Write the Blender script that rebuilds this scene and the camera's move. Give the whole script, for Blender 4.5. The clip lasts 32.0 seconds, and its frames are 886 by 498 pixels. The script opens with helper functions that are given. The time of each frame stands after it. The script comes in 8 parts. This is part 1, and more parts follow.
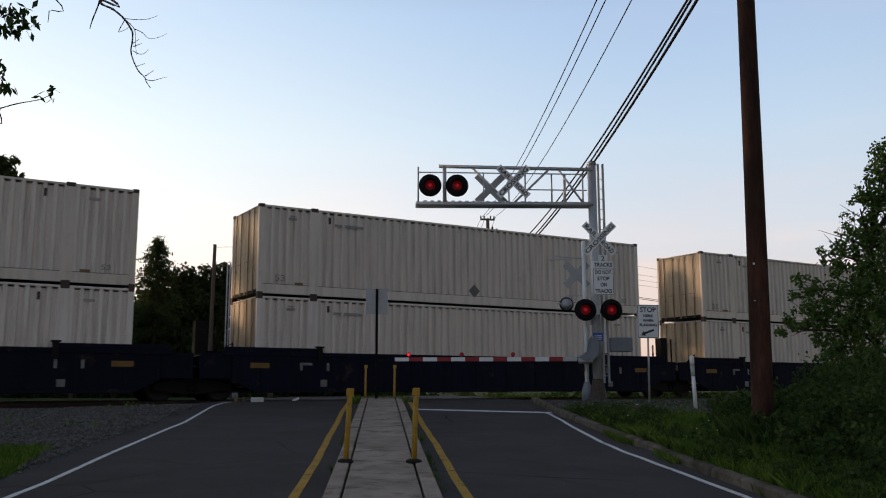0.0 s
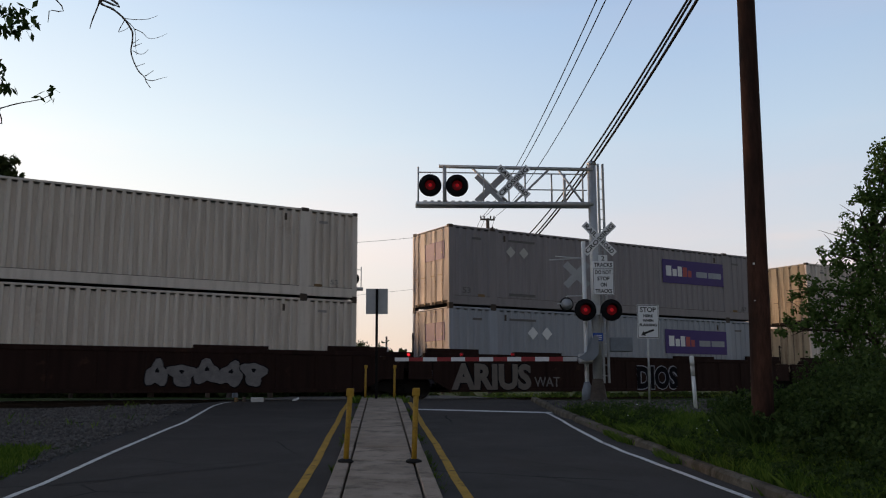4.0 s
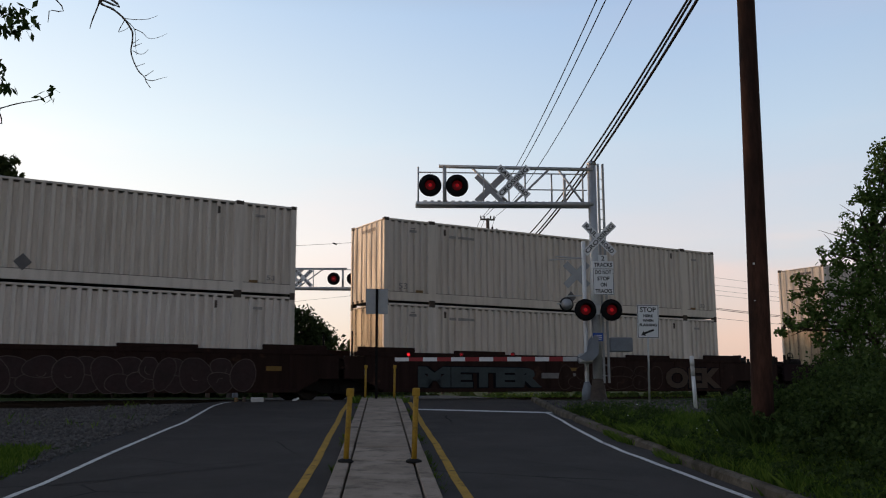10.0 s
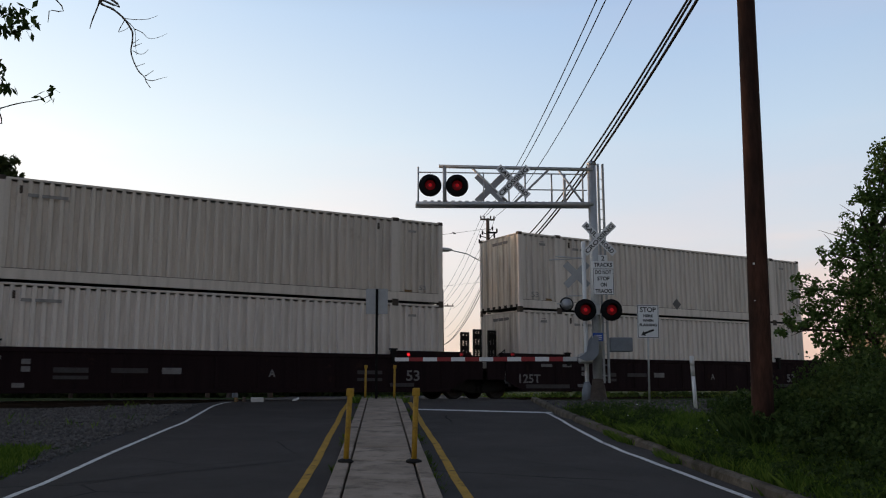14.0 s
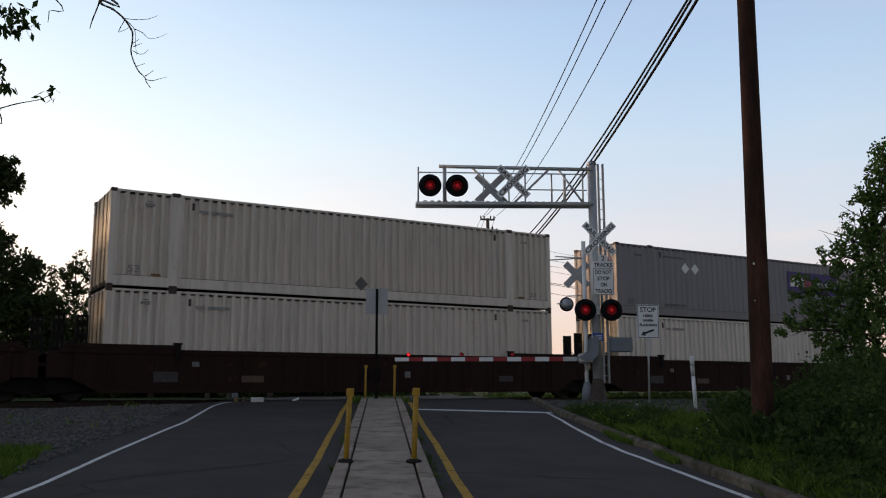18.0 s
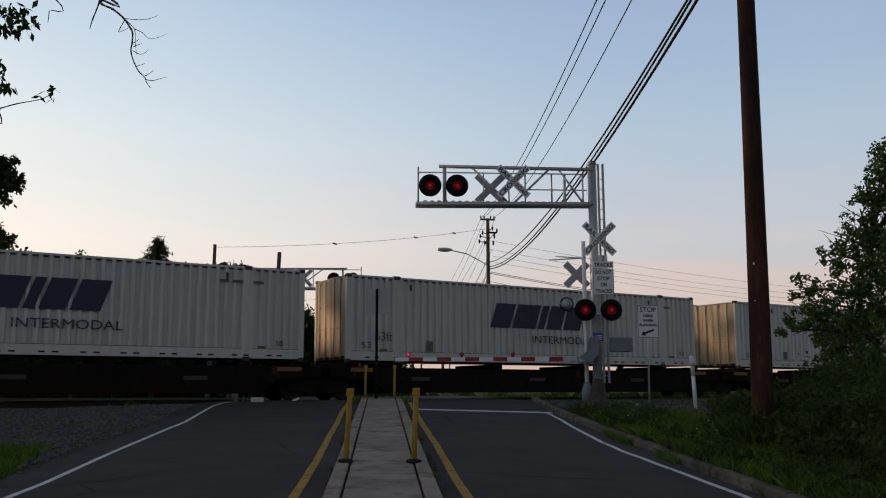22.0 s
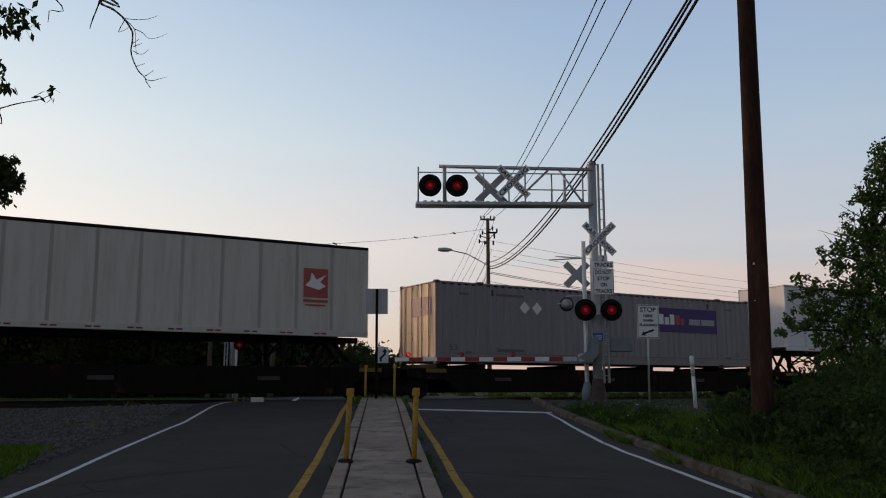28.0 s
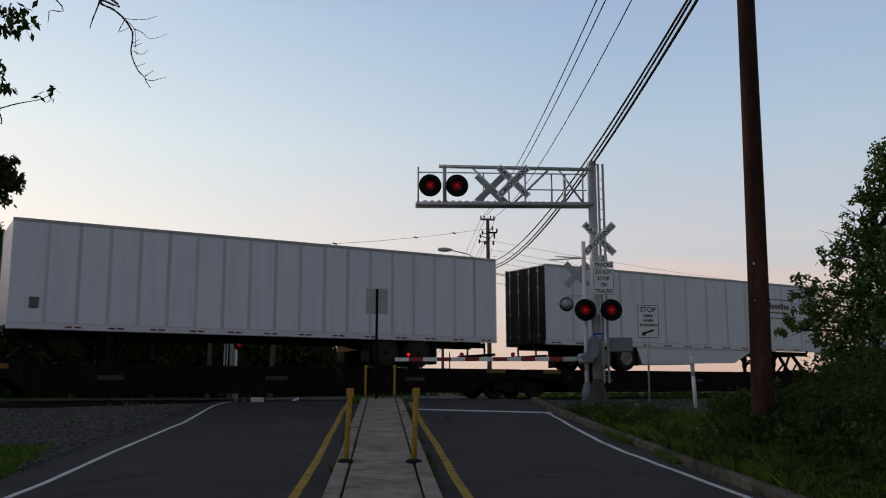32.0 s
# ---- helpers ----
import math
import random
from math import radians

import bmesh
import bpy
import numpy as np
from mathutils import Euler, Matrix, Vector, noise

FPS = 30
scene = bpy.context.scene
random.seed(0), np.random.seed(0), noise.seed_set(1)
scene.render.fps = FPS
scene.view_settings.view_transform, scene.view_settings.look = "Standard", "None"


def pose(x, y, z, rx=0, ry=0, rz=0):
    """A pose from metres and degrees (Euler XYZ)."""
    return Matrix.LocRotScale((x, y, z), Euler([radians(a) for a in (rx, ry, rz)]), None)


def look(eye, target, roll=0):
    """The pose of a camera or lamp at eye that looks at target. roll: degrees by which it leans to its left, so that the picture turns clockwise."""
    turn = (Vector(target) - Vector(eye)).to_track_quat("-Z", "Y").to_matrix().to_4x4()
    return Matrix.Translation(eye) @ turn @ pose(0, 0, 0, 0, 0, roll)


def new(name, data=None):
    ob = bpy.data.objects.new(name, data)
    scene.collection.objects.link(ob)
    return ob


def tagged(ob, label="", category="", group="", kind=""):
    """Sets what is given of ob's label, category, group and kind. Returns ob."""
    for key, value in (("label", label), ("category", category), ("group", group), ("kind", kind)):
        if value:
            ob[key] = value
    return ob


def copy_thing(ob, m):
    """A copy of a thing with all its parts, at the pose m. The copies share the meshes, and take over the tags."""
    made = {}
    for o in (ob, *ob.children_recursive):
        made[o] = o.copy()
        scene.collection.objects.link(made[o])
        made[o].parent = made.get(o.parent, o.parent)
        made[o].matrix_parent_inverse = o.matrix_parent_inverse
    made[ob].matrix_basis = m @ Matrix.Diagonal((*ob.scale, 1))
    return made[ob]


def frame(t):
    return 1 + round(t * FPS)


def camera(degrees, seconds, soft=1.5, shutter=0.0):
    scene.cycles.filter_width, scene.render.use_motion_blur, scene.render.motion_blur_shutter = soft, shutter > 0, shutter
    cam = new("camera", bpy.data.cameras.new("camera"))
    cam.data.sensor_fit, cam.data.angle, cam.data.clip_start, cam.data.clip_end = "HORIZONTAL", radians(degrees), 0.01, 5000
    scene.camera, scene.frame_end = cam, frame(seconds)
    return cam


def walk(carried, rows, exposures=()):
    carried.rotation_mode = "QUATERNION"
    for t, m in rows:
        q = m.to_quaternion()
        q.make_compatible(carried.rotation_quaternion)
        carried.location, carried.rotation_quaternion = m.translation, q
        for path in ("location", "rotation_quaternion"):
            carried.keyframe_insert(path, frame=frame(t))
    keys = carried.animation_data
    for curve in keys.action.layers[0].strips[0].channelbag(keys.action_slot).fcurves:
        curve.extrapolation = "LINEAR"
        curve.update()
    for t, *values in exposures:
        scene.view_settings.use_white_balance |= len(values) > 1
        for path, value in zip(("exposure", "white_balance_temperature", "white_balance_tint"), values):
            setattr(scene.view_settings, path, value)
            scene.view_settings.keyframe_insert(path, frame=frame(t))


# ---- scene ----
# The camera stands still on a tripod beside the road's median.
cam = camera(52.48, 32.0, soft=1.1, shutter=0.06)
EYE = (0.0, 0.0, 1.58)
AIM = (0.0, 10.0, 1.58 + 10.0 * math.tan(radians(9.025)))
walk(cam, [(0.0, look(EYE, AIM, -0.206)), (32.0, look(EYE, AIM, -0.206))],
     exposures=[(0.0, -0.01), (1.0, -0.01), (2.0, -0.16), (3.0, -0.11), (6.0, -0.08), (8.0, -0.04), (9.0, -0.14), (10.0, -0.08), (12.0, 0.0), (13.0, -0.2), (14.0, -0.04), (17.0, -0.02), (18.0, 0.03), (19.0, 0.0), (20.0, -0.12), (21.0, -0.28), (22.0, -0.36), (23.0, -0.42), (25.0, -0.32), (28.0, -0.36), (30.0, -0.33), (32.0, -0.33)])

# ---- light: a clear evening, the sun at the horizon, far over to the left
SUN_AZ = radians(-66.0)   # from +Y towards +X
SUN_EL = radians(7.0)
world = bpy.data.worlds.new("world")
scene.world = world
world.use_nodes = True
wn, wl = world.node_tree.nodes, world.node_tree.links
sky = wn.new("ShaderNodeTexSky")
sky.sky_type, sky.sun_disc = "NISHITA", False
sky.sun_elevation, sky.sun_rotation = SUN_EL, SUN_AZ
sky.altitude, sky.air_density, sky.dust_density, sky.ozone_density = 50, 1.0, 1.0, 0.7
tint = wn.new("ShaderNodeMix")
tint.data_type, tint.blend_type = "RGBA", "MULTIPLY"
tint.inputs[0].default_value, tint.inputs[7].default_value = 1.0, (1.12, 1.0, 1.06, 1)
wl.new(sky.outputs["Color"], tint.inputs[6])
wn["Background"].inputs["Strength"].default_value = 0.075
wl.new(tint.outputs[2], wn["Background"].inputs["Color"])
# humid evening haze: rosy at the horizon, pale above it, deep blue overhead
where = wn.new("ShaderNodeTexCoord")
axis = wn.new("ShaderNodeSeparateXYZ")
wl.new(where.outputs["Generated"], axis.inputs[0])
haze = wn.new("ShaderNodeValToRGB")
wl.new(axis.outputs[2], haze.inputs[0])
for k, (at, col) in enumerate(((0.0, (0.425, 0.375, 0.425)), (0.07, (0.455, 0.440, 0.495)), (0.16, (0.52, 0.562, 0.632)), (0.27, (0.435, 0.575, 0.715)), (0.40, (0.318, 0.475, 0.70)), (0.55, (0.12, 0.17, 0.27)), (1.0, (0.045, 0.06, 0.10)))):
    stop = haze.color_ramp.elements[0] if k == 0 else haze.color_ramp.elements[-1] if k == 6 else haze.color_ramp.elements.new(at)
    stop.position, stop.color = at, (*col, 1)
# the sky opposite the sunset is darker and rosier
toward = wn.new("ShaderNodeVectorMath")
toward.operation, toward.inputs[1].default_value = "DOT_PRODUCT", (math.sin(SUN_AZ), math.cos(SUN_AZ), 0.0)
wl.new(where.outputs["Generated"], toward.inputs[0])
dusk = wn.new("ShaderNodeMapRange")
dusk.interpolation_type = "SMOOTHSTEP"
dusk.inputs[1].default_value, dusk.inputs[2].default_value, dusk.inputs[3].default_value, dusk.inputs[4].default_value = -0.75, 0.05, 0.0, 1.0
wl.new(toward.outputs["Value"], dusk.inputs[0])
east = wn.new("ShaderNodeMix")
east.data_type, east.blend_type = "RGBA", "MIX"
east.inputs[6].default_value, east.inputs[7].default_value = (0.46, 0.36, 0.32, 1), (1.06, 1.0, 0.98, 1)
wl.new(dusk.outputs[0], east.inputs[0])
shaded = wn.new("ShaderNodeMix")
shaded.data_type, shaded.blend_type = "RGBA", "MULTIPLY"
shaded.inputs[0].default_value = 1.0
# thin uneven streaks of high cloud all over the sky
streak = wn.new("ShaderNodeTexNoise")
streak.inputs["Scale"].default_value, streak.inputs["Detail"].default_value = 2.2, 5
flat = wn.new("ShaderNodeVectorMath")
flat.operation, flat.inputs[1].default_value = "MULTIPLY", (1.0, 1.0, 4.5)
wl.new(where.outputs["Generated"], flat.inputs[0])
wl.new(flat.outputs[0], streak.inputs["Vector"])
thinly = wn.new("ShaderNodeMapRange")
thinly.interpolation_type = "SMOOTHSTEP"
thinly.inputs[1].default_value, thinly.inputs[2].default_value = 0.48, 0.72
wl.new(streak.outputs["Fac"], thinly.inputs[0])
cloudy = wn.new("ShaderNodeMix")
cloudy.data_type, cloudy.blend_type = "RGBA", "MULTIPLY"
cloudy.inputs[7].default_value = (1.10, 1.0, 0.965, 1)
wl.new(thinly.outputs[0], cloudy.inputs[0])
wl.new(haze.outputs[0], cloudy.inputs[6])
wl.new(cloudy.outputs[2], shaded.inputs[6])
wl.new(east.outputs[2], shaded.inputs[7])
# and brightest over the place where the sun goes down
west = wn.new("ShaderNodeMapRange")
west.interpolation_type = "SMOOTHSTEP"
west.inputs[1].default_value, west.inputs[2].default_value = 0.1, 1.0
wl.new(toward.outputs["Value"], west.inputs[0])
warm = wn.new("ShaderNodeMix")
warm.data_type, warm.blend_type = "RGBA", "MULTIPLY"
warm.inputs[7].default_value = (1.82, 1.55, 1.22, 1)
wl.new(west.outputs[0], warm.inputs[0])
wl.new(shaded.outputs[2], warm.inputs[6])
# a low bank of pink cloud
bank = wn.new("ShaderNodeVectorMath")
bank.operation, bank.inputs[1].default_value = "DOT_PRODUCT", (math.sin(radians(24)), math.cos(radians(24)), 0.0)
wl.new(where.outputs["Generated"], bank.inputs[0])
spread = wn.new("ShaderNodeMapRange")
spread.interpolation_type = "SMOOTHSTEP"
spread.inputs[1].default_value, spread.inputs[2].default_value = 0.90, 0.98
wl.new(bank.outputs["Value"], spread.inputs[0])
lump = wn.new("ShaderNodeTexNoise")
lump.inputs["Scale"].default_value, lump.inputs["Detail"].default_value = 5.0, 5
wl.new(flat.outputs[0], lump.inputs["Vector"])
wavy = wn.new("ShaderNodeMath")
wavy.operation, wavy.inputs[1].default_value = "MULTIPLY_ADD", 0.09
wl.new(lump.outputs["Fac"], wavy.inputs[0])
wl.new(axis.outputs[2], wavy.inputs[2])
crest = wn.new("ShaderNodeMapRange")
crest.interpolation_type = "SMOOTHSTEP"
crest.inputs[1].default_value, crest.inputs[2].default_value, crest.inputs[3].default_value, crest.inputs[4].default_value = 0.170, 0.205, 0.85, 0.0
wl.new(wavy.outputs[0], crest.inputs[0])
amount = wn.new("ShaderNodeMath")
amount.operation = "MULTIPLY"
wl.new(spread.outputs[0], amount.inputs[0])
wl.new(crest.outputs[0], amount.inputs[1])
pink = wn.new("ShaderNodeMix")
pink.data_type, pink.blend_type = "RGBA", "MULTIPLY"
pink.inputs[7].default_value = (1.28, 1.02, 0.90, 1)
wl.new(amount.outputs[0], pink.inputs[0])
wl.new(warm.outputs[2], pink.inputs[6])
veil = wn.new("ShaderNodeBackground")
wl.new(pink.outputs[2], veil.inputs["Color"])
veil.inputs["Strength"].default_value = 1.0
both = wn.new("ShaderNodeAddShader")
wl.new(wn["Background"].outputs[0], both.inputs[0])
wl.new(veil.outputs[0], both.inputs[1])
wl.new(both.outputs[0], wn["World Output"].inputs["Surface"])
sun_data = bpy.data.lights.new("sun", "SUN")
sun_data.energy, sun_data.angle, sun_data.color = 2.0, radians(1.0), (1.0, 0.60, 0.33)
sun = new("sun", sun_data)
SUN_DIR = Vector((math.sin(SUN_AZ) * math.cos(SUN_EL), math.cos(SUN_AZ) * math.cos(SUN_EL), math.sin(SUN_EL)))
sun.matrix_basis = look(SUN_DIR * 200, (0, 0, 0))


# ---- mesh helpers
def box(bm, x0, x1, y0, y1, z0, z1):
    v = [bm.verts.new((x, y, z)) for z in (z0, z1) for x, y in ((x0, y0), (x1, y0), (x1, y1), (x0, y1))]
    for f in ((3, 2, 1, 0), (4, 5, 6, 7), (0, 1, 5, 4), (1, 2, 6, 5), (2, 3, 7, 6), (3, 0, 4, 7)):
        bm.faces.new([v[i] for i in f])
    return v


def rod(bm, p, q, r, seg=8, r2=None, caps=True):
    """A round bar from p to q, of radius r at p and r2 at q."""
    p, q = Vector(p), Vector(q)
    turn = (q - p).to_track_quat("Z", "Y")
    r2 = r if r2 is None else r2
    rings = []
    for c, k in ((p, r), (q, r2)):
        rings.append([bm.verts.new(c + turn @ Vector((k * math.cos(2 * math.pi * i / seg), k * math.sin(2 * math.pi * i / seg), 0))) for i in range(seg)])
    for i in range(seg):
        f = bm.faces.new((rings[0][i], rings[0][(i + 1) % seg], rings[1][(i + 1) % seg], rings[1][i]))
        f.smooth = True
    if caps:
        bm.faces.new(rings[0][::-1])
        bm.faces.new(rings[1])


def tube(bm, pts, radii, seg=8):
    """One smooth round body along the points."""
    rings = []
    whole = (Vector(pts[-1]) - Vector(pts[0])).normalized()
    ref = Vector((1, 0, 0)) if abs(whole.x) < 0.8 else Vector((0, 1, 0))
    for i, p in enumerate(pts):
        d = (Vector(pts[min(i + 1, len(pts) - 1)]) - Vector(pts[max(i - 1, 0)])).normalized()
        u = d.cross(ref).normalized()
        v = d.cross(u)
        rings.append([bm.verts.new(Vector(p) + u * (radii[i] * math.cos(2 * math.pi * k / seg)) + v * (radii[i] * math.sin(2 * math.pi * k / seg))) for k in range(seg)])
    for a, b in zip(rings, rings[1:]):
        for k in range(seg):
            f = bm.faces.new((a[k], a[(k + 1) % seg], b[(k + 1) % seg], b[k]))
            f.smooth = True
    bm.faces.new(rings[0][::-1])
    bm.faces.new(rings[-1])


def lathe(bm, profile, axis="Z", seg=16, at=(0, 0, 0)):
    """A turned body: profile is a list of (radius, height along the axis)."""
    rings = []
    for r, h in profile:
        ring = []
        for i in range(seg):
            a = 2 * math.pi * i / seg
            c, s = r * math.cos(a), r * math.sin(a)
            v = {"Z": (c, s, h), "Y": (c, h, s), "X": (h, c, s)}[axis]
            ring.append(bm.verts.new(Vector(v) + Vector(at)))
        rings.append(ring)
    for a, b in zip(rings, rings[1:]):
        for i in range(seg):
            f = bm.faces.new((a[i], a[(i + 1) % seg], b[(i + 1) % seg], b[i]))
            f.smooth = True
    for ring in (rings[0], rings[-1]):
        try:
            bm.faces.new(ring)
        except ValueError:
            pass
    return rings


def plate(bm, outline, depth, axis="Y", at=0.0):
    """A flat plate with the given outline; axis Y: outline in x, z; axis X: in y, z; axis Z: in x, y."""
    def p(a, b, d):
        return {"Y": (a, d, b), "X": (d, a, b), "Z": (a, b, d)}[axis]
    front = [bm.verts.new(p(a, b, at)) for a, b in outline]
    back = [bm.verts.new(p(a, b, at + depth)) for a, b in outline]
    n = len(outline)
    bm.faces.new(front)
    bm.faces.new(back[::-1])
    for i in range(n):
        bm.faces.new((front[i], back[i], back[(i + 1) % n], front[(i + 1) % n]))


def mesh_of(name, bm, material, bevel=0.0):
    if bevel:
        bmesh.ops.bevel(bm, geom=bm.edges[:], offset=bevel, segments=1, affect="EDGES", clamp_overlap=True)
    bmesh.ops.recalc_face_normals(bm, faces=bm.faces)
    me = bpy.data.meshes.new(name)
    bm.to_mesh(me)
    bm.free()
    if material:
        me.materials.append(material)
    return me


def part(name, bm, material, parent, label="", bevel=0.0):
    me = bm if isinstance(bm, bpy.types.Mesh) else mesh_of(name, bm, material, bevel)
    ob = new(name, me)
    ob.parent = parent
    if label:
        tagged(ob, label)
    return ob


def thing(name, label, category, m=None, group="", kind="", bm=None, material=None, bevel=0.0):
    ob = new(name, mesh_of(name, bm, material, bevel) if bm is not None else None)
    if m is not None:
        ob.matrix_basis = m
    return tagged(ob, label, category, group, kind)


def raw(name, verts, faces, material):
    me = bpy.data.meshes.new(name)
    me.from_pydata(verts, [], faces)
    me.materials.append(material)
    me.update()
    return me


def lettering(body, height, material, extrude=0.006, bold=0.0, spacing=1.0, shear=0.0):
    """A mesh of the word, in x and z, facing -Y, its left lower corner at 0."""
    cu = bpy.data.curves.new("word", "FONT")
    cu.body, cu.size, cu.extrude, cu.offset, cu.space_character, cu.shear = body, height / 0.7, extrude, bold, spacing, shear
    cu.resolution_u = 3
    ob = bpy.data.objects.new("word", cu)
    scene.collection.objects.link(ob)
    me = bpy.data.meshes.new_from_object(ob.evaluated_get(bpy.context.evaluated_depsgraph_get()))
    bpy.data.objects.remove(ob)
    me.transform(pose(0, 0, 0, 90, 0, 0))
    me.materials.clear()
    me.materials.append(material)
    return me


def word(name, body, height, material, parent, x, y, z, center=False, width=None, label="", rz=0.0, **kw):
    me = lettering(body, height, material, **kw)
    xs = [v.co.x for v in me.vertices]
    k = width / (max(xs) - min(xs)) if width else 1.0
    me.transform(Matrix.Diagonal((k, 1, 1, 1)))
    off = -(max(xs) + min(xs)) / 2 * k if center else -min(xs) * k
    me.transform(Matrix.Translation((off, 0, 0)))
    ob = part(name, me, None, parent, label)
    ob.matrix_basis = pose(x, y, z, 0, 0, rz)
    return ob


# ---- materials
def nodes_of(name):
    m = bpy.data.materials.new(name)
    m.use_nodes = True
    n, l = m.node_tree.nodes, m.node_tree.links
    return m, n, l, n["Principled BSDF"]


def mixer(n, l, fac, a, b, kind="MIX"):
    x = n.new("ShaderNodeMix")
    x.data_type, x.blend_type = "RGBA", kind
    for key, val in ((0, fac), (6, a), (7, b)):
        if isinstance(val, (int, float)):
            x.inputs[key].default_value = val
        elif isinstance(val, tuple):
            x.inputs[key].default_value = (*val, 1)
        else:
            l.new(val, x.inputs[key])
    return x.outputs[2]


def ramp(n, l, value, lo, hi):
    x = n.new("ShaderNodeMapRange")
    x.inputs[1].default_value, x.inputs[2].default_value = lo, hi
    l.new(value, x.inputs[0])
    return x.outputs[0]


def noisy(n, l, coord, scale, detail=4.0, stretch=(1, 1, 1), rough=0.6):
    mp = n.new("ShaderNodeMapping")
    mp.inputs["Scale"].default_value = stretch
    l.new(coord, mp.inputs["Vector"])
    x = n.new("ShaderNodeTexNoise")
    x.inputs["Scale"].default_value, x.inputs["Detail"].default_value, x.inputs["Roughness"].default_value = scale, detail, rough
    l.new(mp.outputs[0], x.inputs["Vector"])
    return x.outputs["Fac"]


def surface(name, color, dark=None, rough=0.6, metal=0.0, fine=40.0, coarse=3.0, amount=0.5, stretch=(1, 1, 1), bump=0.15, per_object=0.0, spec=0.4, dirt=None, dirt_lo=0.55, dirt_hi=0.75, coat=0.0):
    """Colour varied by fine grain and coarse stains, with fine relief."""
    m, n, l, b = nodes_of(name)
    tc = n.new("ShaderNodeTexCoord").outputs["Object"]
    dark = dark or tuple(c * 0.6 for c in color)
    f1, f2 = noisy(n, l, tc, fine, 5, stretch), noisy(n, l, tc, coarse, 4, stretch)
    c = mixer(n, l, ramp(n, l, f2, 0.35, 0.65), color, mixer(n, l, amount, color, dark))
    c = mixer(n, l, ramp(n, l, f1, 0.4, 0.7), c, mixer(n, l, amount * 0.5, c, dark))
    if dirt:
        f3 = noisy(n, l, tc, coarse * 1.7, 6, stretch, 0.7)
        c = mixer(n, l, ramp(n, l, f3, dirt_lo, dirt_hi), c, dirt)
    if per_object:
        oi = n.new("ShaderNodeObjectInfo")
        c = mixer(n, l, ramp(n, l, oi.outputs["Random"], -0.2, 1.0), c, mixer(n, l, per_object, c, dark))
    l.new(c, b.inputs["Base Color"])
    b.inputs["Metallic"].default_value = metal
    b.inputs["Coat Weight"].default_value = coat
    b.inputs["Specular IOR Level"].default_value = spec
    l.new(ramp_to(n, l, f1, rough - 0.1, min(1.0, rough + 0.1)), b.inputs["Roughness"])
    if bump:
        bp = n.new("ShaderNodeBump")
        bp.inputs["Strength"].default_value, bp.inputs["Distance"].default_value = bump, 0.01
        l.new(f1, bp.inputs["Height"])
        l.new(bp.outputs[0], b.inputs["Normal"])
    return m


def ramp_to(n, l, value, lo, hi):
    x = n.new("ShaderNodeMapRange")
    x.inputs[1].default_value, x.inputs[2].default_value = 0.3, 0.7
    x.inputs[3].default_value, x.inputs[4].default_value = lo, hi
    l.new(value, x.inputs[0])
    return x.outputs[0]


def container_paint(name, color, grime, streak, rust=0.35, gloss=0.4):
    """Painted steel: vertical runs of dirt, rust blooms, and one shade a piece."""
    m, n, l, b = nodes_of(name)
    tc = n.new("ShaderNodeTexCoord").outputs["Object"]
    oi = n.new("ShaderNodeObjectInfo").outputs["Random"]
    shift = n.new("ShaderNodeVectorMath")
    shift.operation = "ADD"
    comb = n.new("ShaderNodeCombineXYZ")
    mul = n.new("ShaderNodeMath")
    mul.operation, mul.inputs[1].default_value = "MULTIPLY", 40.0
    l.new(oi, mul.inputs[0])
    l.new(mul.outputs[0], comb.inputs[0])
    l.new(tc, shift.inputs[0])
    l.new(comb.outputs[0], shift.inputs[1])
    p = shift.outputs[0]
    runs = noisy(n, l, p, 3.0, 6, (1.6, 1.6, 0.12), 0.65)
    spots = noisy(n, l, p, 1.1, 6, (1, 1, 1), 0.7)
    fine = noisy(n, l, p, 45.0, 3)
    c = mixer(n, l, ramp(n, l, oi, 0.0, 1.0), color, tuple(k * j for k, j in zip(color, (0.86, 0.84, 0.79))))
    c = mixer(n, l, ramp(n, l, runs, 0.45, 0.8), c, mixer(n, l, streak, c, grime))
    blot = ramp(n, l, spots, 0.62, 0.80)
    fac = n.new("ShaderNodeMath")
    fac.operation, fac.inputs[1].default_value = "MULTIPLY", rust
    l.new(blot, fac.inputs[0])
    c = mixer(n, l, fac.outputs[0], c, (0.16, 0.085, 0.045))
    c = mixer(n, l, ramp(n, l, fine, 0.45, 0.75), c, mixer(n, l, 0.15, c, grime))
    l.new(c, b.inputs["Base Color"])
    b.inputs["Specular IOR Level"].default_value = gloss
    l.new(ramp_to(n, l, runs, 0.38, 0.62) if gloss > 0.3 else ramp_to(n, l, runs, 0.65, 0.9), b.inputs["Roughness"])
    bp = n.new("ShaderNodeBump")
    bp.inputs["Strength"].default_value, bp.inputs["Distance"].default_value = 0.12, 0.01
    l.new(fine, bp.inputs["Height"])
    l.new(bp.outputs[0], b.inputs["Normal"])
    return m


def glow(name, color, strength):
    m, n, l, b = nodes_of(name)
    b.inputs["Base Color"].default_value = (*color, 1)
    b.inputs["Emission Color"].default_value = (*color, 1)
    b.inputs["Emission Strength"].default_value = strength
    return m


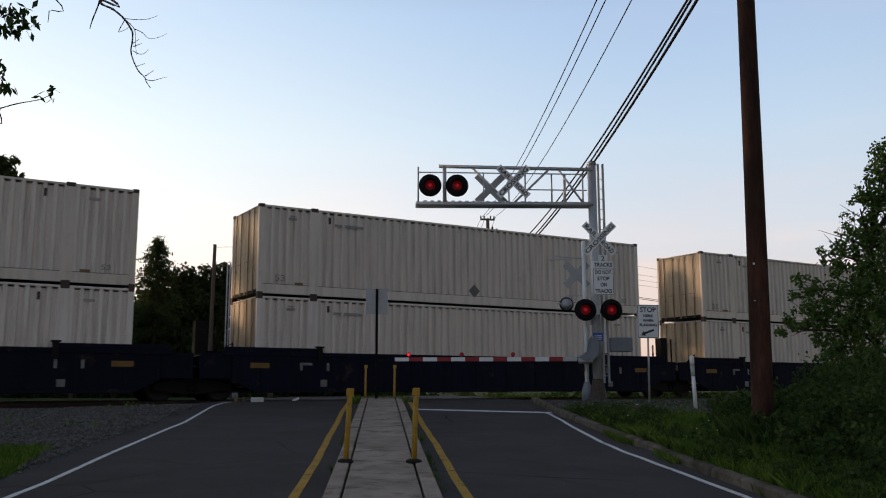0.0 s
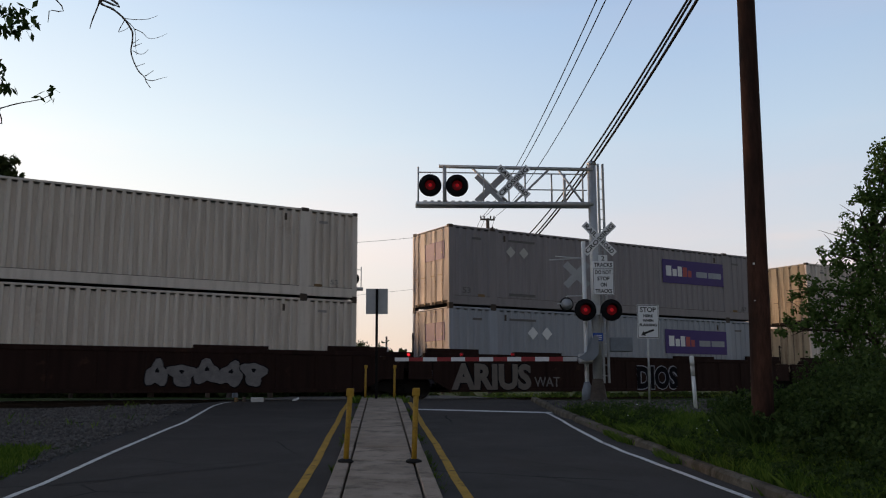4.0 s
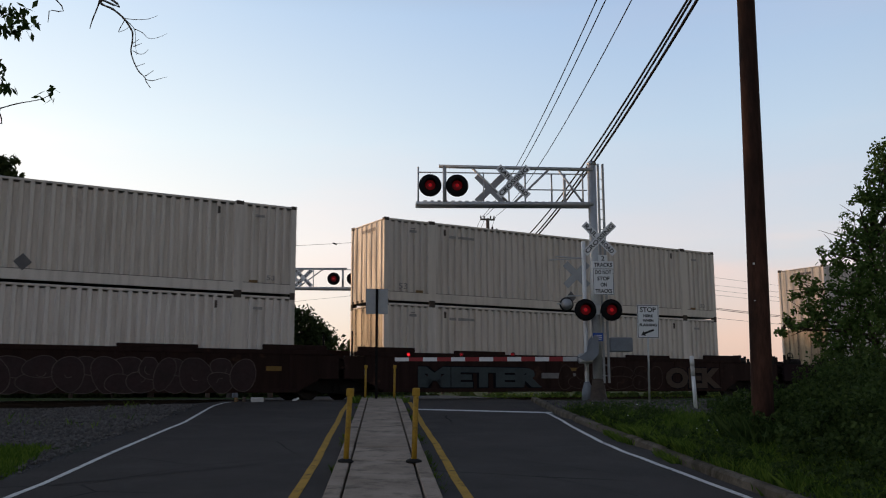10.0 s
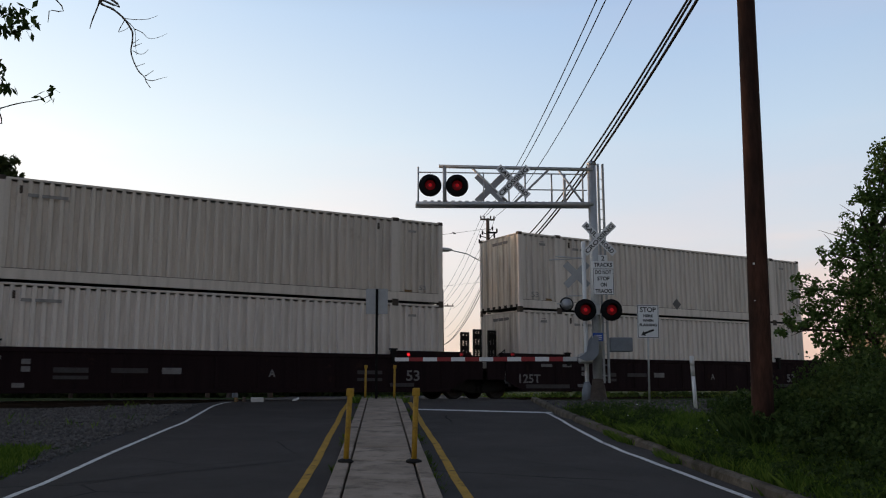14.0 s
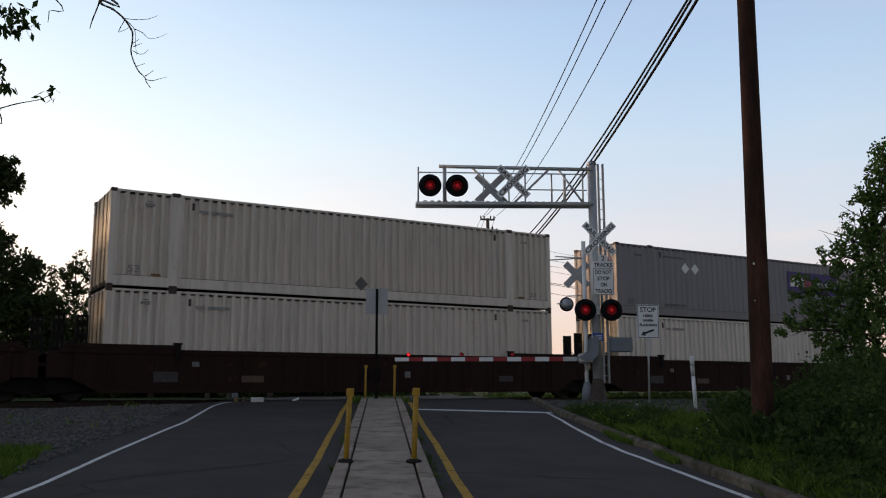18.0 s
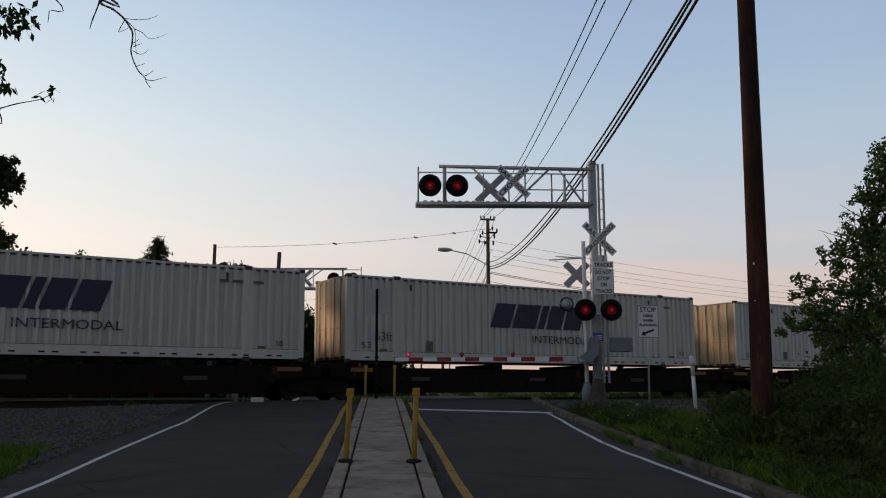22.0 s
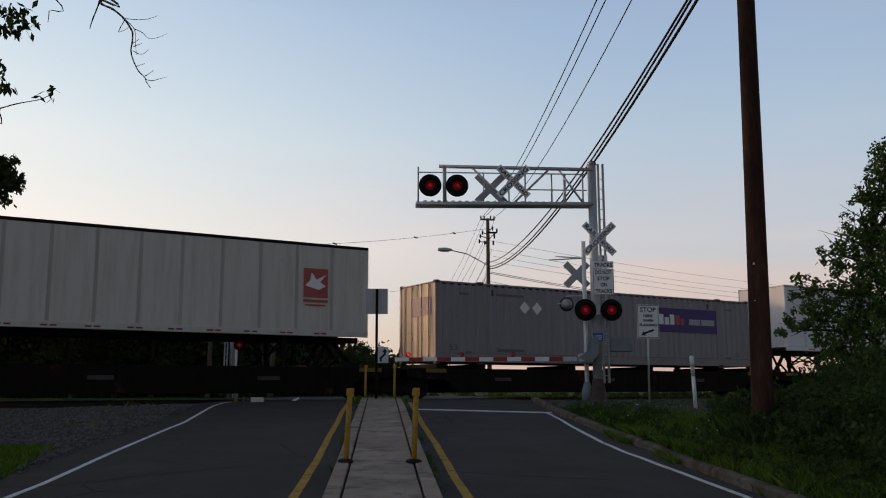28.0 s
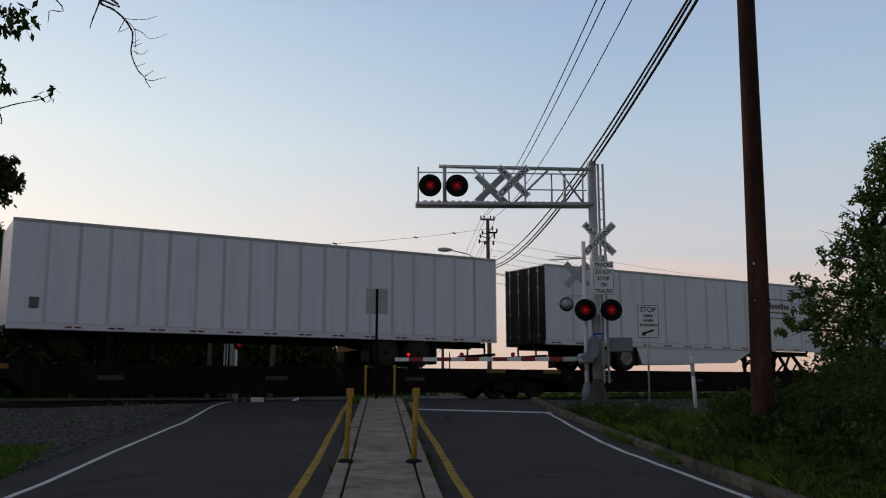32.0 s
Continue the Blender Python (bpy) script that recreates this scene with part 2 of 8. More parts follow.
def leaf_paint(name, a, b2):
    m, n, l, b = nodes_of(name)
    g = n.new("ShaderNodeNewGeometry").outputs["Random Per Island"]
    tc = n.new("ShaderNodeTexCoord").outputs["Object"]
    c = mixer(n, l, g, a, b2)
    c = mixer(n, l, ramp(n, l, noisy(n, l, tc, 0.8, 3), 0.35, 0.7), c, mixer(n, l, 0.45, c, a))
    l.new(c, b.inputs["Base Color"])
    b.inputs["Roughness"].default_value = 0.7
    b.inputs["Specular IOR Level"].default_value = 0.12
    # some light comes through the thin blade
    thin = n.new("ShaderNodeBsdfTranslucent")
    l.new(c, thin.inputs["Color"])
    both_sides = n.new("ShaderNodeMixShader")
    both_sides.inputs[0].default_value = 0.35
    l.new(b.outputs[0], both_sides.inputs[1])
    l.new(thin.outputs[0], both_sides.inputs[2])
    l.new(both_sides.outputs[0], n["Material Output"].inputs["Surface"])
    return m


M = {}
M["asphalt"] = surface("asphalt", (0.071, 0.0622, 0.0572), (0.040, 0.0360, 0.0337), 0.9, fine=90, coarse=0.6, amount=0.6, bump=0.5, dirt=(0.075, 0.069, 0.064), dirt_lo=0.5, dirt_hi=0.75, spec=0.12)


def cracks(m):
    """Thin dark cracks, where the old surface has opened."""
    n, l = m.node_tree.nodes, m.node_tree.links
    b = n["Principled BSDF"]
    old = b.inputs["Base Color"].links[0].from_socket
    tc = n.new("ShaderNodeTexCoord").outputs["Object"]
    bend = n.new("ShaderNodeMix")
    bend.data_type = "VECTOR"
    bend.inputs[0].default_value = 0.12
    wob = n.new("ShaderNodeTexNoise")
    wob.inputs["Scale"].default_value, wob.inputs["Detail"].default_value = 1.6, 6
    l.new(tc, wob.inputs["Vector"])
    l.new(tc, bend.inputs[4])
    l.new(wob.outputs["Color"], bend.inputs[5])
    cell = n.new("ShaderNodeTexVoronoi")
    cell.feature = "DISTANCE_TO_EDGE"
    cell.inputs["Scale"].default_value = 0.42
    l.new(bend.outputs[1], cell.inputs["Vector"])
    thin = n.new("ShaderNodeMapRange")
    thin.inputs[1].default_value, thin.inputs[2].default_value, thin.inputs[3].default_value, thin.inputs[4].default_value = 0.002, 0.009, 1.0, 0.0
    l.new(cell.outputs["Distance"], thin.inputs[0])
    some = n.new("ShaderNodeMath")
    some.operation = "MULTIPLY"
    l.new(thin.outputs[0], some.inputs[0])
    l.new(ramp(n, l, noisy(n, l, tc, 0.25, 3), 0.48, 0.62), some.inputs[1])
    l.new(mixer(n, l, some.outputs[0], old, (0.014, 0.013, 0.013)), b.inputs["Base Color"])


cracks(M["asphalt"])
M["kerb_stone"] = surface("kerb_stone", (0.21, 0.18, 0.145), (0.07, 0.058, 0.045), 0.9, fine=50, coarse=1.6, amount=0.7, bump=0.4, per_object=0.4, dirt=(0.05, 0.045, 0.03), dirt_lo=0.46, dirt_hi=0.66, spec=0.12)
M["concrete"] = surface("concrete", (0.42, 0.34, 0.272), (0.22, 0.176, 0.138), 0.9, fine=60, coarse=1.6, amount=0.7, bump=0.3, per_object=0.25, dirt=(0.085, 0.072, 0.055), dirt_lo=0.5, dirt_hi=0.72, spec=0.12)
M["white_line"] = surface("white_line", (0.74, 0.74, 0.72), (0.42, 0.42, 0.41), 0.8, fine=50, coarse=4, amount=0.4, dirt=(0.10, 0.098, 0.095), dirt_lo=0.57, dirt_hi=0.70, spec=0.12)
M["yellow_line"] = surface("yellow_line", (0.52, 0.30, 0.045), (0.26, 0.16, 0.03), 0.8, fine=50, coarse=4, amount=0.5, dirt=(0.06, 0.05, 0.04), dirt_lo=0.54, dirt_hi=0.70, spec=0.12)
M["yellow_paint"] = surface("yellow_paint", (0.47, 0.28, 0.025), (0.22, 0.12, 0.015), 0.7, fine=30, coarse=5, amount=0.6, dirt=(0.09, 0.06, 0.025), dirt_lo=0.5, dirt_hi=0.72)
M["soil"] = surface("soil", (0.07, 0.062, 0.05), (0.035, 0.03, 0.024), 0.95, fine=30, coarse=0.8, amount=0.7, bump=0.6, spec=0.12)
M["gravel"] = surface("gravel", (0.17, 0.16, 0.155), (0.06, 0.058, 0.056), 0.9, fine=30, coarse=1.2, amount=0.7, bump=0.5, per_object=0.3, spec=0.12)
M["galvanized"] = surface("galvanized", (0.50, 0.51, 0.52), (0.30, 0.31, 0.32), 0.5, 0.55, fine=35, coarse=4, amount=0.4, dirt=(0.26, 0.23, 0.20), dirt_lo=0.62, dirt_hi=0.82)
M["white_sign"] = surface("white_sign", (0.74, 0.75, 0.76), (0.55, 0.55, 0.55), 0.5, fine=30, coarse=3, amount=0.2, bump=0.02)
M["black_paint"] = surface("black_paint", (0.012, 0.012, 0.013), (0.02, 0.02, 0.02), 0.45, fine=30, coarse=6, amount=0.5, bump=0.05)
M["matt_black"] = surface("matt_black", (0.010, 0.010, 0.011), (0.016, 0.016, 0.016), 0.85, fine=30, coarse=6, amount=0.5, bump=0.05, spec=0.06)
M["sign_back"] = surface("sign_back", (0.36, 0.37, 0.38), (0.25, 0.26, 0.27), 0.5, 0.5, fine=30, coarse=3, amount=0.4, bump=0.03)
M["dark_steel"] = surface("dark_steel", (0.014, 0.013, 0.013), (0.008, 0.007, 0.007), 0.65, 0.3, fine=30, coarse=4, amount=0.6, spec=0.12)
M["red_stripe"] = surface("red_stripe", (0.28, 0.022, 0.026), (0.17, 0.015, 0.018), 0.5, fine=30, coarse=6, amount=0.3, bump=0.03)
M["lens"] = surface("lens", (0.045, 0.003, 0.004), (0.025, 0.002, 0.003), 0.5, fine=80, coarse=8, amount=0.3, bump=0.05, spec=0.15)
M["red_glow"] = glow("red_glow", (0.75, 0.004, 0.010), 0.9)
M["dim_glow"] = glow("dim_glow", (0.10, 0.002, 0.004), 0.35)
M["dim_core"] = glow("dim_core", (0.55, 0.006, 0.012), 0.30)
M["hot_glow"] = glow("hot_glow", (1.0, 0.05, 0.06), 1.6)
M["wood_pole"] = surface("wood_pole", (0.080, 0.037, 0.025), (0.018, 0.010, 0.008), 0.9, fine=26, coarse=2.6, amount=0.85, stretch=(1, 1, 0.22), bump=0.5, dirt=(0.022, 0.013, 0.010), dirt_lo=0.45, dirt_hi=0.65, spec=0.12)
M["tie_wood"] = surface("tie_wood", (0.040, 0.032, 0.027), (0.02, 0.016, 0.013), 0.9, fine=28, coarse=2.2, amount=0.7, stretch=(0.1, 1, 1), bump=0.4, spec=0.1)
M["grey_wood"] = surface("grey_wood", (0.13, 0.10, 0.08), (0.06, 0.045, 0.035), 0.85, fine=28, coarse=2.2, amount=0.7, stretch=(1, 1, 0.06), bump=0.4, spec=0.12)
M["wire"] = surface("wire", (0.02, 0.02, 0.02), (0.012, 0.012, 0.012), 0.6, bump=0)
M["wire"].node_tree.nodes["Principled BSDF"].inputs["Specular IOR Level"].default_value = 0.05
M["bark"] = surface("bark", (0.10, 0.075, 0.055), (0.04, 0.03, 0.022), 0.95, fine=14, coarse=2, amount=0.7, stretch=(1, 1, 0.3), bump=0.8)
M["leaf"] = leaf_paint("leaf", (0.050, 0.095, 0.024), (0.14, 0.21, 0.055))
M["leaf_dark"] = leaf_paint("leaf_dark", (0.026, 0.050, 0.013), (0.080, 0.118, 0.030))
M["leaf_far"] = leaf_paint("leaf_far", (0.026, 0.042, 0.013), (0.070, 0.090, 0.028))
M["grass"] = leaf_paint("grass", (0.042, 0.086, 0.012), (0.175, 0.245, 0.038))
M["mown_grass"] = leaf_paint("mown_grass", (0.040, 0.090, 0.010), (0.150, 0.220, 0.030))
M["rail_steel"] = surface("rail_steel", (0.028, 0.020, 0.016), (0.015, 0.011, 0.009), 0.5, 0.6, fine=30, coarse=4)
M["shiny_rail"] = surface("shiny_rail", (0.55, 0.54, 0.53), (0.40, 0.39, 0.38), 0.25, 0.9, fine=30, coarse=4)
M["blue_sign"] = surface("blue_sign", (0.03, 0.09, 0.38), (0.02, 0.06, 0.25), 0.5, bump=0.02)
M["glass_white"] = surface("glass_white", (0.7, 0.7, 0.68), (0.5, 0.5, 0.5), 0.2, bump=0.02)
WHITE = (0.72, 0.655, 0.60)
M["box_white"] = container_paint("box_white", WHITE, (0.25, 0.21, 0.165), 0.55)
M["box_grime"] = container_paint("box_grime", (0.40, 0.335, 0.235), (0.085, 0.042, 0.020), 1.0, 1.0)
M["trailer_seam"] = container_paint("trailer_seam", (0.56, 0.59, 0.66), (0.30, 0.29, 0.28), 0.4, 0.03)
M["grime_seam"] = container_paint("grime_seam", (0.40, 0.385, 0.365), (0.22, 0.20, 0.18), 0.5, 0.1)
M["dash_red"] = surface("dash_red", (0.20, 0.025, 0.035), (0.12, 0.02, 0.025), 0.5, bump=0.02)
M["box_end"] = container_paint("box_end", (0.52, 0.49, 0.44), (0.11, 0.075, 0.05), 0.9, 0.9)
M["box_grey"] = container_paint("box_grey", (0.235, 0.225, 0.255), (0.14, 0.14, 0.14), 0.5, 0.15)
M["box_dusky"] = container_paint("box_dusky", (0.245, 0.225, 0.24), (0.14, 0.13, 0.13), 0.5, 0.15)
M["box_light_grey"] = container_paint("box_light_grey", (0.33, 0.36, 0.42), (0.2, 0.2, 0.21), 0.5, 0.15)
M["trailer_white"] = container_paint("trailer_white", (0.71, 0.74, 0.83), (0.40, 0.39, 0.38), 0.30, 0.03)
M["trailer_grime"] = container_paint("trailer_grime", (0.56, 0.55, 0.53), (0.30, 0.26, 0.21), 0.6, 0.25)
M["box_clean"] = container_paint("box_clean", (0.585, 0.60, 0.60), (0.25, 0.23, 0.20), 0.5, 0.25)
M["casting"] = surface("casting", (0.085, 0.065, 0.05), (0.04, 0.03, 0.025), 0.7, 0.3, fine=20, coarse=6, amount=0.6)
M["locking_bar"] = surface("locking_bar", (0.22, 0.19, 0.15), (0.12, 0.085, 0.055), 0.55, 0.4, fine=20, coarse=5, amount=0.7)
M["stencil"] = surface("stencil", (0.20, 0.19, 0.18), (0.34, 0.32, 0.30), 0.6, fine=12, coarse=5, amount=0.8, bump=0.02)
M["brown_plate"] = surface("brown_plate", (0.22, 0.13, 0.05), (0.12, 0.07, 0.03), 0.6, fine=20, coarse=5, bump=0.02)
M["ink"] = surface("ink", (0.10, 0.095, 0.10), (0.16, 0.15, 0.14), 0.6, fine=20, coarse=5, amount=0.5, bump=0.02)
M["navy_ink"] = surface("navy_ink", (0.016, 0.020, 0.055), (0.03, 0.033, 0.06), 0.6, fine=20, coarse=5, amount=0.5, bump=0.02)
M["deep_purple"] = surface("deep_purple", (0.024, 0.012, 0.075), (0.018, 0.010, 0.052), 0.5, fine=20, coarse=2, amount=0.3, bump=0.02)
M["sprayed_sand"] = surface("sprayed_sand", (0.16, 0.14, 0.125), (0.09, 0.078, 0.07), 0.7, fine=10, coarse=2, amount=0.5, bump=0.02)
M["purple"] = surface("purple", (0.042, 0.020, 0.16), (0.03, 0.014, 0.11), 0.5, fine=20, coarse=2, amount=0.3, bump=0.02)
M["red_orange"] = surface("red_orange", (0.52, 0.05, 0.03), (0.40, 0.04, 0.03), 0.5, bump=0.02)
M["green_ink"] = surface("green_ink", (0.07, 0.24, 0.03), (0.05, 0.18, 0.03), 0.5, bump=0.02)
M["logo_red"] = surface("logo_red", (0.40, 0.075, 0.075), (0.30, 0.06, 0.055), 0.5, fine=20, coarse=3, bump=0.02)
M["pale_ink"] = surface("pale_ink", (0.50, 0.49, 0.47), (0.35, 0.34, 0.32), 0.6, fine=25, coarse=5, amount=0.4, bump=0.02)
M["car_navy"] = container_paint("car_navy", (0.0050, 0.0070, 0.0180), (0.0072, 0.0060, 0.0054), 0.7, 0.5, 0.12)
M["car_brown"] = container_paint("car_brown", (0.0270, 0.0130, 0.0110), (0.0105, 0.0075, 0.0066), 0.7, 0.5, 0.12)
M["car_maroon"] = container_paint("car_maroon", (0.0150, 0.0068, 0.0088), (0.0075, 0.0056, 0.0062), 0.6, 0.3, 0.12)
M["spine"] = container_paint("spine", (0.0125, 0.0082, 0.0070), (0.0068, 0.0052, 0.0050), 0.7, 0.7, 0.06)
M["reflector"] = surface("reflector", (0.55, 0.30, 0.03), (0.3, 0.17, 0.02), 0.5, fine=20, coarse=5, bump=0.02)
M["spray_blue"] = surface("spray_blue", (0.04, 0.085, 0.27), (0.025, 0.045, 0.14), 0.7, fine=10, coarse=2, amount=0.5, bump=0.02)
M["spray_black"] = surface("spray_black", (0.006, 0.006, 0.009), (0.010, 0.010, 0.014), 0.8, fine=10, coarse=2, bump=0.02, spec=0.06)
M["spray_silver"] = surface("spray_silver", (0.36, 0.38, 0.44), (0.22, 0.24, 0.30), 0.5, fine=10, coarse=2, amount=0.5, bump=0.02)
M["faded_ink"] = surface("faded_ink", (0.20, 0.19, 0.19), (0.10, 0.095, 0.098), 0.7, fine=20, coarse=5, amount=0.6, bump=0.02)
M["worn_ink"] = surface("worn_ink", (0.050, 0.045, 0.047), (0.03, 0.027, 0.028), 0.7, fine=20, coarse=5, amount=0.6, bump=0.02)
M["spray_teal"] = surface("spray_teal", (0.035, 0.052, 0.056), (0.02, 0.028, 0.032), 0.7, fine=10, coarse=2, amount=0.6, bump=0.02)
M["spray_red"] = surface("spray_red", (0.024, 0.007, 0.008), (0.013, 0.006, 0.006), 0.7, fine=10, coarse=2, amount=0.6, bump=0.02)
M["spray_dun"] = surface("spray_dun", (0.058, 0.034, 0.021), (0.036, 0.022, 0.015), 0.7, fine=10, coarse=2, amount=0.6, bump=0.02)
M["reflector_dull"] = surface("reflector_dull", (0.20, 0.11, 0.02), (0.10, 0.06, 0.015), 0.7, fine=20, coarse=5, bump=0.02)
M["spray_line"] = surface("spray_line", (0.105, 0.078, 0.068), (0.050, 0.038, 0.034), 0.7, fine=6, coarse=1.5, amount=0.8, bump=0.02)
M["spray_tan"] = surface("spray_tan", (0.105, 0.070, 0.048), (0.06, 0.042, 0.032), 0.7, fine=10, coarse=2, amount=0.5, bump=0.02)
M["relay_grey"] = surface("relay_grey", (0.20, 0.22, 0.25), (0.13, 0.14, 0.16), 0.6, fine=20, coarse=4, amount=0.4, bump=0.03)
M["soot"] = surface("soot", (0.13, 0.115, 0.10), (0.07, 0.06, 0.055), 0.8, fine=14, coarse=1.5, amount=0.7, stretch=(2, 2, 0.3), bump=0.05, dirt=(0.30, 0.28, 0.25), dirt_lo=0.5, dirt_hi=0.75)
M["rubber"] = surface("rubber", (0.018, 0.018, 0.018), (0.03, 0.028, 0.026), 0.85, fine=30, coarse=6, amount=0.6, spec=0.12)
M["rim"] = surface("rim", (0.020, 0.019, 0.018), (0.010, 0.010, 0.009), 0.4, 0.6, fine=20, coarse=8, amount=0.5)
M["rim_ring"] = surface("rim_ring", (0.36, 0.35, 0.345), (0.12, 0.115, 0.11), 0.5, 0.3, fine=20, coarse=6, amount=0.6)
M["wheel_steel"] = surface("wheel_steel", (0.022, 0.018, 0.016), (0.01, 0.009, 0.008), 0.7, 0.2, fine=20, coarse=8, amount=0.5)


# ---- the plan: the road runs nearly along +Y and climbs to the crossing; the track runs off at 31.3 degrees to +X
TRACK = radians(31.3)
EX, EY = Vector((math.cos(TRACK), math.sin(TRACK), 0)), Vector((-math.sin(TRACK), math.cos(TRACK), 0))
CENTRE = 27.95       # from the camera to the near track's middle line
RAIL_Z = 1.33
FAR_TRACK = 4.3
ROAD_TURN = 4.0


def road_z(y):
    z = 0.052 * max(y, -12.0)
    return min(z, 1.30 + 0.012 * max(0.0, min(2.5, y - 25.0))) if y > 25.0 else z


def along(pts, y):
    """The x at y of a line through the points (y, x)."""
    for (y0, x0), (y1, x1) in zip(pts, pts[1:]):
        if y <= y1:
            return x0 + (x1 - x0) * (y - y0) / (y1 - y0)
    return pts[-1][1]


def left_edge(y):
    return -4.72 - 0.089 * (y - 9.7)


def median_left(y):
    return -1.16 - 0.0676 * (y - 8.78)


def median_right(y):
    return -0.02 - 0.0705 * (y - 9.02)


KERB = ((-40, 6.0), (9.5, 3.33), (10.6, 3.21), (12.9, 3.04), (15.8, 2.86), (20.0, 2.55), (24.3, 2.45), (25.6, 2.43), (40, 1.9), (400, -24))


def kerb_line(y):
    return along(KERB, y)


def ground_z(x, y):
    p = -x * math.sin(TRACK) + y * math.cos(TRACK)
    base = road_z(y) if y < 25 else 1.30
    on_road = left_edge(y) - 0.3 < x < kerb_line(y) + 0.16
    if not on_road:
        base += 0.05 * noise.noise(Vector((x * 0.35, y * 0.35, 3.1)))
        if x > kerb_line(y):
            base += 0.09 * max(0.0, min(1.0, (22 - y) / 5)) + 0.05 * min(4.0, max(0.0, x - kerb_line(y) - 0.6)) * max(0.0, min(1.0, (19 - y) / 4))
        top = 1.15
        d = max(0.0, abs(p - CENTRE - FAR_TRACK / 2) - 5.2)
        base = max(base, top - d * 0.45)
        if abs(p - CENTRE - FAR_TRACK / 2) < 5.4:
            base = top
        return min(base, 1.38) if p < 60 else base
    return base - 0.07


def steps(parts):
    out = []
    for a, b, d in parts:
        k = a
        while k < b - 1e-6:
            out.append(k)
            k += d
    out.append(parts[-1][1])
    return out


def ground_paint():
    m, n, l, b = nodes_of("ground")
    tc = n.new("ShaderNodeTexCoord").outputs["Object"]
    sep = n.new("ShaderNodeSeparateXYZ")
    l.new(tc, sep.inputs[0])
    stone = n.new("ShaderNodeTexVoronoi")
    stone.inputs["Scale"].default_value = 22
    l.new(tc, stone.inputs["Vector"])
    big, fine = noisy(n, l, tc, 0.7, 5), noisy(n, l, tc, 30, 5)
    gravel = mixer(n, l, stone.outputs["Distance"], (0.13, 0.122, 0.122), (0.035, 0.033, 0.033))
    gravel = mixer(n, l, ramp(n, l, big, 0.35, 0.7), gravel, mixer(n, l, 0.5, gravel, (0.05, 0.045, 0.04)))
    green = mixer(n, l, ramp(n, l, fine, 0.35, 0.7), (0.020, 0.042, 0.008), (0.044, 0.068, 0.015))
    green = mixer(n, l, ramp(n, l, big, 0.5, 0.75), green, (0.07, 0.06, 0.035))

    def wobble(sock, k):
        a = n.new("ShaderNodeMath")
        a.operation, a.inputs[2].default_value = "MULTIPLY_ADD", 0.0
        a.inputs[1].default_value = k
        l.new(big, a.inputs[0])
        l.new(sock, a.inputs[2])
        return a.outputs[0]
    right = ramp(n, l, wobble(sep.outputs[0], 1.2), 4.0, 4.6)
    near = n.new("ShaderNodeMath")
    near.operation = "MULTIPLY"
    l.new(ramp(n, l, wobble(sep.outputs[1], 3.0), 16.3, 15.2), near.inputs[0])
    l.new(ramp(n, l, wobble(sep.outputs[0], 1.0), -5.0, -5.6), near.inputs[1])
    both = n.new("ShaderNodeMath")
    both.operation, both.use_clamp = "ADD", True
    l.new(right, both.inputs[0])
    l.new(near.outputs[0], both.inputs[1])
    far = n.new("ShaderNodeMath")
    far.operation, far.use_clamp = "ADD", True
    l.new(both.outputs[0], far.inputs[0])
    across = n.new("ShaderNodeVectorMath")
    across.operation, across.inputs[1].default_value = "DOT_PRODUCT", tuple(EY)
    l.new(tc, across.inputs[0])
    l.new(ramp(n, l, across.outputs["Value"], 35.0, 37.0), far.inputs[1])
    c = mixer(n, l, far.outputs[0], gravel, green)
    l.new(c, b.inputs["Base Color"])
    b.inputs["Roughness"].default_value = 0.95
    b.inputs["Specular IOR Level"].default_value = 0.1
    bp = n.new("ShaderNodeBump")
    bp.inputs["Strength"].default_value, bp.inputs["Distance"].default_value = 0.8, 0.03
    l.new(stone.outputs["Distance"], bp.inputs["Height"])
    l.new(bp.outputs[0], b.inputs["Normal"])
    return m


M["ground"] = ground_paint()
gx = steps([(-2500, -500, 500), (-500, -60, 55), (-60, -14, 2), (-14, 14, 0.4), (14, 60, 2), (60, 500, 55), (500, 2500, 500)])
gy = steps([(-2500, -500, 500), (-500, -40, 46), (-40, -4, 2), (-4, 44, 0.5), (44, 80, 3), (80, 500, 60), (500, 2500, 500)])
verts = [(x, y, ground_z(x, y)) for y in gy for x in gx]
nx = len(gx)
faces = [(j * nx + i, j * nx + i + 1, (j + 1) * nx + i + 1, (j + 1) * nx + i) for j in range(len(gy) - 1) for i in range(nx - 1)]
me = raw("ground", verts, faces, M["ground"])
me.shade_smooth()
tagged(new("ground", me), "grey ballast gravel and rough grass beside the track", "ground", kind="structure")


def strip(name, left, right, y0, y1, lift, material, thick=0.05, step=0.7):
    """A band that follows the road's surface."""
    ys = [y0 + (y1 - y0) * i / max(1, round((y1 - y0) / step)) for i in range(max(1, round((y1 - y0) / step)) + 1)]
    v, f = [], []
    for y in ys:
        a, b = left(y), right(y)
        z = road_z(y) + lift
        v += [(a, y, z), (b, y, z), (a, y, z - thick), (b, y, z - thick)]
    for i in range(len(ys) - 1):
        k = 4 * i
        f += [(k, k + 1, k + 5, k + 4), (k + 2, k, k + 4, k + 6), (k + 1, k + 3, k + 7, k + 5)]
    f += [(0, 2, 3, 1), (len(v) - 4, len(v) - 3, len(v) - 1, len(v) - 2)]
    return raw(name, v, f, material)


tagged(new("road", strip("road", lambda y: left_edge(y) - 0.35, kerb_line, -40, 300, 0.0, M["asphalt"], 0.12, 1.0)),
       "dark worn asphalt road climbing to the crossing", "road", kind="structure")


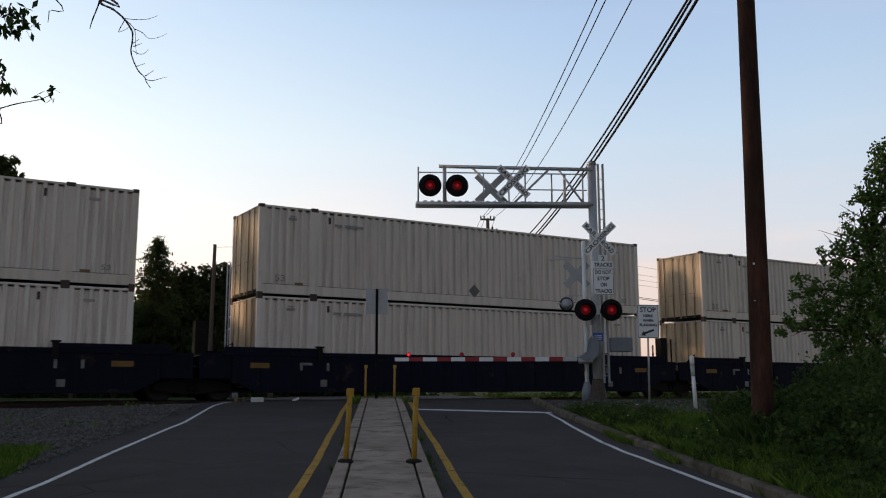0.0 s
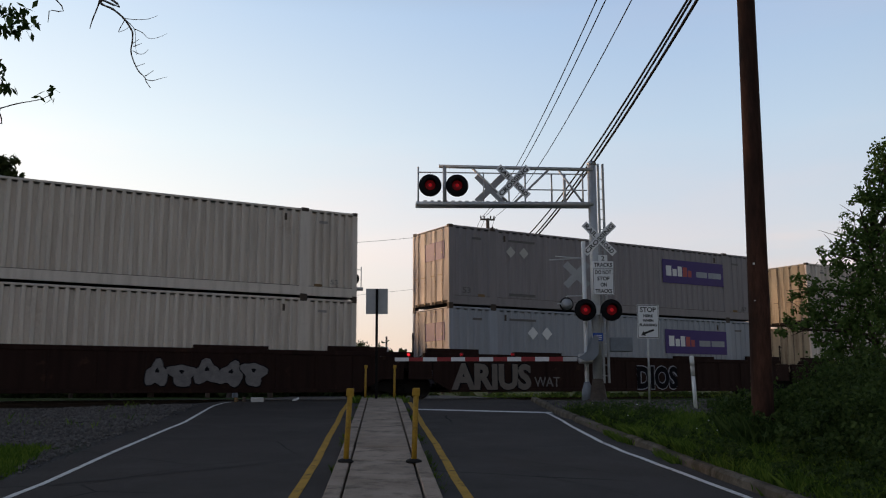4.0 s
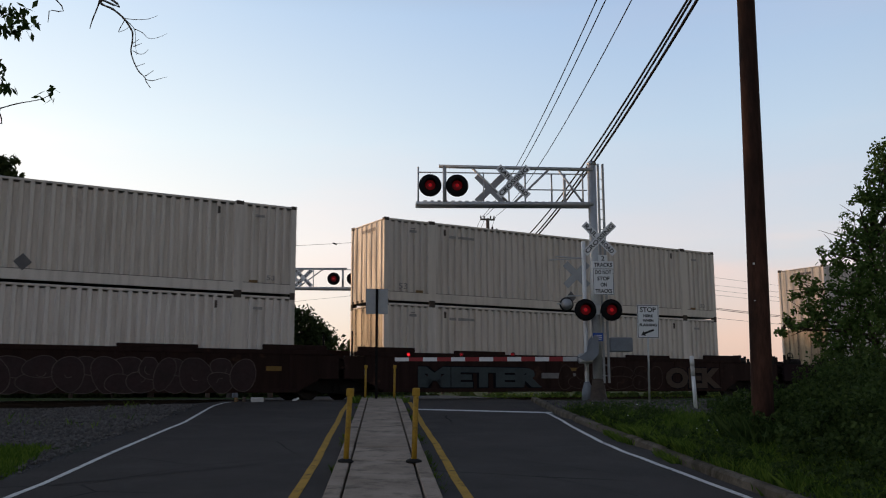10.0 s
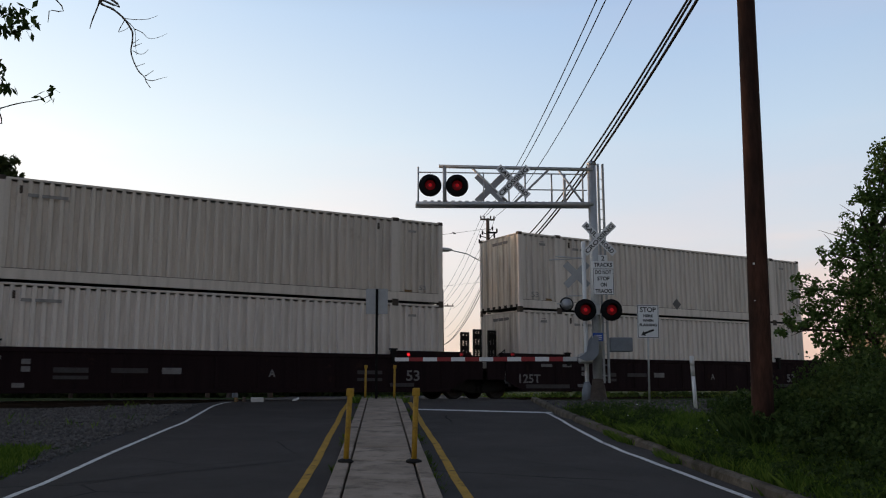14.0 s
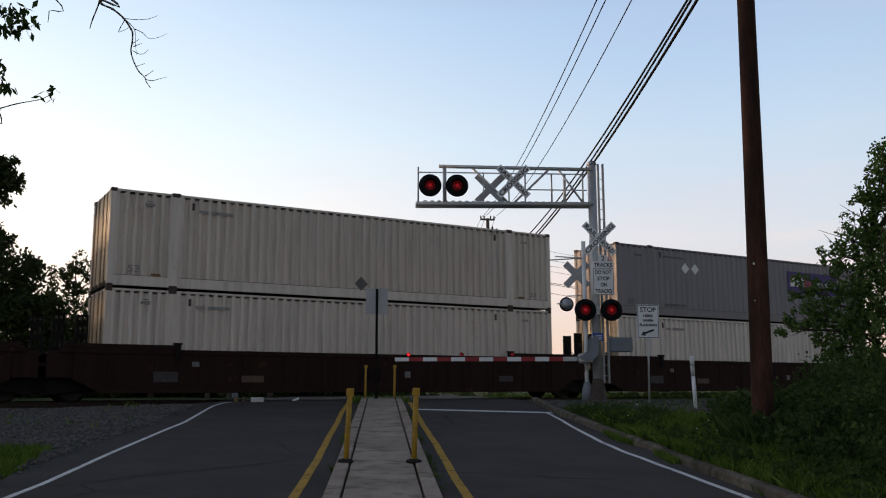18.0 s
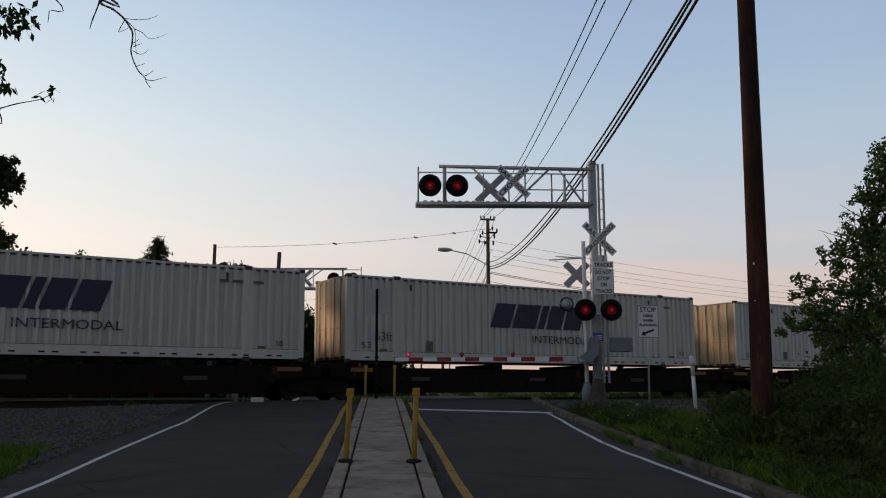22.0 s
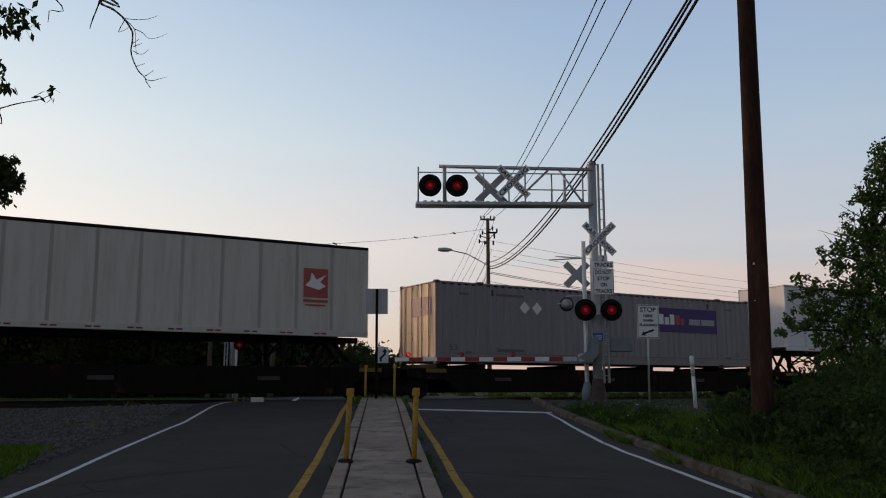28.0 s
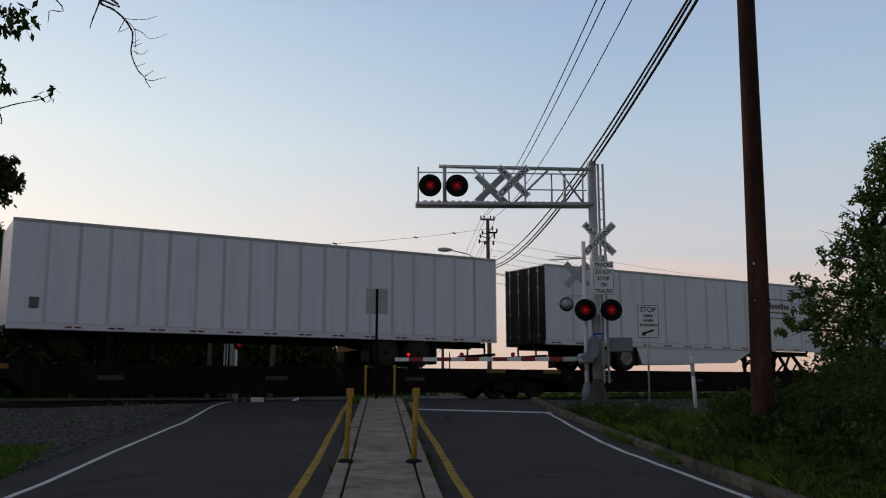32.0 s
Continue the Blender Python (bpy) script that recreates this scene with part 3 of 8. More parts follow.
def line(name, label, f, half, y0, y1, mat):
    tagged(new(name, strip(name, lambda y: f(y) - half, lambda y: f(y) + half, y0, y1, 0.005, M[mat], 0.004)), label, "road marking", kind="structure")


line("edge_line", "worn white painted edge line", lambda y: along(((-20, -2.3), (9.6, -4.56), (10.6, -4.60), (13.6, -4.91), (17.6, -5.25), (18.6, -5.30), (23.7, -6.00), (25.9, -6.06)), y), 0.038, -20, 25.9, "white_line")
line("edge_line", "worn white painted edge line", lambda y: along(((-20, 5.6), (9.6, 3.12), (10.6, 3.00), (11.9, 2.82), (13.5, 2.65), (15.3, 2.51), (18.6, 2.45), (21.2, 2.37)), y) + 0.012 * math.sin(y * 1.7) + 0.008 * math.sin(y * 4.1), 0.036, -20, 21.1, "white_line")
line("centre_line", "worn yellow painted line beside the median", lambda y: along(((-20, 0.45), (9.6, -1.55), (11.5, -1.67), (15.3, -1.93), (21.6, -2.39), (25, -2.61)), y) + 0.008 * math.sin(y * 1.1) + 0.005 * math.sin(y * 3.1), 0.052, -20, 25.0, "yellow_line")
line("centre_line", "worn yellow painted line beside the median", lambda y: along(((-20, 2.7), (9.7, 0.24), (13.1, -0.02), (17.1, -0.33), (22.8, -0.76), (25, -0.92)), y) + 0.008 * math.sin(y * 0.9 + 1) + 0.005 * math.sin(y * 2.7), 0.052, -20, 25.0, "yellow_line")
sb = bmesh.new()
for i in range(12):
    x0, x1 = -0.62 + 3.12 * i / 12, -0.62 + 3.12 * (i + 1) / 12
    q = [(x, 22.22 - 1.23 * (x + 0.62) / 3.12 + d) for x, d in ((x0, -0.19), (x1, -0.19), (x1, 0.19), (x0, 0.19))]
    sb.faces.new([sb.verts.new((x, y, road_z(y) + 0.005)) for x, y in q])
thing("stop_line", "white painted stop line before the gate", "road marking", kind="structure", bm=sb, material=M["white_line"])

# tar-sealed crack and a darker patch in the asphalt
cb = bmesh.new()
pts = [(-4.5 + 0.24 * i, 10.45 + 0.21 * i + 0.06 * noise.noise(Vector((i * 0.7, 0, 0)))) for i in range(11)]
for (xa, ya), (xb, yb) in zip(pts, pts[1:]):
    cb.faces.new([cb.verts.new((x, y, road_z(y) + 0.004)) for x, y in ((xa, ya - 0.025), (xb, yb - 0.025), (xb, yb + 0.02), (xa, ya + 0.02))])
pts = [(0.9 + 0.16 * i, 11.6 - 0.28 * i + 0.12 * noise.noise(Vector((i * 0.9, 5, 0)))) for i in range(8)]
for (xa, ya), (xb, yb) in zip(pts, pts[1:]):
    cb.faces.new([cb.verts.new((x, y, road_z(y) + 0.004)) for x, y in ((xa, ya - 0.02), (xb, yb - 0.02), (xb, yb + 0.02), (xa, ya + 0.02))])
thing("crack_seal", "black tar sealed cracks in the asphalt", "road crack", kind="structure", bm=cb, material=M["wire"])

# ---- median: concrete slabs between two kerbs
median = thing("median", "raised concrete median with weedy joints", "median", kind="structure")


def slab(name, fl, fr, y0, y1, lift, tilt=0.0):
    bm = bmesh.new()
    zs = (road_z(y0), road_z(y1))
    v = []
    for dz in (-0.15, lift):
        for (x, y, z) in ((fl(y0), y0, zs[0]), (fr(y0), y0, zs[0]), (fr(y1), y1, zs[1]), (fl(y1), y1, zs[1])):
            v.append(bm.verts.new((x, y, z + dz + tilt * (x + 1))))
    for f in ((3, 2, 1, 0), (4, 5, 6, 7), (0, 1, 5, 4), (1, 2, 6, 5), (2, 3, 7, 6), (3, 0, 4, 7)):
        bm.faces.new([v[i] for i in f])
    part(name, bm, M["concrete"], median, bevel=0.012)


y = 1.0
rnd = random.Random(4)
while y < 25.0:
    y2 = min(25.3, y + 1.52)
    slab("slab", lambda t: median_left(t) + 0.19, lambda t: median_right(t) - 0.19, y, y2 - 0.012, 0.125 + rnd.uniform(-0.006, 0.006), rnd.uniform(-0.006, 0.006))
    y = y2
for side_l, side_r in ((lambda t: median_left(t), lambda t: median_left(t) + 0.165), (lambda t: median_right(t) - 0.165, lambda t: median_right(t))):
    y = 1.0
    while y < 25.0:
        y2 = min(25.3, y + 3.04)
        slab("kerb_stone", side_l, side_r, y, y2 - 0.015, 0.13 + rnd.uniform(-0.008, 0.008))
        y = y2

# ---- kerb along the verge
kerb = thing("kerb", "weathered concrete kerb along the grass verge", "kerb", kind="structure")
y = -6.0
while y < 25.4:
    y2 = min(25.6, y + 1.9)
    bm = bmesh.new()
    v = []
    drop = rnd.uniform(-0.02, 0.015)
    for dz in (-0.2, 0.11 + drop):
        for yy, off in ((y, 0.0), (y, 0.17), (y2 - 0.02, 0.17), (y2 - 0.02, 0.0)):
            v.append(bm.verts.new((kerb_line(yy) + off + (0.03 if dz > 0 and off == 0 else 0), yy, road_z(yy) + dz)))
    for f in ((3, 2, 1, 0), (4, 5, 6, 7), (0, 1, 5, 4), (1, 2, 6, 5), (2, 3, 7, 6), (3, 0, 4, 7)):
        bm.faces.new([v[i] for i in f])
    part("kerb_stone", bm, M["kerb_stone"], kerb, bevel=0.03)
    y = y2


def on_track(s, p, z=0.0):
    q = EX * s + EY * p
    return (q.x, q.y, z)


# ---- tracks
for k, off in enumerate((CENTRE, CENTRE + FAR_TRACK)):
    track = thing("track", "railway track with brown rusty rails and timber ties", "track", pose(*on_track(0, off, RAIL_Z), 0, 0, 31.3), kind="structure")
    for sy in (-0.755, 0.755):
        bm = bmesh.new()
        outline = [(-0.07, -0.17), (0.07, -0.17), (0.07, -0.155), (0.012, -0.135), (0.012, -0.045), (0.036, -0.035), (0.036, 0.0), (-0.036, 0.0), (-0.036, -0.035), (-0.012, -0.045), (-0.012, -0.135), (-0.07, -0.155)]
        plate(bm, [(a + sy, b) for a, b in outline], 1400, "X", -700)
        part("rail", bm, M["rail_steel"], track)
    bm = bmesh.new()
    box(bm, -0.115, 0.115, -1.3, 1.3, -0.34, -0.165)
    tie = mesh_of("tie", bm, M["tie_wood"], 0.01)
    for i in range(-45, 75):
        if not -14 < i * 0.52 - 9 < 3.5:
            ob = part("tie", tie, None, track)
            ob.location = (i * 0.52, rnd.uniform(-0.03, 0.03), 0)
    for i in range(9):
        bm = bmesh.new()
        box(bm, 0, 1.86, -0.69, 0.69, -0.2, -0.006)
        ob = part("crossing_panel", bm, M["asphalt"], track, bevel=0.01)
        ob.location.x = 3.5 - 1.88 * (i + 1)

# ---- yellow posts on the median
bm = bmesh.new()
rod(bm, (0, 0, -0.05), (0, 0, 0.86), 0.034, 12)
flex = thing("marker_post", "scuffed yellow plastic marker post on the median", "marker post", group="posts on the median")
part("post", bm, M["yellow_paint"], flex)
bm = bmesh.new()
box(bm, -0.048, 0.048, -0.035, 0.035, 0.80, 0.905)
part("reflector_cap", bm, M["yellow_paint"], flex, bevel=0.012)
bm = bmesh.new()
lathe(bm, [(0.10, -0.01), (0.10, 0.015), (0.06, 0.035), (0.0, 0.036)], seg=12)
part("base", bm, M["rubber"], flex, "black rubber base")
flex.matrix_basis = pose(-1.22, 11.46, 0.725, 0, 3.0)
copy_thing(flex, pose(-0.37, 11.42, 0.725, 1.0, 1.8))
for x in (-2.16, -1.36):
    bm = bmesh.new()
    far_post = thing("marker_post", "tall thin yellow marker post at the median's end", "marker post", pose(x, 25.1, 1.40, 0, 0.8), "posts on the median")
    rod(bm, (0, 0, -0.05), (0, 0, 0.82), 0.030, 10)
    part("post", bm, M["yellow_paint"], far_post)
    bm = bmesh.new()
    box(bm, -0.045, 0.045, -0.03, 0.03, 0.82, 0.92)
    part("reflector_cap", bm, M["yellow_paint"], far_post, bevel=0.01)

# ---- sign that faces the other way, on the median's end
ms = thing("median_sign", "grey back of a road sign on a dark steel post", "road sign", pose(-1.82, 24.6, 1.33, 0, 0, ROAD_TURN))
bm = bmesh.new()
for a, b in ((-0.035, -0.02), (0.02, 0.035)):
    box(bm, a, b, -0.03, 0.0, -0.1, 3.05)
box(bm, -0.025, 0.025, -0.005, 0.004, -0.1, 3.05)
part("post", bm, M["dark_steel"], ms)
bm = bmesh.new()
box(bm, -0.30, 0.30, 0.012, 0.017, 2.36, 3.06)
part("panel", bm, M["sign_back"], ms, bevel=0.002)


# ---- crossing signals
LAMPS = []           # (flipping disc, 0 or 1)


def crossbuck(parent, x, y, z, back=False, size=1.22, words=True):
    for k, (ang, text) in enumerate(((45, "RAILROAD"), (-45, "CROSSING"))):
        bm = bmesh.new()
        box(bm, -size / 2, size / 2, -0.004, 0.004, -0.1, 0.1)
        blade = part("crossbuck_blade", bm, M["sign_back" if back else "white_sign"], parent, "grey back of the blade" if back else "white blade with black letters", bevel=0.003)
        blade.matrix_basis = pose(x, y - 0.012 * k, z, 0, ang, 0)
        if words and not back:
            if k:
                word("letters", text, 0.12, M["black_paint"], blade, 0, -0.006, -0.06, True, size * 0.92, extrude=0.002, bold=0.004)
                continue
            for piece, cx in ((text[:4], -0.33), (text[4:], 0.33)):
                word("letters", piece, 0.12, M["black_paint"], blade, cx, -0.006, -0.06, True, 0.44, extrude=0.002, bold=0.004)


def lit_drum(r, parent):
    """Three round faces on an upright axle: full red, afterglow and dark."""
    d = 0.62 * r
    bm = bmesh.new()
    for j in range(3):
        k0, f0 = len(bm.verts), len(bm.faces)
        lathe(bm, [(0.36 * r, -0.006), (r, -0.002), (r, 0.002), (0.0, 0.004)], "Y", 20)
        f1 = len(bm.faces)
        lathe(bm, [(0.0, -0.010), (0.2 * r, -0.009), (0.36 * r, -0.006)], "Y", 20)
        bm.verts.ensure_lookup_table()
        bm.faces.ensure_lookup_table()
        for v in bm.verts[k0:]:
            v.co = Matrix.Rotation(radians(120 * j), 4, "Z") @ (v.co + Vector((0, -d, 0)))
        for i, f in enumerate(bm.faces[f0:]):
            f.material_index = 2 * j + (1 if i >= f1 - f0 else 0)
    bmesh.ops.recalc_face_normals(bm, faces=bm.faces)
    face = bpy.data.meshes.new("lit_face")
    bm.to_mesh(face)
    bm.free()
    for k in ("red_glow", "hot_glow", "dim_glow", "dim_core", "lens", "lens"):
        face.materials.append(M[k])
    return part("lit_face", face, None, parent, "red lens face that flashes")


def signal_lamp(parent, x, y, z, phase, facing=-1, disc=0.325):
    """A flashing lamp: black background disc, hood, lens, and the lit face that turns in it."""
    turn = 0 if facing < 0 else 180
    bm = bmesh.new()
    lathe(bm, [(0.0, 0.02), (disc, 0.02), (disc, 0.0), (0.165, -0.01), (0.155, -0.01)], "Y", 28)
    lamp = part("lamp", bm, M["matt_black"], parent, "red flashing lamp on a black disc")
    lamp.matrix_basis = pose(x, y, z, 0, 0, turn)
    bm = bmesh.new()
    for i in range(15):          # hood over the upper half
        a0, a1 = math.pi * (i - 1) / 13, math.pi * i / 13
        d0, d1 = 0.10 + 0.13 * max(0, math.sin(a0)), 0.10 + 0.13 * max(0, math.sin(a1))
        r = 0.165
        q = [(r * math.cos(a0), -0.01, r * math.sin(a0)), (r * math.cos(a1), -0.01, r * math.sin(a1)), (r * math.cos(a1), -d1, r * math.sin(a1)), (r * math.cos(a0), -d0, r * math.sin(a0))]
        v = [bm.verts.new(c) for c in q] + [bm.verts.new((c[0] * 1.03, c[1], c[2] * 1.03)) for c in q]
        for f in ((0, 1, 2, 3), (7, 6, 5, 4), (3, 2, 6, 7)):
            bm.faces.new([v[j] for j in f])
    part("hood", bm, M["matt_black"], lamp)
    bm = bmesh.new()
    lathe(bm, [(0.0, 0.27), (0.15, 0.26), (0.19, 0.20), (0.19, 0.02)], "Y", 20)
    part("housing", bm, M["matt_black"], lamp)
    ob = lit_drum(0.145, lamp)
    ob.location.y = 0.075
    LAMPS.append((ob, phase))
    return lamp


def crossing_signal(m, label, front_lamps, back_lamps, near, k=1.0):
    """k: how much longer the arm is than five metres."""
    sig = thing("crossing_signal", label, "railway signal", m, "crossing signals")
    g = M["galvanized"]
    bm = bmesh.new()
    rod(bm, (0, 0, -0.1), (0, 0, 6.80), 0.135, 18, 0.125)
    lathe(bm, [(0.14, 6.78), (0.14, 6.84), (0.06, 6.90), (0.0, 6.92)], seg=14)
    part("mast", bm, g, sig)
    bm = bmesh.new()
    lathe(bm, [(0.32, -0.1), (0.32, 0.03), (0.24, 0.07), (0.20, 0.35), (0.15, 0.6), (0.14, 0.62)], seg=16)
    part("mast_base", bm, M["casting"], sig)
    for off in (-0.09, 0.24):
        bm = bmesh.new()
        rod(bm, (0, off, 5.60), (-5.12 * k, off, 5.56), 0.062, 10)
        part("lower_chord", bm, g, sig)
    bm = bmesh.new()
    rod(bm, (0, -0.09, 6.62), (-4.46 * k, -0.09, 6.66), 0.052, 10)
    part("upper_chord", bm, g, sig)
    bm = bmesh.new()
    for i in range(24):
        box(bm, (-4.9 + i * 0.2) * k, (-4.9 + i * 0.2) * k + 0.09, -0.08, 0.24, 5.645, 5.665)
    box(bm, -5.12 * k, -0.1, 0.16, 0.18, 5.60, 5.66)
    part("walkway_grating", bm, g, sig)
    for x, r in ((-3.14, 0.021), (-2.40, 0.021), (-1.92, 0.026), (-1.14, 0.026), (-0.76, 0.042), (-0.22, 0.026)):
        bm = bmesh.new()
        rod(bm, (x * k, 0.24, 5.6), (x * k, 0.24, 6.56), r, 6)
        part("handrail_post", bm, g, sig)
    for z in (6.56, 6.08):
        bm = bmesh.new()
        rod(bm, ((-5.05 if z > 6.5 else -1.95) * k, 0.24, z), (-0.1, 0.24, z), 0.019, 6)
        part("handrail", bm, g, sig)
    bm = bmesh.new()
    rod(bm, (-5.04 * k, 0.24, 5.56), (-5.04 * k, 0.24, 6.72), 0.024, 6)
    part("handrail_post", bm, g, sig)
    for (xa, za, xb, zb) in ((-4.30, 5.6, -4.30, 6.66), (-3.50, 6.62, -2.47, 5.62), (-1.26, 6.62, -2.30, 5.62), (-0.99, 6.6, -0.31, 5.65)):
        bm = bmesh.new()
        rod(bm, (xa * k, -0.09, za), (xb * k, -0.09, zb), 0.055 if xa == xb else 0.032, 8)
        part("brace", bm, g, sig)
    # ladder behind the mast
    for x in (0.22, 0.36):
        bm = bmesh.new()
        box(bm, x - 0.030, x + 0.027, 0.10, 0.17, 0.5, 6.85)
        part("ladder_rail", bm, M["sign_back"], sig)
    bm = bmesh.new()
    rod(bm, (0.22, 0.14, 0), (0.36, 0.14, 0), 0.012, 6)
    rung = mesh_of("rung", bm, g)
    for i in range(20):
        part("rung", rung, None, sig).location.z = 0.7 + 0.3 * i
    for x, ph in ((-4.72 * k, 0), (-3.95 * k, 1)):
        if front_lamps:
            signal_lamp(sig, x, -0.22, 6.07, ph)
        if back_lamps:
            signal_lamp(sig, x, 0.42, 6.07, 1 - ph, 1)
        bm = bmesh.new()
        rod(bm, (x, -0.2, 6.07), (x, 0.4, 6.07), 0.03, 8)
        part("lamp_bracket", bm, M["dark_steel"], sig)
    crossbuck(sig, -2.33 * k, -0.2, 6.215)
    if near:
        crossbuck(sig, -2.93, 0.36, 6.12, True, 1.12)
    else:
        crossbuck(sig, -2.75 * k, 0.38, 6.10)
    if not near:
        return sig
    crossbuck(sig, 0.115, -0.2, 4.57)
    bm = bmesh.new()
    plate(bm, [(-0.10, 3.73), (0.50, 3.73), (0.50, 3.92), (0.33, 3.92), (0.33, 4.10), (0.07, 4.10), (0.07, 3.92), (-0.10, 3.92)], 0.006, "Y", -0.20)
    panel = part("tracks_plate", bm, M["white_sign"], sig, "white plate reading 2 tracks", bevel=0.002)
    word("numeral", "2", 0.13, M["black_paint"], panel, 0.2, -0.203, 3.945, True, extrude=0.002, bold=0.004)
    word("letters", "TRACKS", 0.11, M["black_paint"], panel, 0.2, -0.203, 3.765, True, 0.52, extrude=0.002, bold=0.004)
    bm = bmesh.new()
    box(bm, -0.10, 0.50, -0.20, -0.194, 2.96, 3.715)
    panel = part("warning_plate", bm, M["white_sign"], sig, "white plate with black letters", bevel=0.002)
    bm = bmesh.new()
    for a in ((-0.09, 0.49, 2.97, 2.982), (-0.09, 0.49, 3.693, 3.705), (-0.09, -0.078, 2.97, 3.705), (0.478, 0.49, 2.97, 3.705)):
        box(bm, a[0], a[1], -0.2025, -0.2005, a[2], a[3])
    part("border", bm, M["black_paint"], panel)
    for t, z, w in (("DO NOT", 3.555, 0.46), ("STOP", 3.375, 0.36), ("ON", 3.20, 0.18), ("TRACKS", 3.02, 0.48)):
        word("letters", t, 0.105, M["black_paint"], panel, 0.2, -0.203, z, True, w, extrude=0.002, bold=0.004)
    for x, ph in ((-0.35, 0), (0.395, 1)):
        signal_lamp(sig, x, -0.24, 2.53, ph, -1, 0.31)
    bm = bmesh.new()
    rod(bm, (-0.35, -0.1, 2.53), (0.4, -0.1, 2.53), 0.04, 8)
    box(bm, -0.08, 0.08, -0.18, -0.08, 2.40, 2.68)
    part("lamp_crossarm", bm, g, sig)
    bm = bmesh.new()
    box(bm, -0.14, 0.15, -0.150, -0.144, 1.66, 1.89)
    plate_ob = part("number_plate", bm, M["blue_sign"], sig, "small blue plate with pale lines", bevel=0.002)
    bm = bmesh.new()
    for z in (1.70, 1.75, 1.80):
        box(bm, -0.1, 0.11, -0.153, -0.151, z, z + 0.02)
    part("lines", bm, M["white_sign"], plate_ob)
    bm = bmesh.new()
    box(bm, 0.42, 1.08, 0.14, 0.55, 1.38, 1.78)
    part("relay_box", bm, M["relay_grey"], sig, "grey metal relay box", bevel=0.02)
    return sig


near_signal = crossing_signal(pose(4.335, 25.5, 1.31, 0, 0, ROAD_TURN), "grey galvanized cantilever crossing signal with flashing red lamps", True, False, True)
far_signal = crossing_signal(pose(-10.75, 46.0, 1.28, 0, 0, ROAD_TURN + 180), "grey cantilever crossing signal beyond the track", False, True, False, 1.29)
# the far one's blade on this side is read from here
for o in far_signal.children:
    if o.name.startswith("crossbuck_blade") and o.location.y > 0:
        o.matrix_basis = Matrix.Translation(o.location) @ pose(0, 0, 0, 0, 0, 180) @ o.matrix_basis.to_3x3().to_4x4()


# ---- gates
def crossing_gate(m, label, arm_len):
    gate = thing("crossing_gate", label, "railway gate", m, "crossing gates")
    g = M["galvanized"]
    bm = bmesh.new()
    rod(bm, (0, 0, -0.1), (0, 0, 4.46), 0.062, 12)
    part("mast", bm, M["white_sign"], gate, "white thin mast")
    bm = bmesh.new()
    lathe(bm, [(0.17, -0.1), (0.15, 0.22), (0.09, 0.4), (0.065, 0.45)], seg=12)
    part("base", bm, M["relay_grey"], gate)
    bm = bmesh.new()
    box(bm, -0.28, 0.10, -0.50, -0.12, 0.95, 1.22)
    part("mechanism", bm, g, gate, "grey gate mechanism box", bevel=0.04)
    for y in (-0.56, -0.08):
        bm = bmesh.new()
        plate(bm, [(-0.34, 1.10), (-0.10, 1.00), (0.10, 1.04), (0.24, 1.20), (0.25, 1.66), (0.16, 1.74), (0.06, 1.62), (0.0, 1.28), (-0.2, 1.18)], 0.035, "Y", y)
        part("counterweight", bm, M["relay_grey"], gate, bevel=0.006)
    bm = bmesh.new()
    n_seg = 13
    x0 = -0.34
    for i in range(n_seg):
        bm = bmesh.new()
        a, b = x0 - arm_len * i / n_seg, x0 - arm_len * (i + 1) / n_seg
        h = 0.062 - 0.012 * i / n_seg
        box(bm, b + 0.001, a, -0.38, -0.355, 1.07 - h, 1.07 + h)
        part("arm_stripe", bm, M["red_stripe" if i % 2 else "white_sign"] if i > 0 else g, gate)
    for k, ph in ((5.00, 2), (3.52, 0), (2.09, 1)):
        bm = bmesh.new()
        rod(bm, (-k - 0.34 + 0.3, -0.36, 1.12), (-k - 0.34 + 0.3, -0.36, 1.17), 0.02, 6)
        lathe(bm, [(0.0, 0.10), (0.05, 0.09), (0.062, 0.02), (0.062, 0.0), (0.05, 0.0)], "Y", 14, (-k - 0.04, -0.37, 1.20))
        lamp = part("arm_lamp", bm, M["black_paint"], gate, "small red lamp on the gate arm")
        ob = lit_drum(0.046, lamp)
        ob.location = (-k - 0.04, -0.36, 1.20)
        if ph < 2:
            LAMPS.append((ob, ph))
    return gate


gate = crossing_gate(pose(4.055, 25.65, 1.40, 0, 0, 2.0), "lowered crossing gate with red and white arm", 5.08)
crossbuck(gate, -0.20, 0.08, 3.50, True, 0.92)
bm = bmesh.new()
rod(bm, (-1.02, -0.1, 3.90), (0, -0.02, 3.97), 0.018, 8)
rod(bm, (-0.78, 0.25, 4.06), (0, 0.02, 3.97), 0.018, 8)
part("bracket_arm", bm, M["galvanized"], gate)
bm = bmesh.new()
lathe(bm, [(0.0, 0.0), (0.200, 0.0), (0.205, 0.02), (0.200, 0.04), (0.0, 0.045)], "Y", 24, (-0.52, 0.02, 2.64))
rear = part("rear_lamp", bm, M["black_paint"], gate, "back of a lamp that faces the other road")
bm = bmesh.new()
lathe(bm, [(0.0, -0.16), (0.08, -0.15), (0.14, -0.08), (0.165, -0.002)], "Y", 20, (-0.52, 0.02, 2.64))
part("lamp_back", bm, M["sign_back"], rear)
bm = bmesh.new()
rod(bm, (-0.5, 0.05, 2.88), (0.0, 0.05, 2.89), 0.018, 6)
rod(bm, (-0.52, 0.05, 2.80), (-0.52, 0.05, 2.88), 0.018, 6)
rod(bm, (-0.82, -0.12, 2.64), (-0.70, -0.12, 2.64), 0.02, 6)
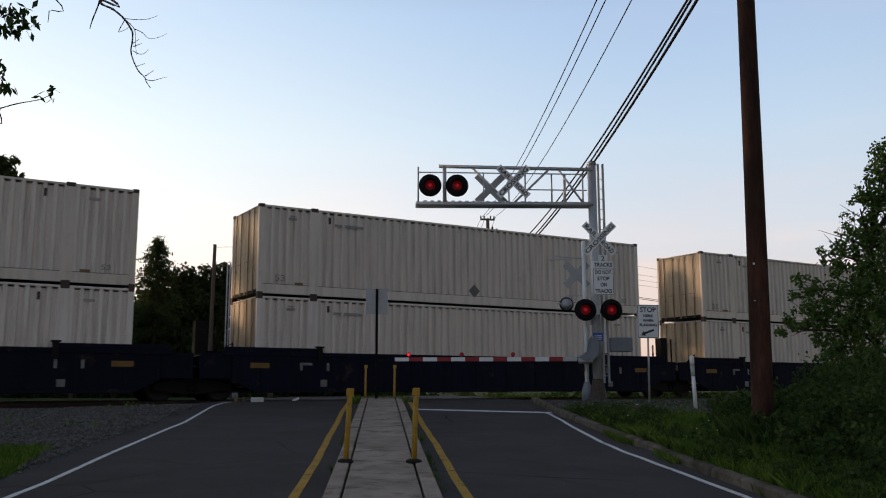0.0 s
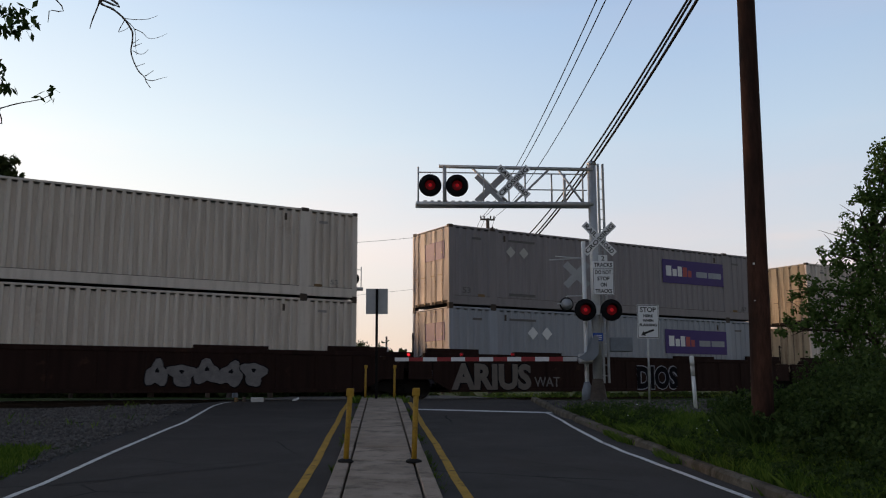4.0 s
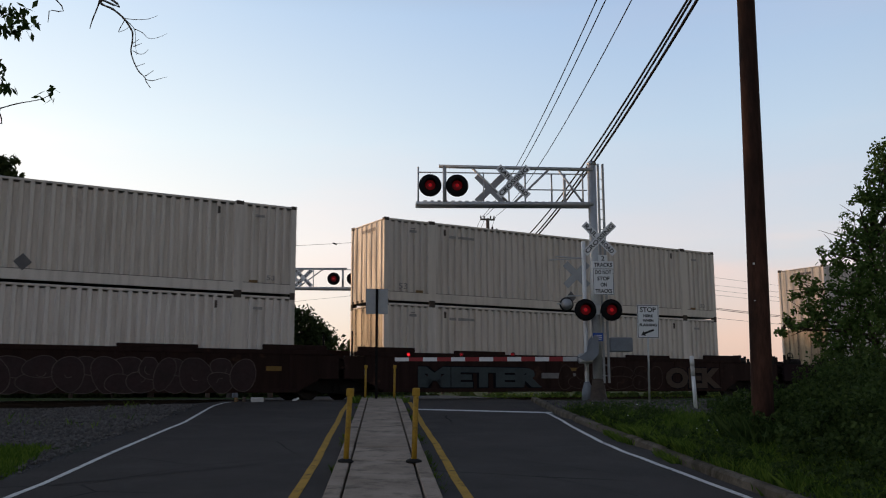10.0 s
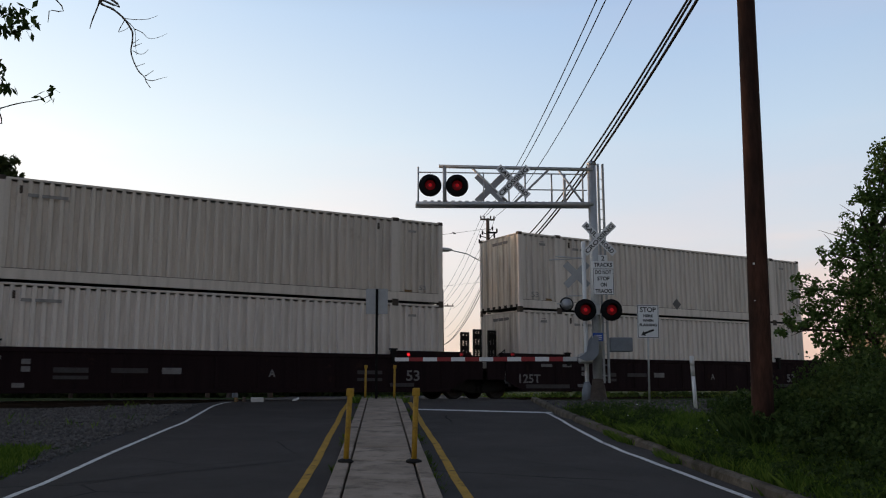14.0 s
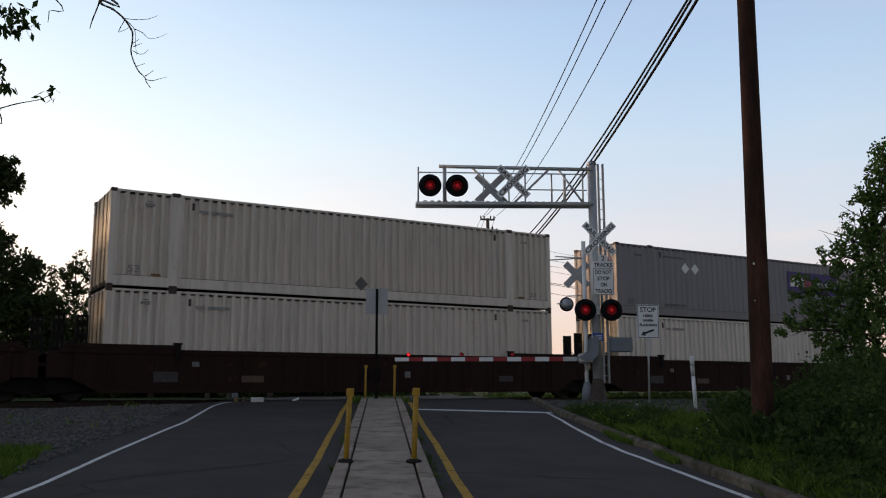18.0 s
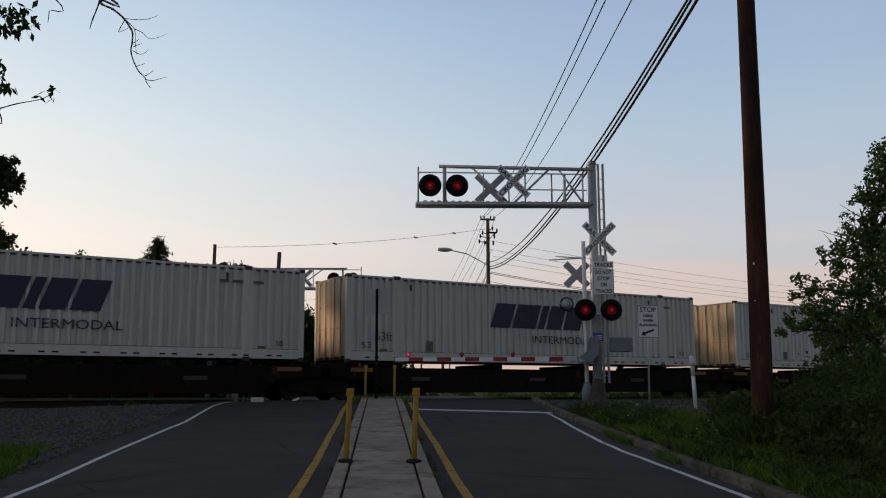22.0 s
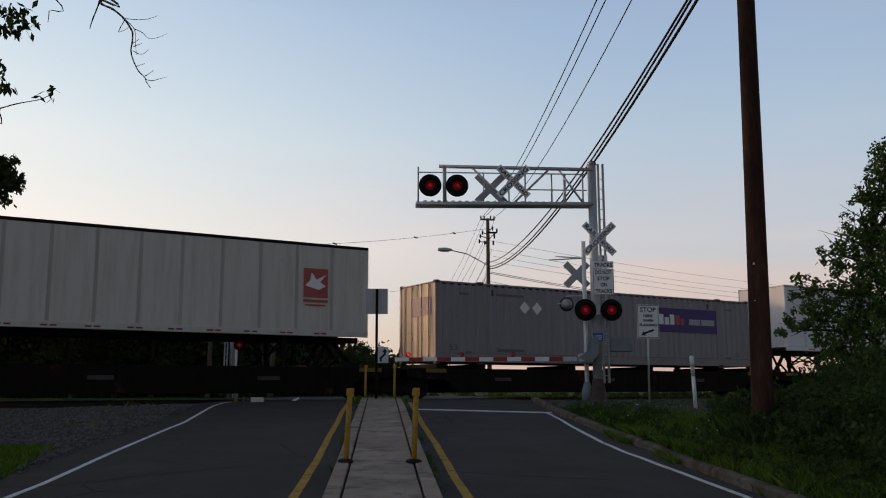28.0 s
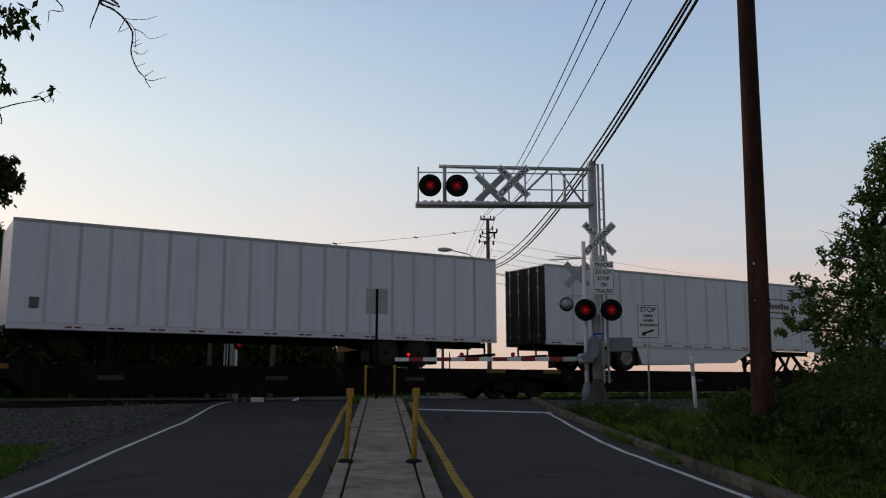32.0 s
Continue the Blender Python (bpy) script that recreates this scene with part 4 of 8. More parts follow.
part("bell_bracket", bm, M["galvanized"], gate)
far_gate = crossing_gate(pose(-10.4, 45.4, 1.28, 0, 0, 182), "crossing gate beyond the track", 4.95)
crossbuck(far_gate, -0.1, 0.5, 3.75, False, 1.1)
signal_lamp(far_gate, -0.2, 0.3, 2.65, 1, 1, 0.28)
for o in far_gate.children:
    if o.name.startswith("crossbuck_blade"):
        o.matrix_basis = Matrix.Translation(o.location) @ pose(0, 0, 0, 0, 0, 180) @ o.matrix_basis.to_3x3().to_4x4()

# ---- stop sign on its post, white marker post
ss = thing("stop_here_sign", "white stop here when flashing sign on a steel post", "road sign", pose(5.565, 24.6, 1.28, 0, 1.0, ROAD_TURN))
bm = bmesh.new()
rod(bm, (0, 0.03, -0.1), (0, 0.03, 2.62), 0.028, 8)
part("post", bm, M["galvanized"], ss)
bm = bmesh.new()
box(bm, -0.305, 0.305, -0.006, 0.0, 1.72, 2.64)
panel = part("panel", bm, M["white_sign"], ss, bevel=0.002)
bm = bmesh.new()
for a in ((-0.29, 0.29, 1.735, 1.75), (-0.29, 0.29, 2.61, 2.625), (-0.29, -0.275, 1.735, 2.625), (0.275, 0.29, 1.735, 2.625)):
    box(bm, a[0], a[1], -0.0085, -0.0065, a[2], a[3])
part("border", bm, M["black_paint"], panel)
for t, z, h, w in (("STOP", 2.44, 0.13, 0.44), ("HERE", 2.30, 0.068, 0.27), ("WHEN", 2.17, 0.068, 0.30), ("FLASHING", 2.05, 0.068, 0.48)):
    word("letters", t, h, M["black_paint"], panel, 0, -0.009, z, True, w, extrude=0.002, bold=0.004)
bm = bmesh.new()
plate(bm, [(-0.20, 1.80), (-0.07, 1.79), (-0.09, 1.83), (0.17, 1.93), (0.145, 1.98), (-0.11, 1.88), (-0.13, 1.92)], 0.002, "Y", -0.0095)
part("arrow", bm, M["black_paint"], panel)

wp = thing("marker_post", "leaning white marker post with a brown band", "marker post", pose(6.16, 22.3, 1.22, 0, -2.2, 10))
bm = bmesh.new()
rod(bm, (0, 0, -0.1), (0, 0, 0.72), 0.048, 10)
part("lower_tube", bm, M["white_sign"], wp)
bm = bmesh.new()
rod(bm, (0, 0, 0.72), (0, 0, 0.98), 0.05, 10)
part("band", bm, M["pale_ink"], wp, "faded brown band")
bm = bmesh.new()
lathe(bm, [(0.055, 0.98), (0.055, 1.18), (0.035, 1.21), (0.0, 1.22)], seg=10)
part("cap", bm, M["white_sign"], wp)

# arrow sign beyond the track
asg = thing("arrow_sign", "white arrow sign on a dark post", "road sign", pose(-2.75, 41.0, 1.28, 0, 0, ROAD_TURN))
bm = bmesh.new()
rod(bm, (-0.2, 0.03, 0), (-0.2, 0.03, 2.3), 0.03, 8)
part("post", bm, M["dark_steel"], asg)
bm = bmesh.new()
box(bm, -0.26, 0.26, -0.006, 0, 1.60, 2.32)
pa = part("panel", bm, M["white_sign"], asg)
bm = bmesh.new()
plate(bm, [(-0.14, 1.66), (-0.04, 1.66), (-0.04, 1.8), (0.14, 1.98), (0.14, 2.08), (0.21, 2.08), (0.09, 2.26), (-0.03, 2.08), (0.04, 2.08), (0.04, 2.0), (-0.14, 1.84)], 0.003, "Y", -0.010)
part("arrow", bm, M["black_paint"], pa)


# ---- utility poles and wires
def utility_pole(m, label, height, r, arms, mat="grey_wood"):
    pole = thing("utility_pole", label, "utility pole", m, "utility poles")
    bm = bmesh.new()
    zs = [-0.3 + (height + 0.3) * i / 14 for i in range(15)]
    tube(bm, [(0.008 * math.sin(z * 0.5), 0, z) for z in zs], [r * (1 - 0.28 * max(z, 0) / height) for z in zs], 16)
    part("shaft", bm, M[mat], pole)
    for z, half, y in arms:
        bm = bmesh.new()
        box(bm, -half, half, y - 0.05, y + 0.05, z - 0.06, z + 0.06)
        part("crossarm", bm, M["grey_wood"], pole, bevel=0.01)
        for x in (-half * 0.92, -half * 0.45, half * 0.45, half * 0.92):
            bm = bmesh.new()
            lathe(bm, [(0.02, 0.06), (0.05, 0.10), (0.05, 0.2), (0.03, 0.26), (0.0, 0.27)], seg=8, at=(x, y, z))
            part("insulator", bm, M["dark_steel"], pole)
    return pole


big = utility_pole(pose(4.535, 13.0, 0.72, 0, 1.0, 0), "tall reddish-brown wooden utility pole among bushes", 11.6, 0.155, [(10.2, 1.1, 0)], "wood_pole")
bm = bmesh.new()
for z, s in ((2.66, 0.028), (2.13, 0.016)):
    box(bm, -0.100, -0.100 + s, -0.128, -0.118, z, z + s)
part("metal_tag", bm, M["glass_white"], big, "small bright metal tags")
far_pole = utility_pole(pose(3.05, 60, 1.2, 0, 0, 10), "weathered wooden utility pole with brackets and a lamp", 12.0, 0.16, [(11.95, 0.5, 0.12)])
bm = bmesh.new()
box(bm, -0.05, 0.56, -0.16, -0.06, 10.95, 11.07)
rod(bm, (0, -0.1, 10.5), (0.45, -0.1, 10.98), 0.035, 6)
for x, z in ((0.60, 11.15), (0.42, 10.75), (0.34, 10.3)):
    lathe(bm, [(0.02, -0.16), (0.06, -0.1), (0.06, 0.12), (0.0, 0.18)], seg=8, at=(x, -0.1, z))
part("bracket", bm, M["dark_steel"], far_pole)
for i, (dx, dz) in enumerate(((-0.40, 11.0), (-0.62, 10.4), (-0.25, 10.3), (0.3, 11.3), (-0.55, 10.75))):
    bm = bmesh.new()
    rod(bm, (0, 0, dz - 0.1), (dx, -0.1, dz), 0.03, 6)
    lathe(bm, [(0.03, -0.15), (0.06, -0.1), (0.06, 0.1), (0.0, 0.16)], seg=8, at=(dx, -0.1, dz))
    part("cutout", bm, M["dark_steel"], far_pole)
bm = bmesh.new()
pts = [(0, -0.1, 8.7), (-0.5, -0.15, 9.0), (-1.5, -0.2, 9.5), (-2.65, -0.25, 9.72)]
for a, b in zip(pts, pts[1:]):
    rod(bm, a, b, 0.035, 8)
part("lamp_arm", bm, M["galvanized"], far_pole)
bm = bmesh.new()
rings = lathe(bm, [(0.0, 0.0), (0.10, 0.03), (0.14, 0.3), (0.13, 0.55), (0.06, 0.8), (0.0, 0.82)], "X", 12)
for v in bm.verts:
    v.co.z *= 0.75
head = part("lamp_head", bm, M["galvanized"], far_pole)
head.location = (-3.5, -0.25, 9.74)
head.scale = (1.2, 1.45, 1.45)
for (x, y, h, r, arms) in ((-0.08, 98, 11.4, 0.17, [(9.6, 1.25, 0.12)]), (-3.6, 148, 10.4, 0.16, [(9.2, 1.2, 0.1)]), (-6.6, 200, 9.6, 0.16, [(8.7, 1.2, 0.1)]), (1.2, 175, 8.0, 0.15, [])):
    utility_pole(pose(x, y, 1.25, 0, 0, 8), "distant wooden utility pole", h, r, arms)
utility_pole(pose(-8.78, 46, 1.2, 0, 2.4, 0), "dark leaning wooden pole beside the far signal", 7.55, 0.14, [])
utility_pole(pose(-12.45, 48, 1.1, 0, 0.8, 0), "old wooden pole before the trees", 8.4, 0.125, [])


def wire(points, r, n=24, sag=0.0, label="thin black overhead utility wire"):
    bm = bmesh.new()
    out = []
    for a, b in zip(points, points[1:]):
        a, b = Vector(a), Vector(b)
        for i in range(n):
            t = i / n
            out.append(a.lerp(b, t) - Vector((0, 0, 4 * sag * t * (1 - t))))
    out.append(Vector(points[-1]))
    tube(bm, out, [r] * len(out), 5)
    thing("overhead_wire", label, "wire", group="overhead wires", bm=bm, material=M["wire"])


for x0, z0, x1, z1, sag, r in ((5.06, 9.66, 3.01, 10.17, 1.40, 0.026), (4.90, 9.31, 3.04, 9.90, 1.45, 0.026), (4.88, 9.08, 3.08, 9.75, 1.40, 0.032)):
    wire([(x0 + 1.6, -26, z0), (x0, 13, z0)], r, sag=0.8, label="thick black overhead telephone cable")
    wire([(x0, 13, z0), (x1, 60, z1)], r, sag=sag, label="thick black overhead telephone cable")
for x0, z0, x1, z1, sag in ((3.76, 10.62, 2.62, 13.28, 0.88), (3.94, 10.59, 2.89, 13.36, 0.91), (4.60, 10.82, 3.58, 13.35, 1.08)):
    wire([(x0 + 1.6, -26, z0), (x0, 13, z0)], 0.015, sag=0.6)
    wire([(x0, 13, z0), (x1, 60, z1)], 0.015, sag=sag)
for x, x1 in ((2.62, -1.1), (2.89, -0.3), (3.58, 1.0)):
    wire([(x, 60, 13.3), (x1, 98, 10.95)], 0.012, sag=0.75)
    wire([(x1, 98, 10.95), (x1 - 3.4, 148, 10.5), (x1 - 6.4, 200, 10.0)], 0.012, sag=0.9)
for z in (9.6, 9.2):
    wire([(3.05, 60, z), (0, 98, 6.6)], 0.025, sag=0.9, label="thick black overhead telephone cable")
    wire([(0, 98, 6.6), (-3.5, 148, 6.4), (-6.5, 200, 6.0)], 0.025, sag=0.7, label="thick black overhead telephone cable")
for x, z, x1, z1 in ((2.7, 11.5, -0.9, 10.4), (3.3, 11.0, 0.7, 10.4), (3.0, 10.4, -0.3, 8.0), (3.1, 9.9, 0.3, 7.4)):
    wire([(x, 60, z), (x1, 98, z1)], 0.012, sag=0.8)
for z, z1 in ((10.6, 10.3), (10.2, 9.9)):
    wire([(3.4, 60, z), (44, 92, z1)], 0.010, sag=0.5)
for z in (9.55, 9.45):
    wire([(3.1, 60, z), (30, 70, z - 2.6)], 0.02, sag=0.3)
for u in (0.15, 0.31, 0.615):
    sp = thing("wire_splice", "small dark splice on an overhead wire", "wire splice", pose(3.05 - 15.4 * u, 60 - 12 * u, 12.5 - 3.15 * u - 1.2 * u * (1 - u), 0, 10, 38), "wire splices")
    bm = bmesh.new()
    lathe(bm, [(0.0, -0.16), (0.04, -0.13), (0.055, 0.0), (0.04, 0.13), (0.0, 0.16)], "X", 8)
    part("sleeve", bm, M["wire"], sp)
wire([(3.05, 60, 12.5), (-12.35, 48, 9.35)], 0.011, sag=0.3)
wire([(3.05, 60, 8.9), (-40, 78, 7.2)], 0.008, sag=0.2)
wire([(3.05, 60, 11.7), (44, 92, 11.4)], 0.010, sag=0.5)
wire([(3.05, 60, 11.1), (44, 92, 10.9)], 0.010, sag=0.6)
wire([(3.05, 60, 8.9), (44, 92, 7.9)], 0.014, sag=0.8)
utility_pole(pose(44, 92, 1.2), "distant wooden utility pole", 10.4, 0.17, [(10.0, 1.2, 0.1)])

# small things at the road's edge by the rails
bk = thing("concrete_block", "small white painted concrete block by the rails", "block", pose(-5.32, 26.0, 1.30, 0, 0, 12))
bm = bmesh.new()
box(bm, -0.18, 0.18, -0.1, 0.1, -0.05, 0.14)
part("block", bm, M["pale_ink"], bk, bevel=0.02)
for x, h, mk in ((-5.95, 0.16, "brown_plate"), (-5.72, 0.17, "grey_wood")):
    st = thing("stub_post", "short weathered post stub by the rails", "post", pose(x, 26.1, 1.28, 0, 3, 0), "post stubs")
    bm = bmesh.new()
    rod(bm, (0, 0, -0.05), (0, 0, h), 0.05, 8)
    part("stub", bm, M[mk], st)
lt = thing("litter", "crumpled scrap of white paper on the road", "litter", pose(-4.28, 26.4, 1.335, 0, 0, 30))
bm = bmesh.new()
plate(bm, [(-0.1, 0.0), (0.02, 0.005), (0.1, 0.05), (0.09, 0.10), (0.03, 0.07), (-0.06, 0.045)], 0.06, "Y", 0)
part("paper", bm, M["white_sign"], lt)


# ---- plants
def leaf_mesh(name, pts, size, material, rng, droop=0.3, long=1.6, wide=0.5):
    """Many small pointed leaves at the given places, each a folded quad."""
    n = len(pts)
    d = rng.normal(size=(n, 3))
    d[:, 2] -= droop
    d /= np.linalg.norm(d, axis=1)[:, None]
    e = np.cross(d, rng.normal(size=(n, 3)))
    e /= np.linalg.norm(e, axis=1)[:, None] + 1e-9
    s = size * rng.uniform(0.6, 1.35, n)[:, None]
    v = np.stack([pts, pts + d * s * 0.5 * long + e * s * wide, pts + d * s * long, pts + d * s * 0.5 * long - e * s * wide], 1).reshape(-1, 3)
    me = bpy.data.meshes.new(name)
    me.vertices.add(4 * n)
    me.vertices.foreach_set("co", v.ravel())
    me.loops.add(4 * n)
    me.loops.foreach_set("vertex_index", np.arange(4 * n))
    me.polygons.add(n)
    me.polygons.foreach_set("loop_start", np.arange(0, 4 * n, 4))
    me.materials.append(material)
    me.update(calc_edges=True)
    me.validate()
    return me


def clump_points(rng, blobs, n, twigs=26):
    """Leaf places: gathered round many small twigs inside uneven blobs (x, y, z, radius, flatness)."""
    out = []
    total = sum(b[3] ** 2 for b in blobs)
    for x, y, z, r, fl in blobs:
        k = max(6, int(n * r * r / total))
        m = max(4, k // twigs)
        c = rng.normal(size=(m, 3))
        c /= np.linalg.norm(c, axis=1)[:, None]
        c *= (r * rng.uniform(0.35, 1.08, m) ** 0.6)[:, None]
        c[:, 2] *= fl
        pick = rng.integers(0, m, k)
        q = c[pick] + rng.normal(size=(k, 3)) * r * 0.11
        out.append(q + np.array((x, y, z)))
    return np.concatenate(out)


def tree(label, m, height, blobs, n, leaf, mat="leaf_dark", trunk=0.16, seed=1, group="trees"):
    rng = np.random.default_rng(seed)
    t = thing("tree", label, "tree", m, group)
    bm = bmesh.new()
    p = Vector((0, 0, -0.2))
    r = trunk
    for i in range(7):
        q = Vector((0.12 * rng.normal(), 0.12 * rng.normal(), height * 0.72 * (i + 1) / 7))
        rod(bm, p, q, r, 9, r * 0.84, False)
        p, r = q, r * 0.84
    part("trunk", bm, M["bark"], t)
    for x, y, z, rr, fl in blobs:
        bm = bmesh.new()
        a = Vector((0, 0, max(0.3, min(height * 0.65, z - rr * 0.6))))
        b = Vector((x, y, z))
        mid = a.lerp(b, 0.5) + Vector((0, 0, 0.12 * rr))
        rod(bm, a, mid, trunk * 0.42, 6, trunk * 0.3, False)
        rod(bm, mid, b, trunk * 0.3, 6, trunk * 0.12, False)
        for i in range(6):
            e = b + Vector(rng.normal(size=3)) * rr * 0.55
            rod(bm, mid.lerp(b, 0.3 + 0.1 * i), e, trunk * 0.14, 5, trunk * 0.04, False)
        part("limb", bm, M["bark"], t)
    part("crown", leaf_mesh("crown", clump_points(rng, blobs, n), leaf, M[mat], rng), None, t)
    return t


def blob_stack(rng, h0, h1, r, k, fl=0.85, taper=0.6):
    out = []
    for i in range(k):
        f = i / max(1, k - 1)
        rr = r * (1 - taper * abs(f - 0.35) * 1.3) * rng.uniform(0.55, 0.8)
        out.append((rng.normal() * r * 0.42, rng.normal() * r * 0.42, h0 + (h1 - h0) * f, rr, fl))
    return out


R = np.random.default_rng(11)
# the tree on the verge, behind the bushes
blobs = [(1.0, 0.2, 4.45, 0.75, 0.9), (1.7, 0.4, 4.9, 0.9, 1.0), (0.25, -0.2, 4.4, 0.45, 0.9), (-0.2, -0.2, 4.0, 0.36, 0.9), (0.5, -0.2, 3.7, 0.6, 0.9), (-0.42, -0.2, 3.4, 0.40, 0.9), (0.35, -0.2, 3.1, 0.7, 0.9), (-0.78, -0.3, 3.1, 0.30, 0.8),
         (-0.5, -0.3, 2.6, 0.5, 0.8), (0.2, -0.3, 2.4, 0.8, 0.8), (1.2, 0.3, 3.5, 1.0, 1.0), (0.9, -0.3, 2.5, 1.0, 0.9), (1.9, 0.2, 3.9, 1.1, 1.0), (-1.37, -0.1, 2.5, 0.30, 0.9), (-1.05, -0.2, 2.2, 0.40, 0.8), (-1.42, -0.2, 1.9, 0.33, 0.6), (-1.72, -0.2, 1.72, 0.2, 0.6),
         (-0.75, -0.2, 1.75, 0.5, 0.7), (1.6, 0.0, 2.3, 1.2, 0.9), (0.0, -0.2, 1.6, 0.8, 0.8), (-1.05, -0.3, 1.42, 0.28, 0.7), (-0.5, -0.3, 0.9, 0.7, 0.7), (0.6, -0.2, 0.8, 0.9, 0.8)]
tree("leafy green tree on the grass verge", pose(8.15, 17.0, 1.0), 5.2, blobs + [(0.8, 0.1, 5.1, 0.5, 0.9), (0.45, 0.0, 4.8, 0.35, 0.9)], 46000, 0.048, "leaf", 0.08, 3)
# trees beyond the track
tree("tall dark leafy tree beyond the track", pose(-25.2, 47.0, 1.0), 15.4, [(-1, 0, 4, 3.2, 1), (1.2, 0, 6.0, 2.4, 0.9), (2.6, 0, 4.2, 2.4, 0.9), (-0.6, 0, 8.0, 2.2, 1), (0.2, 0, 11.8, 1.5, 0.9), (-1.6, 0, 13.4, 1.7, 1), (1.3, 0, 11.6, 1.2, 0.9), (1.6, 0, 12.6, 0.75, 0.8), (2.1, 0, 11.9, 0.6, 0.8), (1.5, 0, 8.6, 0.9, 0.8), (3.1, 0, 7.0, 0.9, 0.9), (4.0, 0, 4.2, 1.8, 0.9), (-1.5, 0, 9.8, 1.0, 0.9)], 34000, 0.16, "leaf_far", 0.3, 5)
tree("thin airy tree beyond the track", pose(-20.6, 50.0, 1.0), 9.4, [(0, 0, 7.8, 0.7, 1), (0.7, 0, 7.3, 0.6, 1), (-0.9, 0, 7.0, 0.8, 0.9), (0.2, 0, 6.5, 0.8, 1), (1.25, 0, 6.9, 0.4, 0.9), (-0.6, 0, 5.6, 1.0, 1), (0.8, 0, 5.4, 0.9, 1), (1.3, 0, 4.3, 1.0, 1), (-1.4, 0, 4.6, 1.1, 1), (2.3, 0, 5.1, 0.8, 1), (3.0, 0, 4.5, 0.7, 1), (0, 0, 3.4, 1.5, 1)], 7600, 0.11, "leaf_far", 0.12, 6)
tree("dark leafy tree beyond the track", pose(-13.4, 54.0, 1.0), 9.0, [(-0.3, 0, 7.6, 1.0, 0.9), (0.7, 0, 7.3, 1.1, 0.9), (-1.0, 0, 6.6, 1.1, 0.9), (1.8, 0, 6.6, 1.2, 0.9), (0, 0, 5.4, 2.0, 1), (1.6, 0, 4.6, 2.0, 1), (-1.6, 0, 4.6, 2.0, 1), (2.8, 0, 5.2, 1.3, 1), (0, 0, 2.8, 2.4, 0.9)], 26000, 0.14, "leaf_far", 0.22, 7)
tree("dark leafy tree beyond the track", pose(-15.9, 54.6, 1.0), 8.8, [(0, 0, 7.6, 0.8, 0.9), (-0.7, 0, 6.9, 1.0, 0.9), (0.8, 0, 6.4, 0.9, 0.9), (0, 0, 5.2, 1.8, 1), (-1.3, 0, 4.4, 1.9, 1), (1.2, 0, 4.0, 1.9, 1), (-2.4, 0, 4.6, 1.3, 1)], 22000, 0.14, "leaf_far", 0.2, 17)
tree("low leafy tree beyond the crossing", pose(-9.2, 58.0, 1.0), 6.4, [(0, 0, 4.7, 1.4, 0.9), (-1.6, 0, 4.0, 1.4, 0.9), (1.2, 0, 3.6, 1.3, 0.9), (2.4, 0, 2.3, 1.1, 0.9), (-0.4, 0, 2.0, 1.7, 1)], 18000, 0.12, "leaf_far", 0.18, 8)
tree("low leafy tree beyond the crossing", pose(-5.9, 62.0, 1.0), 4.4, [(0, 0, 2.9, 1.1, 0.9), (-1.1, 0, 2.4, 1.2, 0.9), (0.9, 0, 1.8, 1.2, 0.9)], 11000, 0.11, "leaf_far", 0.14, 9)
tree("low shrubby tree beyond the track", pose(-18.7, 51.5, 1.0), 6.2, [(-0.5, 0, 4.5, 1.0, 1), (0.5, 0, 4.9, 0.9, 1), (0, 0, 3.0, 1.6, 1), (1.0, 0, 3.3, 1.4, 1), (-1.2, 0, 3.4, 1.0, 1)], 9000, 0.11, "leaf_far", 0.1, 18)
# conifer
rng = np.random.default_rng(21)
con = thing("conifer", "dark pointed conifer beyond the track", "tree", pose(-16.4, 51.0, 1.0), "trees")
bm = bmesh.new()
rod(bm, (0, 0, -0.2), (0, 0, 9.2), 0.2, 8, 0.02)
part("trunk", bm, M["bark"], con)
cp = []
for i in range(230):
    f = rng.uniform(0.0, 1.0) ** 0.8
    z, rr = 1.5 + 7.8 * f, (3.3 * (1 - f) ** 0.68 + 0.08) * rng.uniform(0.45, 1.12)
    a = rng.uniform(0, 2 * math.pi)
    for j in range(int(26 + 60 * (1 - f))):
        u = rng.uniform(0.1, 1.0)
        w = 0.10 + 0.16 * u * (1 - f)
        cp.append((math.cos(a) * rr * u + rng.normal() * w, math.sin(a) * rr * u + rng.normal() * w, z + 0.25 * rr * u * (0.4 - u) + rng.normal() * 0.09))
part("crown", leaf_mesh("crown", np.array(cp), 0.10, M["leaf_far"], rng, 0.8, 2.4, 0.35), None, con)


# hedge-like woods far beyond the track
def thicket(name, label, spots, n, leaf, mat, seed, cat="bush", twigs=40):
    rng = np.random.default_rng(seed)
    pts = clump_points(rng, spots, n, twigs)
    zmin = np.array([ground_z(x, y) for x, y in pts[:, :2]])
    pts[:, 2] = np.maximum(pts[:, 2], zmin + 0.03)
    return tagged(new(name, leaf_mesh(name, pts, leaf, M[mat], rng)), label, cat, kind="stuff")


